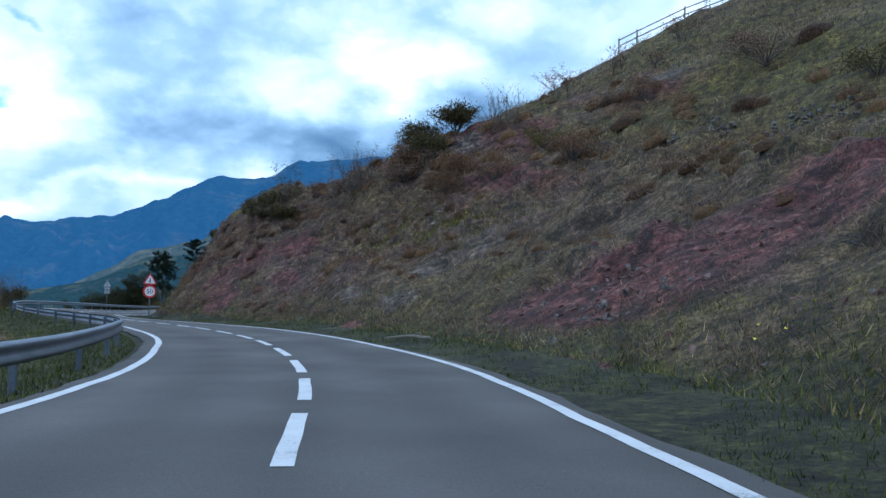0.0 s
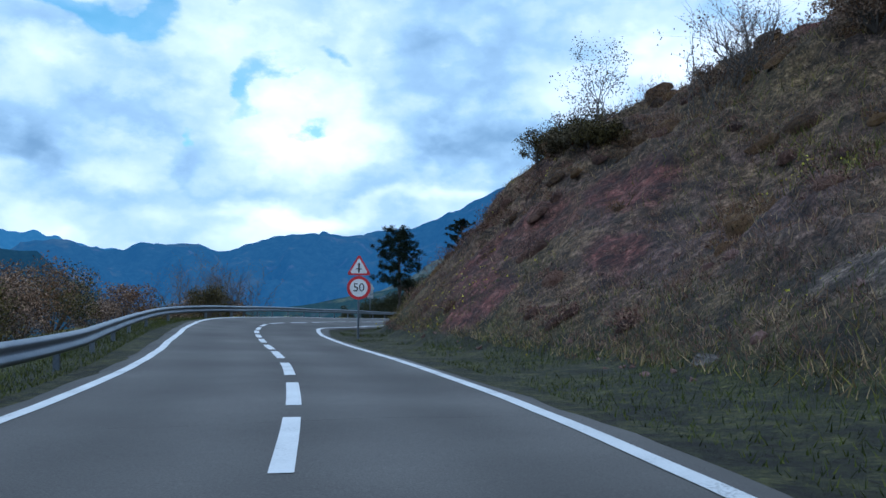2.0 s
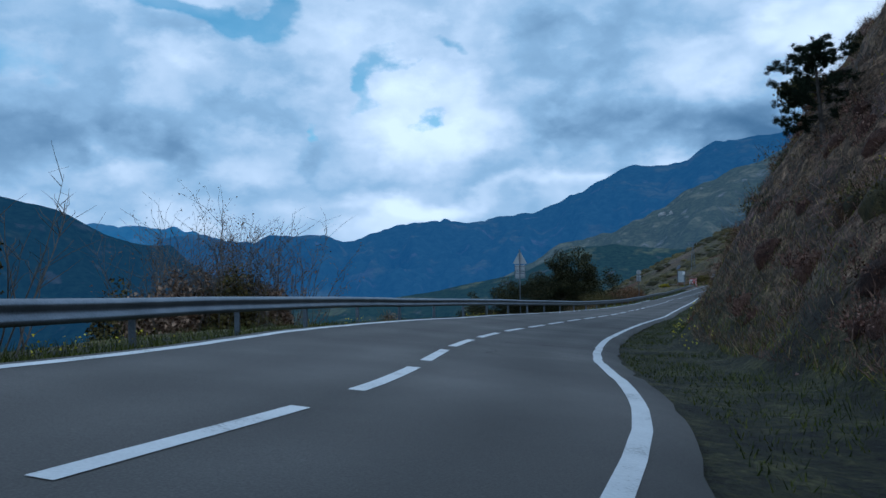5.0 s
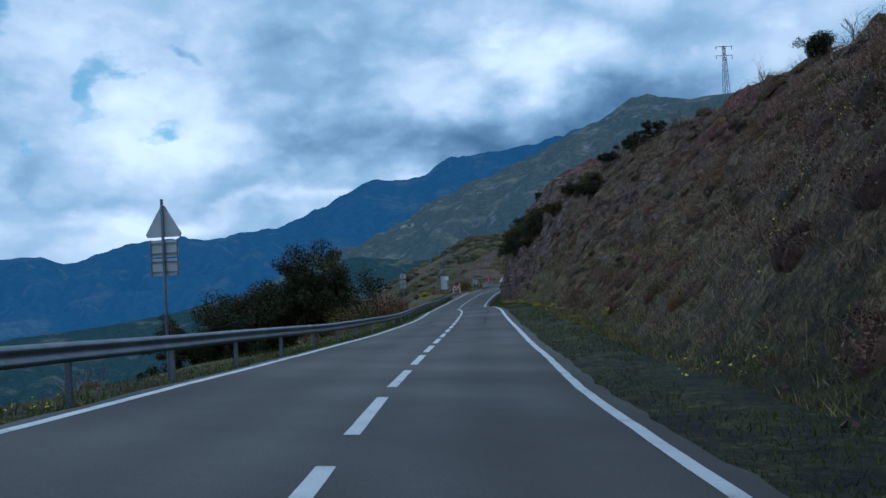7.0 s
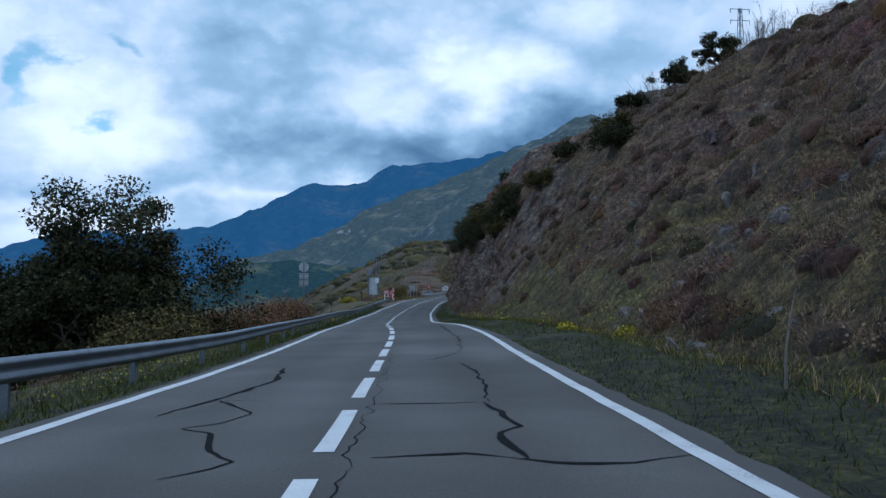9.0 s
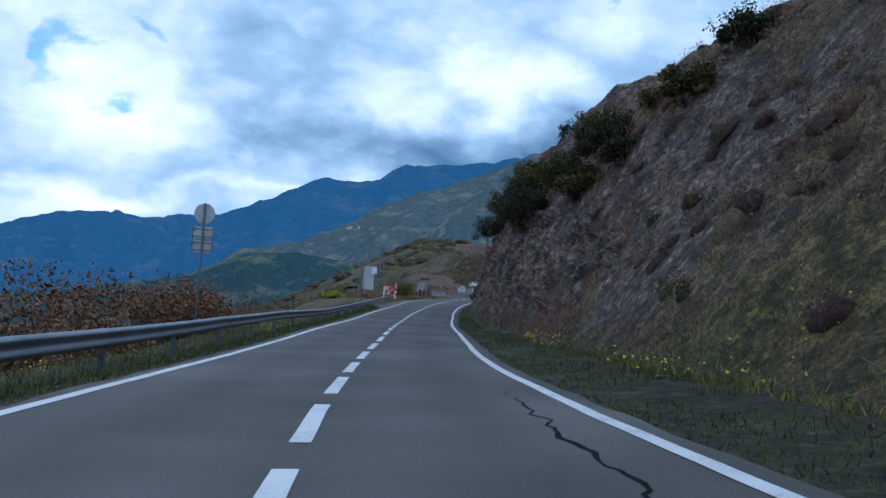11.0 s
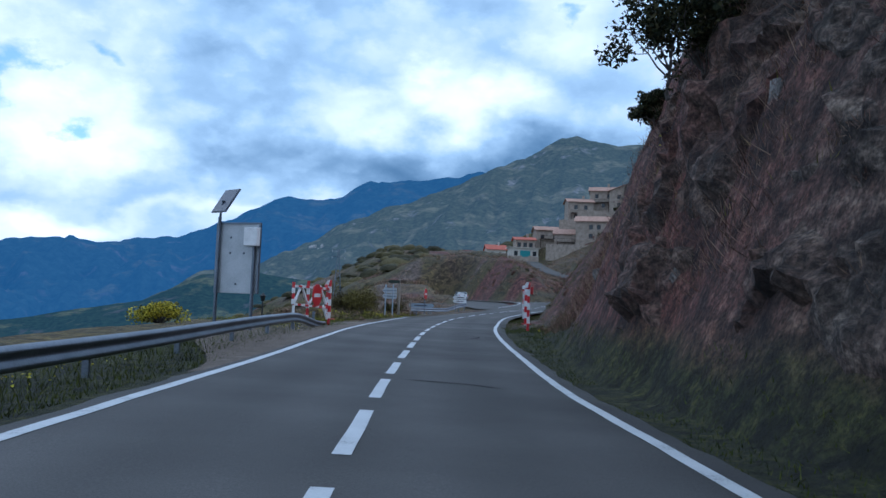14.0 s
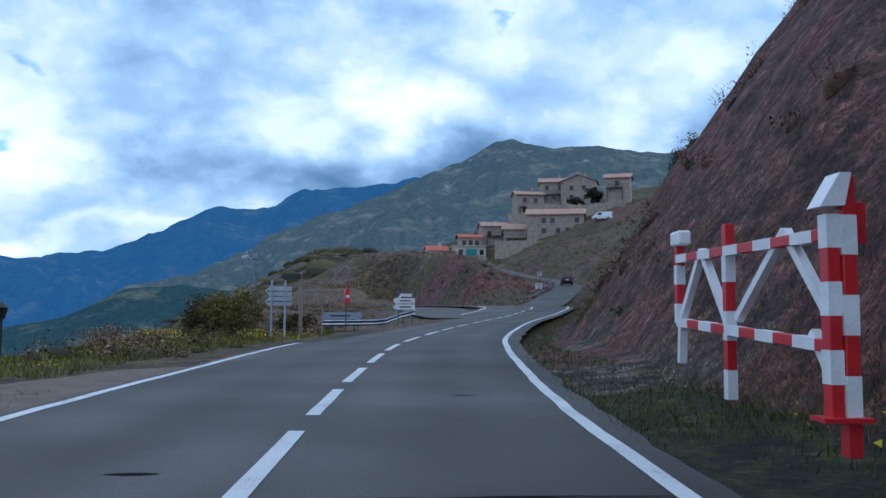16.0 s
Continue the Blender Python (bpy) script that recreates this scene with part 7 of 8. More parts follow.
crack([(241.2, 0.2), (241.05, 0.95), (241.0, 1.3), (240.6, 1.75)], 0.09, 11, 0.03)
crack([(246.2, 0.7), (246.5, 2.35)], 0.045, 12, 0.03)
crack([(248.9, 0.8), (248.3, 2.35)], 0.045, 13, 0.03)
crack([(259.85, 0.6), (259.95, 2.7)], 0.045, 14, 0.03)
crack([(256.4, 1.6), (256.75, 2.02), (257.1, 2.6)], 0.07, 15, 0.03)
crack([(256.7, 2.0), (255.9, 1.92), (255.35, 1.72), (254.85, 1.68)], 0.10, 16, 0.03)
crack([(254.2, 0.9), (254.45, 1.46), (254.85, 1.68), (255.05, 2.0), (255.35, 2.4)], 0.08, 17, 0.03)
for k, (a_, l_) in enumerate([(260.5, -0.82), (265.4, 1.66), (221.5, -1.3), (214, 1.1)]):
    crack([(a_, l_ - 0.17), (a_ + 0.02, l_ + 0.17)], 0.12, 20 + k, 0.02)
for k, a_ in enumerate((196.0, 207.5, 225.0, 133.0, 120.0, 142.5, 76.0, 61.0)):
    crack([(a_, -0.4 - (k % 3)), (a_ + 0.3, 0.9), (a_ + 0.2, 1.7 + 0.3 * (k % 2))], 0.012, 30 + k, 0.06)
for k, (p_, q_) in enumerate([((150, 0.2), (168, 0.18)), ((198, -1.6), (212, -1.4))]):
    crack([p_, q_], 0.012, 50 + k, 0.10)

# ---------------------------------------------------------------- rocks
ROCK = mottled("weathered limestone", [(0.34, (0.035, 0.029, 0.026)), (0.5, (0.125, 0.108, 0.096)), (0.66, (0.36, 0.33, 0.30))], 3.0, 22, 1.0, 0.95, dist=0.08)
REDROCK = mottled("reddish broken stone", [(0.3, (0.05, 0.024, 0.020)), (0.5, (0.14, 0.076, 0.064)), (0.72, (0.30, 0.20, 0.17))], 1.6, 14, 0.9, 0.95)


PURPLEROCK = mottled("purple-grey rock", [(0.32, (0.022, 0.016, 0.018)), (0.5, (0.085, 0.068, 0.070)), (0.68, (0.24, 0.205, 0.20))], 3.2, 20, 1.0, 0.95, dist=0.08)


def rock_mesh(name, size, seed, flat=0.6, crag=0.35):
    rnd = random.Random(seed)
    bm = bmesh.new()
    bmesh.ops.create_icosphere(bm, subdivisions=2, radius=0.5, matrix=Matrix.Rotation(rnd.uniform(0, 6), 4, 'Z'))
    planes = [(Vector((rnd.gauss(0, 1), rnd.gauss(0, 1), rnd.gauss(0, 0.8))).normalized(), rnd.uniform(0.16, 0.36)) for _ in range(11)]
    for v in bm.verts:
        for n, d in planes:
            over = v.co.dot(n) - d
            if over > 0:
                v.co -= n * over
        v.co *= 1 + rnd.uniform(-crag, crag) * 0.16
        v.co = Vector((v.co.x * size[0] * 1.3, v.co.y * size[1] * 1.3, v.co.z * size[2] * 1.3))
    me = bpy.data.meshes.new(name)
    bm.to_mesh(me)
    bm.free()
    return me


def rock(a_, lat_, size, seed, mat=None, label="grey rock jutting from the cut", sink=0.25, tilt=25, name="rock"):
    rnd = random.Random(seed)
    x, y = at(a_, lat_ + 0.3 * size[0])
    z = float(ground_z(*at(a_, lat_))[0])
    me = rock_mesh(name, size, seed)
    me.materials.append(mat or ROCK)
    ob = new(name, me)
    head = math.degrees(math.atan2(*RT[int(a_ * 2)][::-1])) - 90
    ob.matrix_basis = pose(x, y, z - size[2] * sink * 0.3, rnd.uniform(-12, 12), rnd.uniform(-tilt, 0) , head + rnd.uniform(-25, 25))
    return tagged(ob, label, "rock", "rocks on the slope")


rnd = random.Random(5)
for k in range(46):                                # ribs of the rock cut
    a_ = rnd.uniform(206, 256)
    rock(a_, rnd.uniform(4.6, 8.2), (rnd.uniform(0.4, 0.8), rnd.uniform(0.4, 1.1), rnd.uniform(0.5, 1.3)), 500 + k, label="grey limestone rib in the scrubby rock cut", sink=0.6)
for k in range(26):
    a_ = rnd.uniform(156, 192)
    rock(a_, rnd.uniform(7.2, 12.5), (rnd.uniform(0.4, 0.9), rnd.uniform(0.6, 1.4), rnd.uniform(0.4, 1.0)), 560 + k, label="grey rock outcrop among the scrub", sink=0.6)
for k in range(70):
    a_ = rnd.gauss(47, 4.0)
    rock(a_, rnd.uniform(5.6, 11), (rnd.uniform(0.10, 0.30), rnd.uniform(0.12, 0.42), rnd.uniform(0.12, 0.32)), 6000 + k, REDROCK if k % 3 else ROCK, "pale broken stone in the red bank")
for k in range(14):
    rock(rnd.uniform(60, 100), rnd.uniform(5.2, 9), (rnd.uniform(0.15, 0.35), rnd.uniform(0.2, 0.5), rnd.uniform(0.12, 0.3)), 620 + k, REDROCK, "reddish stone at the foot of the slope")
for k in range(34):                                # pale stones breaking out of the scar's lower end
    rock(rnd.gauss(44.9, 0.7), rnd.gauss(6.9, 0.7), (rnd.uniform(0.12, 0.34), rnd.uniform(0.14, 0.40), rnd.uniform(0.14, 0.36)), 6200 + k, ROCK, "pale jagged stone breaking out of the red bank", sink=0.5)
for k in range(40):                                # the outcrop above the straight
    f_ = rnd.random()
    rock(173.5 - 7.0 * f_ + rnd.gauss(0, 0.9), 9.4 + 1.8 * f_ + rnd.gauss(0, 0.9), (rnd.uniform(0.3, 0.6), rnd.uniform(0.35, 0.9), rnd.uniform(0.4, 0.9)), 6300 + k, PURPLEROCK, "jagged purple-grey rock of the outcrop", sink=0.5, tilt=35)
for k in range(9):
    rock(184.5 + rnd.gauss(0, 0.8), 14.2 + rnd.gauss(0, 0.5), (rnd.uniform(0.3, 0.6), rnd.uniform(0.4, 0.9), rnd.uniform(0.4, 0.8)), 6400 + k, PURPLEROCK, "dark jagged rock high in the slope", sink=0.5, tilt=35)
for k in range(16):
    rock(rnd.uniform(158, 176), rnd.uniform(5.4, 7.4), (rnd.uniform(0.25, 0.5), rnd.uniform(0.35, 0.9), rnd.uniform(0.3, 0.6)), 6430 + k, ROCK, "grey rock at the foot of the scrubby bank", sink=0.5, tilt=30)
rock(64.2, 5.3, (0.55, 0.8, 0.35), 650, label="pale rock at the foot of the slope")
rock(164.5, 7.0, (0.7, 1.3, 0.6), 651, label="pale rock in the hollow of the bank")
rock(172.8, 7.9, (0.5, 1.1, 0.45), 652, label="pale rock in the bank")
rock(226.5, 5.7, (0.5, 0.8, 1.7), 653, label="pale limestone slab in the rock cut", tilt=20)
rock(228.7, 5.8, (0.5, 0.7, 1.4), 654, label="bright limestone slab in the rock cut", tilt=20)
rock(221.0, 5.2, (0.4, 1.0, 0.6), 655, label="bright limestone slab in the rock cut", tilt=20)
rock(250.0, 2.98, (0.35, 0.6, 0.10), 656, label="flat concrete lump at the asphalt's edge", tilt=2)
# loose stones
a, lat, h, p = hill_points(2600, (30, SEAM), (4.6, 16), 1.6)
k = fbm(a / 5, lat / 3, 111, 3) > 0.05
p = p[k]
a, lat, h, q = hill_points(1700, (38, 56), (5.4, 12), 1.2)
p = np.concatenate([p, q[soil_masks(a, lat, h)[1] > 0.6]])
V = []
for q in p:
    s = 0.02 + 0.10 * rng.uniform(0, 1) ** 2.5
    w = unit(6) * s * rng.uniform(0.3, 0.8, (6, 1))
    turn = np.linalg.qr(rng.normal(size=(3, 3)))[0]
    turn[:, 0] *= np.linalg.det(turn)
    o = ((np.array([[1, 0, 0], [0, 0.7, 0], [-1, 0, 0], [0, -0.7, 0], [0, 0, 0.55], [0, 0, -0.55]]) * s + w) @ turn.T) * [1, 1, 0.8]
    for t_ in ((0, 1, 4), (1, 2, 4), (2, 3, 4), (3, 0, 4), (1, 0, 5), (2, 1, 5), (3, 2, 5), (0, 3, 5)):
        V.append(q + o[list(t_)])
tagged(tri_mesh("loose_stones", np.array(V), REDROCK), "small loose stones lying on the slope", "stones", kind="stuff")


# tumbled dry-stone terraces above the first bank
STONES = [rock_mesh("stone", (0.34, 0.26, 0.20), 700 + k) for k in range(5)]
for me in STONES:
    me.materials.append(ROCK)


def dry_wall(a0, a1, lat, high, label):
    x, y = at((a0 + a1) / 2, lat)
    w = thing("dry_stone_wall", (x, y, float(ground_z(x, y)[0])), 0, label, "stone wall", "terrace walls")
    rnd = random.Random(int(a0 * 10))
    n = max(3, int((a1 - a0) / 0.3))
    for row in range(int(high / 0.18) + 1):
        for k in range(n):
            if rnd.random() < 0.12 + 0.1 * row:
                continue
            xx, yy = at(a0 + (k + 0.5 * (row % 2) + rnd.uniform(-0.2, 0.2)) * 0.3, lat + rnd.uniform(-0.1, 0.1) + 0.06 * row)
            zz = float(ground_z(*at((a0 + a1) / 2, lat - 0.2))[0]) + row * 0.18 + rnd.uniform(-0.05, 0.05)
            zz = max(zz, float(ground_z(xx, yy)[0]) - 0.05) if row == 0 else zz
            o = new("stone", STONES[rnd.randrange(5)])
            o.parent = w
            o.matrix_basis = w.matrix_basis.inverted() @ pose(xx, yy, zz, rnd.uniform(-15, 15), rnd.uniform(-15, 15), rnd.uniform(0, 360))
    return w


dry_wall(50.6, 54.0, 20.8, 1.0, "tumbled dry-stone terrace wall in the grass")
dry_wall(55.4, 56.6, 21.2, 0.9, "short stub of dry-stone terrace wall")
dry_wall(57.4, 59.2, 20.6, 0.6, "fallen dry-stone terrace wall")

# pale log on the verge
p, q = at(51.6, 3.75), at(50.0, 4.55)
lg = thing("log", (*p, float(ground_z(*p)[0]) + 0.05), 0, "bleached broken log lying on the verge", "log")
bm = bmesh.new()
d = Vector((q[0] - p[0], q[1] - p[1], float(ground_z(*q)[0]) - float(ground_z(*p)[0])))
tube(bm, [Vector((0, 0, 0)), d * 0.3 + Vector((0, 0, 0.03)), d * 0.62 + Vector((0.05, 0.03, 0.05)), d * 0.8, d], [0.02, 0.035, 0.045, 0.06, 0.035], 8)
part("stem", bm, mottled("bleached wood", [(0.3, (0.13, 0.11, 0.085)), (0.7, (0.28, 0.245, 0.20))], 4, 40, 0.4, 0.9), lg)
bm = bmesh.new()
tube(bm, [d * 0.8, d * 0.9 + Vector((-0.15, 0.1, 0.1)), d * 0.95 + Vector((-0.3, 0.2, 0.12))], [0.05, 0.03, 0.012], 6)
part("stub", bm, lg.children[0].data.materials[0], lg)

# wooden fence with an aerial on the crest above the start
fence = thing("wooden_fence", (0, 0, 0), 0, "weathered wooden rail fence on the hill crest", "fence")
line = [at(a_, l_) for a_, l_ in ((71.8, 35), (71, 36), (69, 38), (67, 40), (65, 42), (63, 44))]
tops = []
for x, y in line:
    z = float(ground_z(x, y)[0])
    part("post", rod(bmesh.new(), 0.06, (x, y, z - 0.3), (x, y, z + 1.15), 8), WOODPOST, fence)
    tops.append(Vector((x, y, z)))
for p, q in zip(tops, tops[1:]):
    for h_ in (0.55, 1.02):
        part("rail", rod(bmesh.new(), 0.045, p + Vector((0, 0, h_)), q + Vector((0, 0, h_)), 7), WOODPOST, fence)
x, y = at(68.5, 39.5)
z = float(ground_z(x, y)[0])
mast = thing("aerial_mast", (x, y, z - 0.2), 0, "small lattice aerial mast with a white dish", "mast")
for k in range(3):
    an = k * 2.094
    part("leg", rod(bmesh.new(), 0.022, (0.22 * math.cos(an), 0.22 * math.sin(an), 0), (0.22 * math.cos(an), 0.22 * math.sin(an), 3.4), 6), STEEL, mast)
for k in range(12):
    an, bn = (k % 3) * 2.094, ((k + 1) % 3) * 2.094
    part("lacing", rod(bmesh.new(), 0.014, (0.22 * math.cos(an), 0.22 * math.sin(an), 0.28 * k), (0.22 * math.cos(bn), 0.22 * math.sin(bn), 0.28 * k + 0.28), 5), STEEL, mast)
bm = bmesh.new()
bmesh.ops.create_uvsphere(bm, u_segments=20, v_segments=10, radius=0.34, matrix=pose(-0.45, -0.15, 1.5, 70, 0, -20) @ Matrix.Diagonal((1, 1, 0.35, 1)))
part("dish", bm, WHITE, mast, "white round dish")
part("arm", rod(bmesh.new(), 0.025, (-0.1, 0, 1.5), (-0.45, -0.1, 1.5), 6), STEEL, mast)


# lattice pylon behind the straight's crest
def pylon(x, y, zb, high, label, arms=2, w0=0.9):
    t = thing("pylon", (x, y, zb), 20, label, "pylon")
    for sx in (-1, 1):
        for sy in (-1, 1):
            part("leg", rod(bmesh.new(), 0.05, (sx * w0 / 2, sy * w0 / 2, 0), (sx * 0.15, sy * 0.15, high), 5), STEEL, t)
    n = int(high / 0.9)
    for k in range(n):
        f, g_ = k / n, (k + 1) / n
        w1, w2 = w0 / 2 * (1 - f) + 0.15 * f, w0 / 2 * (1 - g_) + 0.15 * g_
        s = 1 if k % 2 else -1
        for c in ((s * w1, -w1, -s * w2, -w2), (s * w1, w1, -s * w2, w2), (-w1, s * w1, -w2, -s * w2), (w1, s * w1, w2, -s * w2)):
            part("lacing", rod(bmesh.new(), 0.028, (c[0], c[1], high * f), (c[2], c[3], high * g_), 4), STEEL, t)
    for k in range(arms):
        z = high - 0.2 - k * 1.5
        part("cross_arm", rod(bmesh.new(), 0.05, (-1.5, 0, z), (1.5, 0, z + 0.1), 5), STEEL, t)
        for s in (-1, 1):
            part("insulator", rod(bmesh.new(), 0.06, (s * 1.4, 0, z - 0.5), (s * 1.4, 0, z), 6), GREYBACK, t)
    return t


pylon(-10.0, 222.0, float(ground_z(-10.0, 222.0)[0]) - 0.3, 33.0 - float(ground_z(-10.0, 222.0)[0]), "grey lattice power pylon on the crest", 2, 1.3)
pylon(-86.9, 367.0, float(ground_z(-86.9, 367.0)[0]) - 0.3, 10.5, "grey lattice power pylon below the village", 2, 1.6)

# thin sticks on the verge
STICK = mottled("dry stick", [(0.3, (0.10, 0.085, 0.065)), (0.7, (0.25, 0.22, 0.18))], 4, 40, 0.3, 0.9)
for k, (x, y, h_) in enumerate([(-30.9, 111.7, 1.1), (-34.5, 123.3, 1.2), (*at(95, 6.4), 1.0), (*at(58, 6.8), 1.2), (*at(48, 8.0), 1.0), (*at(176, 8.5), 1.2), (*at(235, 4.6), 0.9)]):
    t = thing("dead_stalk", (x, y, float(ground_z(x, y)[0]) - 0.05), 40 * k, "bleached dead stalk standing on the verge", "stalk", "dead stalks")
    part("stem", tube(bmesh.new(), [(0, 0, 0), (0.05, 0.02, h_ * 0.4), (0.15, 0.02, h_ * 0.75), (0.30, 0.04, h_)], [0.022, 0.018, 0.012, 0.005], 5), STICK, t)

# ---------------------------------------------------------------- signs of the junction
BLUEGREY = flatcol("weathered blue-grey sheet", (0.30, 0.36, 0.42), 0.45)
SIGNBLACK = flatcol("sign lettering", (0.03, 0.03, 0.035), 0.5)


def arrow_panel(name, w, h, c, parent, mat, left=True, label="", bars=1, y=0.0):
    """A board with one pointed end, its unreadable writing as bars."""
    x, z = c
    s = -1 if left else 1
    pts = [(x - s * w / 2, z - h / 2), (x + s * (w / 2 - h * 0.45), z - h / 2), (x + s * w / 2, z), (x + s * (w / 2 - h * 0.45), z + h / 2), (x - s * w / 2, z + h / 2)]
    o = part(name, plate(pts, y - 0.025, y), mat, parent, label)
    for k in range(bars):
        part("writing_bar", box(bmesh.new(), (w * 0.5, 0.004, h * 0.22), (x - s * w * 0.05, y - 0.028, z + (k - (bars - 1) / 2) * h * 0.4)), SIGNBLACK, o)
    return o


def base(x, y, dz=-0.15):
    return (x, y, float(ground_z(x, y)[0]) + dz)


t = thing("direction_sign", base(-58.0, 250.4), 6, "blue-grey backs of arrow boards on two tall grey legs", "road sign")
for x_ in (-0.27, 0.27):
    part("leg", rod(bmesh.new(), 0.045, (x_, -0.05, 0), (x_, -0.05, 2.55), 12), BLUEGREY, t)
arrow_panel("board", 1.08, 0.40, (0, 2.10), t, GREYBACK, True, bars=0)
arrow_panel("board", 1.08, 0.36, (0, 1.68), t, GREYBACK, True, bars=0)
for z_ in (1.68, 2.10):
    part("stiffener", box(bmesh.new(), (0.98, 0.03, 0.05), (0.03, -0.035, z_)), STEEL, t)

t = thing("wooden_signpost", base(-57.8, 254.4), 8, "wooden post with a dark name board on top", "signpost")
part("post", rod(bmesh.new(), 0.10, (0, 0, 0), (0, 0, 3.1), 10, 0.085), WOODPOST, t)
arrow_panel("board", 0.9, 0.24, (-0.45, 2.86), t, flatcol("dark green board", (0.02, 0.035, 0.025), 0.6), True, "dark green board", 0, -0.10)
arrow_panel("board", 0.5, 0.2, (0.30, 2.90), t, DARKWOOD, False, "brown wooden board", 0, -0.10)
t = thing("post", base(-57.0, 255.6), 0, "slim weathered wooden post in the bush", "post")
part("stem", rod(bmesh.new(), 0.05, (0, 0, 0), (0, 0, 1.5), 8), WOODPOST, t)

t = thing("direction_sign", base(-56.4, 258.6), 4, "long blue-grey arrow board on two low legs", "road sign")
for x_ in (-0.6, 0.6):
    part("leg", rod(bmesh.new(), 0.04, (x_, 0.05, 0), (x_, 0.05, 1.1), 10), STEEL, t)
arrow_panel("board", 2.1, 0.34, (0, 1.05), t, BLUEGREY, False, bars=1)

t = thing("stop_sign", base(-55.9, 256.4), 80, "red and white round sign turned away on a steel pole", "road sign")
part("pole", rod(bmesh.new(), 0.04, (0, 0.05, 0), (0, 0.05, 2.2), 12), STEEL, t)
pl_ = part("plate", plate(round_pts(0.45, c=(0, 2.0)), -0.02, 0.0), RED, t)
part("rim", plate(round_pts(0.45, c=(0, 2.0)), 0.0, 0.006), WHITE, pl_)
part("bar", box(bmesh.new(), (0.6, 0.006, 0.14), (0, -0.024, 2.0)), WHITE, pl_)

t = thing("direction_sign", base(-53.3, 259.6), 4, "stack of three white arrow boards on steel legs", "road sign")
for x_ in (-0.3, 0.42):
    part("leg", rod(bmesh.new(), 0.035, (x_, 0.04, 0), (x_, 0.04, 1.85), 10), STEEL, t)
arrow_panel("board", 1.15, 0.28, (0, 1.32), t, WHITE, True, bars=1)
arrow_panel("board", 1.15, 0.28, (0, 1.00), t, WHITE, True, bars=1)
part("board", box(bmesh.new(), (0.62, 0.02, 0.16), (0.1, 0, 1.62)), WHITE, t)

x, y = -38.7, 322.7
t = thing("road_sign", base(x, y), -6, "grey back of a round sign on a pole", "road sign")
part("pole", rod(bmesh.new(), 0.04, (0, -0.04, 0), (0, -0.04, 2.9), 10), STEEL, t)
part("plate", plate(round_pts(0.36, c=(0, 2.55)), 0, 0.02), GREYBACK, t)
t = thing("notice_board", base(-39.2, 319.5), -4, "white notice board with dark writing on a short leg", "notice board")
part("leg", rod(bmesh.new(), 0.04, (0, 0.03, 0), (0, 0.03, 1.2), 10), STEEL, t)
bd = part("board", box(bmesh.new(), (0.85, 0.02, 0.7), (0, 0, 0.95)), WHITE, t)
for k in range(3):
    part("writing_bar", box(bmesh.new(), (0.6 - 0.1 * k, 0.004, 0.09), (0, -0.013, 1.15 - 0.2 * k)), SIGNBLACK, bd)

# short barrier at the fork
sr = thing("guardrail", (0, 0, 0), 0, "short galvanised barrier at the fork", "guardrail")
p0, p1 = Vector((-57.2, 256.6, 0)), Vector((-52.8, 261.2, 0))
nrm = Vector((p1.y - p0.y, p0.x - p1.x, 0)).normalized()
V, Fc = [], []
for i in range(7):
    c = p0.lerp(p1, i / 6)
    z = max(float(ground_z(c.x, c.y)[0]), -6.3)
    for u, h in PROFILE:
        V.append(c + nrm * u + Vector((0, 0, z + 0.52 + h)))
kk = len(PROFILE)
for i in range(6):
    for j in range(kk - 1):
        o = i * kk + j
        Fc.append((o, o + 1, o + kk + 1, o + kk))
mesh_ob("beam", V, Fc, STEEL, sr, True)
for i in range(4):
    c = p0.lerp(p1, (i + 0.5) / 4) - nrm * 0.06
    z = float(ground_z(c.x, c.y)[0])
    part("post", box(bmesh.new(), (0.08, 0.08, 0.9), (c.x, c.y, z + 0.25)), STEEL, sr)

# lantern on the valley side
t = thing("street_lantern", base(-65.3, 243.0), 0, "black street lantern on a slim post", "street lamp")
part("post", rod(bmesh.new(), 0.045, (0, 0, 0), (0, 0, 2.4), 10), BLACK, t)
bm = bmesh.new()
bmesh.ops.create_cone(bm, cap_ends=True, segments=6, radius1=0.10, radius2=0.19, depth=0.36, matrix=pose(0, 0, 2.58))
part("lantern", bm, GLASSY, t)
bm = bmesh.new()
bmesh.ops.create_cone(bm, cap_ends=True, segments=6, radius1=0.23, radius2=0.03, depth=0.18, matrix=pose(0, 0, 2.85))
part("hood", bm, BLACK, t)
# small dark arrow marker behind the barrier
t = thing("marker", (*at(226, -6.6), float(ground_z(*at(226, -6.6))[0]) - 0.1), 10, "dark slanted pennant marker on a stake", "marker")
part("stake", rod(bmesh.new(), 0.025, (0, 0, 0), (-0.06, 0, 1.15), 8), BLACK, t)
part("pennant", plate([(-0.20, 1.35), (0.10, 1.22), (-0.16, 1.05)], -0.01, 0.01), BLACK, t)

# bushes round the junction signs
bush(-60.6, 253.2, 1.6, 2.7, "olive green bush beside the signs", OCHRE, 140, 9000, 0.07)
bush(-62.0, 254.6, 1.4, 2.3, "olive green bush beside the signs", OCHRE_DARK, 144, 9000, 0.07)
bush(-66.0, 254.4, 1.8, 2.2, "brown bush behind the signs", SCRUB, 141, 9000, 0.06)
bush(-58.6, 257.2, 1.0, 1.3, "dark bush beside the wooden post", GREENSCRUB, 142, 3200, 0.09)
bush(-68.5, 252.0, 1.7, 1.6, "brown bush behind the signs", RUST, 143, 4000, 0.12)
p = np.c_[rng.uniform(-64, -56.5, 2600), rng.uniform(247, 252, 2600)]
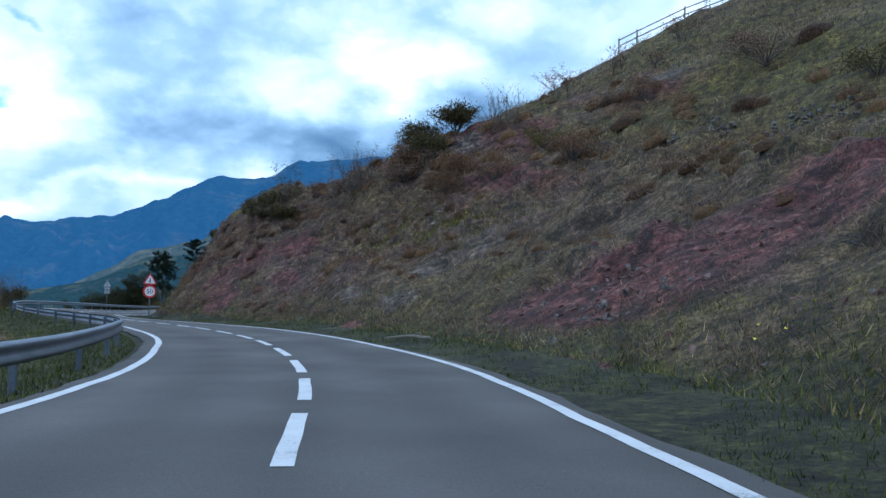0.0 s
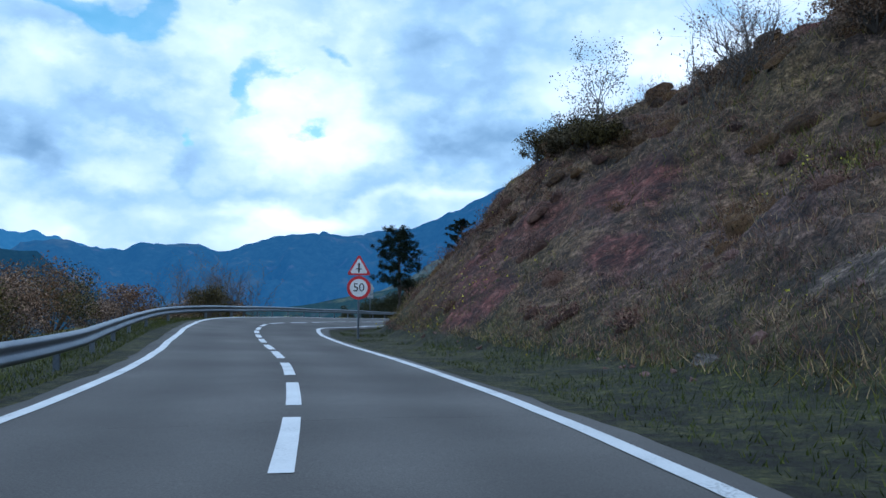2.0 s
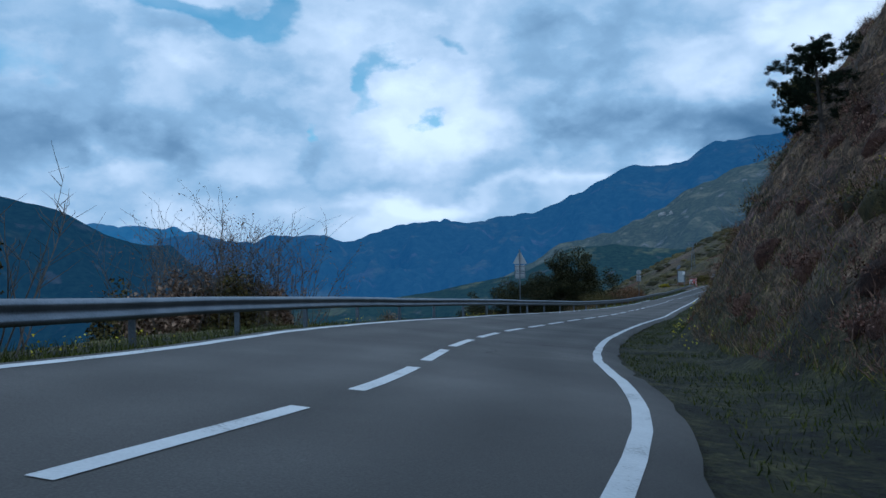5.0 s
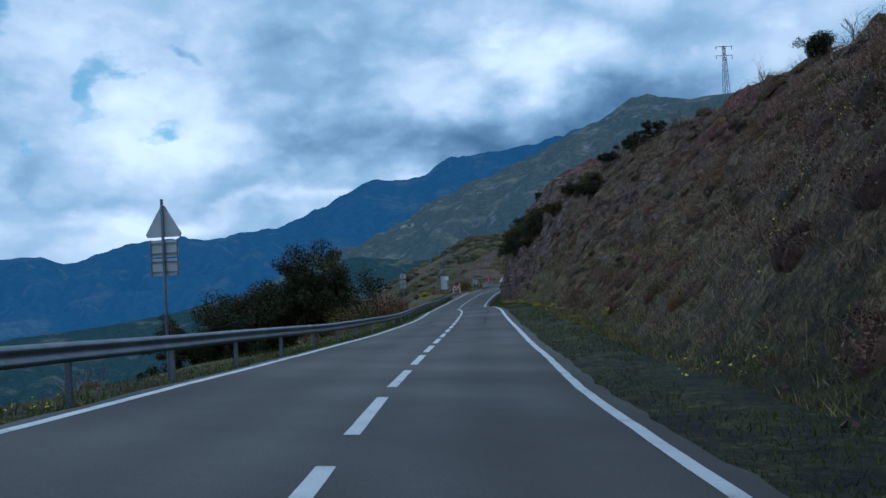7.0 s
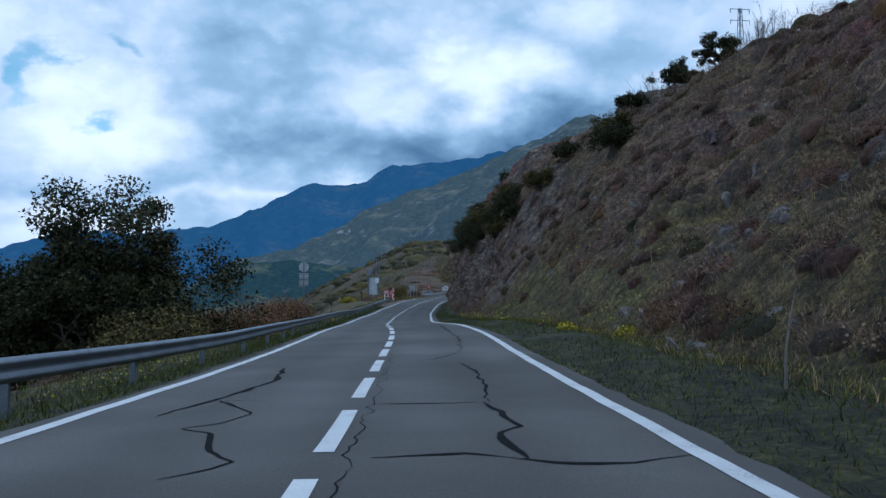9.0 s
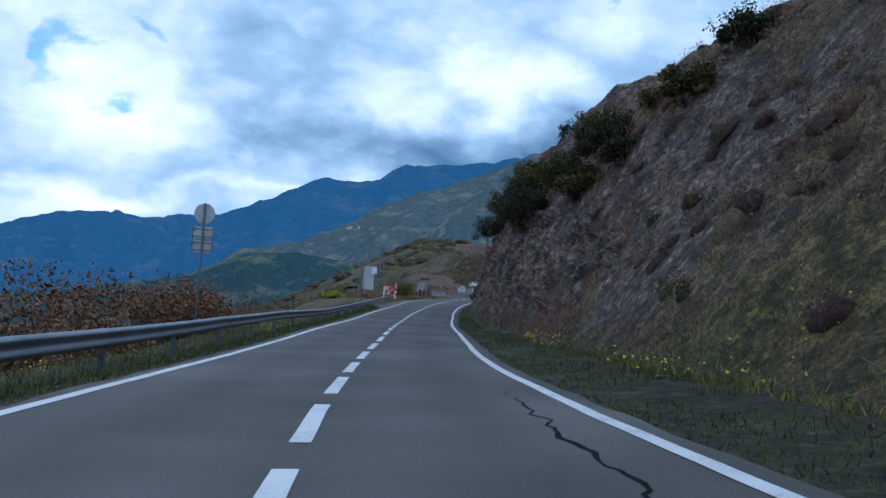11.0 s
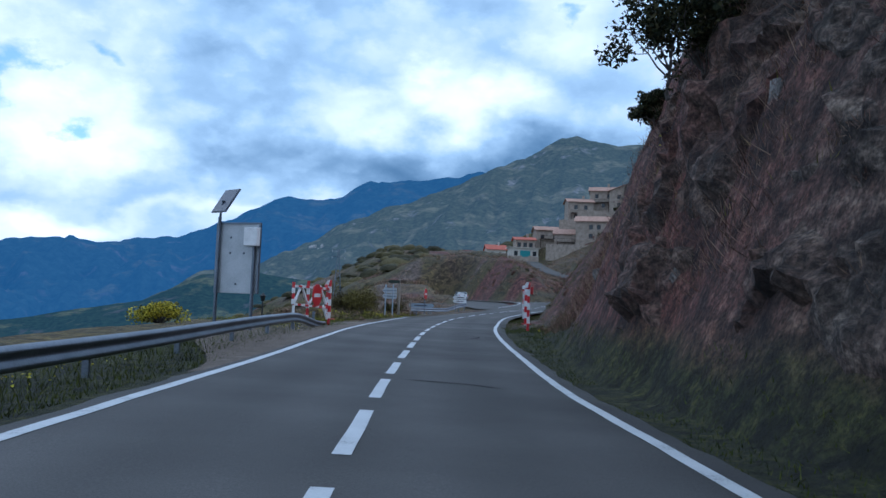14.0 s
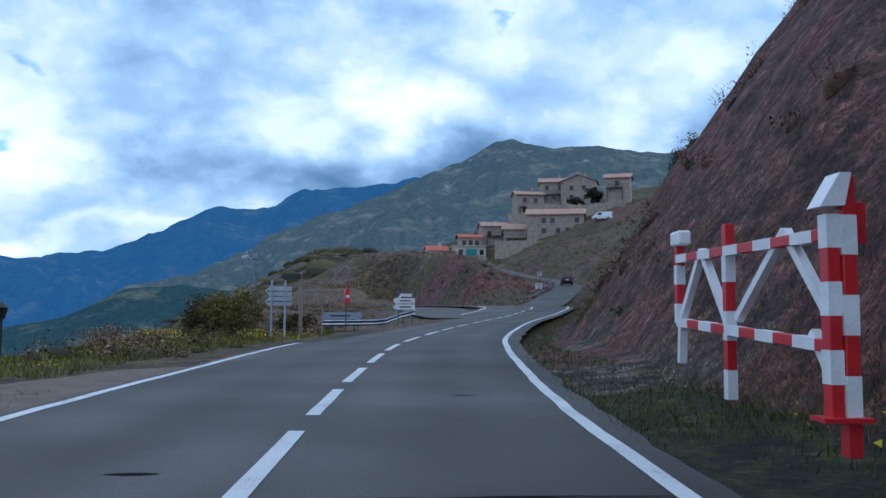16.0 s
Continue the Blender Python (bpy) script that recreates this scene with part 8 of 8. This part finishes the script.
p = p[fbm(p[:, 0] / 1.5, p[:, 1] / 1.5, 131, 3) > 0.1]
p = np.c_[p, ground_z(p[:, 0], p[:, 1]) + rng.uniform(0.05, 0.4, len(p))]
tagged(tri_mesh("yellow_flowers", leaves(p, 0.05), YELLOW), "yellow flowers below the signs", "flowers", kind="stuff")
p = np.c_[rng.uniform(-72, -53, 60000), rng.uniform(231, 262, 60000)]
a, lat = nearest(p[:, 0], p[:, 1])
p = p[(lat < -np.interp(a, LANE_A, LANE_L) - 2.2) & (np.hypot(p[:, 0, None] - SD[None, :, 0], p[:, 1, None] - SD[None, :, 1]).min(1) > 3.3)]
p = np.c_[p, ground_z(p[:, 0], p[:, 1])]
tagged(tri_mesh("verge_grass", blades(p, rng.uniform(0.06, 0.22, len(p)), rng.uniform(0.012, 0.026, len(p))), GRASS), "rough grass beside the junction", "grass", kind="stuff")

# ---------------------------------------------------------------- vehicles
CARWHITE = flatcol("white car paint", (0.72, 0.73, 0.74), 0.25)
CARBLACK = flatcol("black car paint", (0.012, 0.013, 0.016), 0.2)
TYRE = flatcol("tyre rubber", (0.02, 0.02, 0.02), 0.85)
LAMPRED = flatcol("tail lamp", (0.35, 0.015, 0.012), 0.25)
LAMPCLEAR = flatcol("head lamp", (0.6, 0.62, 0.65), 0.15)


def car(loc, rz, paint, label, van=False, category="car"):
    """Nose along +y; a lofted shell with its glass, lamps and wheels."""
    t = thing("van" if van else "car", loc, rz, label, category)
    L, W, H = (4.9, 1.9, 2.0) if van else (4.0, 1.74, 1.47)
    # stations: y, sill height, belt height, roof height, half width at belt, half width at roof
    if van:
        st = [(-2.45, .35, 1.1, 1.85, .88, .80), (-2.3, .28, 1.15, 1.98, .94, .84), (0.6, .28, 1.15, 2.0, .95, .84), (1.2, .28, 1.15, 1.9, .95, .80), (1.9, .28, 1.12, 1.2, .93, .82), (2.3, .3, 0.95, 1.0, .86, .74), (2.45, .38, 0.7, 0.75, .74, .6)]
    else:
        st = [(-2.0, .40, .75, .85, .74, .62), (-1.88, .28, .92, 1.12, .82, .64), (-1.55, .24, .95, 1.42, .86, .62), (-0.4, .22, .93, 1.47, .87, .62), (0.35, .22, .92, 1.36, .87, .60), (1.05, .22, .90, .96, .86, .66), (1.7, .25, .78, .84, .80, .62), (1.98, .36, .60, .64, .68, .50)]
    bm = bmesh.new()
    rings = []
    for y, s, bl, rf, wb, wr in st:
        pr = [(-wb * .93, s), (-wb, (s + bl) / 2), (-wb * .98, bl), (-wr, rf - .04), (-wr * .6, rf), (wr * .6, rf), (wr, rf - .04), (wb * .98, bl), (wb, (s + bl) / 2), (wb * .93, s)]
        rings.append([bm.verts.new((x, y, z)) for x, z in pr])
    for p, q in zip(rings, rings[1:]):
        for k in range(9):
            bm.faces.new((p[k], p[k + 1], q[k + 1], q[k]))
        bm.faces.new((p[9], p[0], q[0], q[9]))
    bm.faces.new(rings[0])
    bm.faces.new(rings[-1])
    bmesh.ops.recalc_face_normals(bm, faces=bm.faces)
    part("body", bm, paint, t, smooth_=False)

    def sheet(name, pts, mat, lab=""):
        bm = bmesh.new()
        vs = [bm.verts.new(p) for p in pts]
        f = bm.faces.new(vs)
        r = bmesh.ops.extrude_face_region(bm, geom=[f])
        n = f.normal if f.normal.length else Vector((0, 0, 1))
        f.normal_update()
        for v in r["geom"]:
            if isinstance(v, bmesh.types.BMVert):
                v.co += f.normal * 0.012
        return part(name, bm, mat, t, lab)

    def between(i, j, u):
        return [a_ + (b_ - a_) * u for a_, b_ in zip(st[i], st[j])]
    if van:
        sheet("rear_window", [(-.62, -2.47, 1.2), (.62, -2.47, 1.2), (.58, -2.46, 1.7), (-.58, -2.46, 1.7)][::-1], GLASSY)
        sheet("windscreen", [(-.80, 1.86, 1.24), (.80, 1.86, 1.24), (.70, 1.26, 1.84), (-.70, 1.26, 1.84)], GLASSY)
        sides, ends = [(0.0, 1.1)], (-1.55, 1.5)
    else:
        sheet("rear_window", [(-.60, -1.90, 1.08), (.60, -1.90, 1.08), (.54, -1.60, 1.38), (-.54, -1.60, 1.38)][::-1], GLASSY)
        sheet("windscreen", [(-.62, 1.02, 0.99), (.62, 1.02, 0.99), (.54, 0.40, 1.34), (-.54, 0.40, 1.34)], GLASSY)
        sides, ends = [(-1.35, -0.35), (-0.25, 0.55)], (-1.25, 1.25)
    for y0, y1 in sides:
        zb, zt = (1.2, 1.75) if van else (0.97, 1.33)
        for s in (-1, 1):
            wb, wt = ((.955, .875) if van else (.862, .685))
            pts = [(s * wb, y0, zb), (s * wb, y1, zb), (s * wt, y1 - 0.18, zt), (s * wt, y0 + 0.06, zt)]
            sheet("side_window", pts if s > 0 else pts[::-1], GLASSY)
    for s in (-1, 1):
        part("tail_light", box(bmesh.new(), (0.16, 0.10, 0.34), (s * (.80 if van else .66), st[0][0] + 0.04, 0.98 if van else .88), bevel=0.02), LAMPRED, t, "red tail light")
        part("headlight", box(bmesh.new(), (0.30, 0.18, 0.14), (s * (.66 if van else .60), st[-1][0] - 0.12, .78 if van else .66), bevel=0.03), LAMPCLEAR, t, "clear headlight")
        part("mirror", box(bmesh.new(), (0.2, 0.10, 0.14), (s * (1.02 if van else .94), .95 if van else .62, 1.2 if van else .98), bevel=0.03), paint, t)
        for y in ends:
            bm = bmesh.new()
            bmesh.ops.create_cone(bm, cap_ends=True, segments=20, radius1=0.31, radius2=0.31, depth=0.2, matrix=pose(s * (W / 2 - 0.12), y, 0.31, 0, 90, 0))
            wh = part("wheel", bm, TYRE, t)
            bm = bmesh.new()
            bmesh.ops.create_cone(bm, cap_ends=True, segments=14, radius1=0.19, radius2=0.17, depth=0.03, matrix=pose(s * (W / 2 - 0.01), y, 0.31, 0, 90 * s, 0))
            part("rim", bm, STEEL, wh)
    part("bumper", box(bmesh.new(), (W * 0.88, 0.16, 0.22), (0, st[0][0] - 0.02, 0.48), bevel=0.05), BLACK if not van else GREYBACK, t)
    part("number_plate", box(bmesh.new(), (0.5, 0.02, 0.11), (0, st[0][0] - 0.03, 0.74)), WHITE, t)
    return t


car((-57.0, 327.0, -4.67), 15, CARWHITE, "white hatchback standing on the road past the hairpin")
car((-33.1, 336.3, -1.26), -7, CARBLACK, "black car driving up the lane, seen from behind")
car((-12.9, 411.5, float(ground_z(-12.9, 411.5)[0]) + 0.05), 70, CARWHITE, "white van parked below the houses", True, "van")

# white crags on the green mountain
# bare rock plus a faint blue glow that paints in the distance haze
CRAG = hazed_material("pale crag", (0.16, 0.15, 0.12), (0.36, 0.34, 0.31), (0.46, 0.44, 0.41), 0.03, 0.25, (0.016, 0.040, 0.066))
for k, (az, el, s) in enumerate([(13.6, 3.3, 17), (13.3, 3.0, 15), (13.8, 2.9, 14), (13.0, 3.35, 11), (14.0, 2.6, 10), (12.7, 3.1, 9), (13.5, 2.6, 9)]):
    d = 1925.0
    me = rock_mesh("crag", (s * 1.1, s * 0.8, s * 1.5), 800 + k)
    me.materials.append(CRAG)
    ob = new("crag", me)
    ob.matrix_basis = pose(-40 - math.sin(math.radians(az)) * d, 120 + math.cos(math.radians(az)) * d, -3 + d * math.tan(math.radians(el)), 0, 15, 40 * k)
    tagged(ob, "pale bare crag on the green mountain", "crag", "crags", "structure")
for k, (a_, l_, m_) in enumerate([(202, -8.5, SCRUB), (206, -10.5, RUST), (209, -8.2, SCRUB), (213, -9.6, GREENSCRUB), (217, -8.4, RUST), (221, -9.0, SCRUB), (226, -9.8, SCRUB), (231, -10.5, RUST), (236, -12, GREENSCRUB), (241, -13, SCRUB), (246, -14.5, SCRUB)]):
    x, y = at(a_, l_)
    r_ = 1.1 + 0.25 * (k % 3)
    road_z = float(np.interp(a_, RA, RP[:, 2]))
    bush(x, y, r_, max(1.0, road_z + 0.35 + 0.25 * (k % 3) - float(ground_z(x, y)[0])), "tangled brown bush behind the guardrail", m_, 160 + k, 2800, 0.08)
for k, (a_, l_) in enumerate([(200, -8.0), (207, -8.6), (212, -8.0), (218, -9.5), (224, -8.2)]):
    x, y = at(a_, l_)
    bare_bush(x, y, float(np.interp(a_, RA, RP[:, 2])) + 1.2 + 0.3 * (k % 2) - float(ground_z(x, y)[0]), "leafless grey shoots behind the guardrail", 180 + k, 8, 0.5, r=0.016)
a = rng.uniform(262, 330, 42000)
lat = 3.0 + 5.5 * rng.uniform(0, 1, 42000) ** 1.2
p = on_road(a, lat)
p[:, 2] = ground_z(p[:, 0], p[:, 1])
tagged(tri_mesh("verge_grass", blades(p, rng.uniform(0.04, 0.13, len(p)), rng.uniform(0.008, 0.016, len(p))), VERGEGRASS), "rough grass on the bank beside the gate", "grass", kind="stuff")
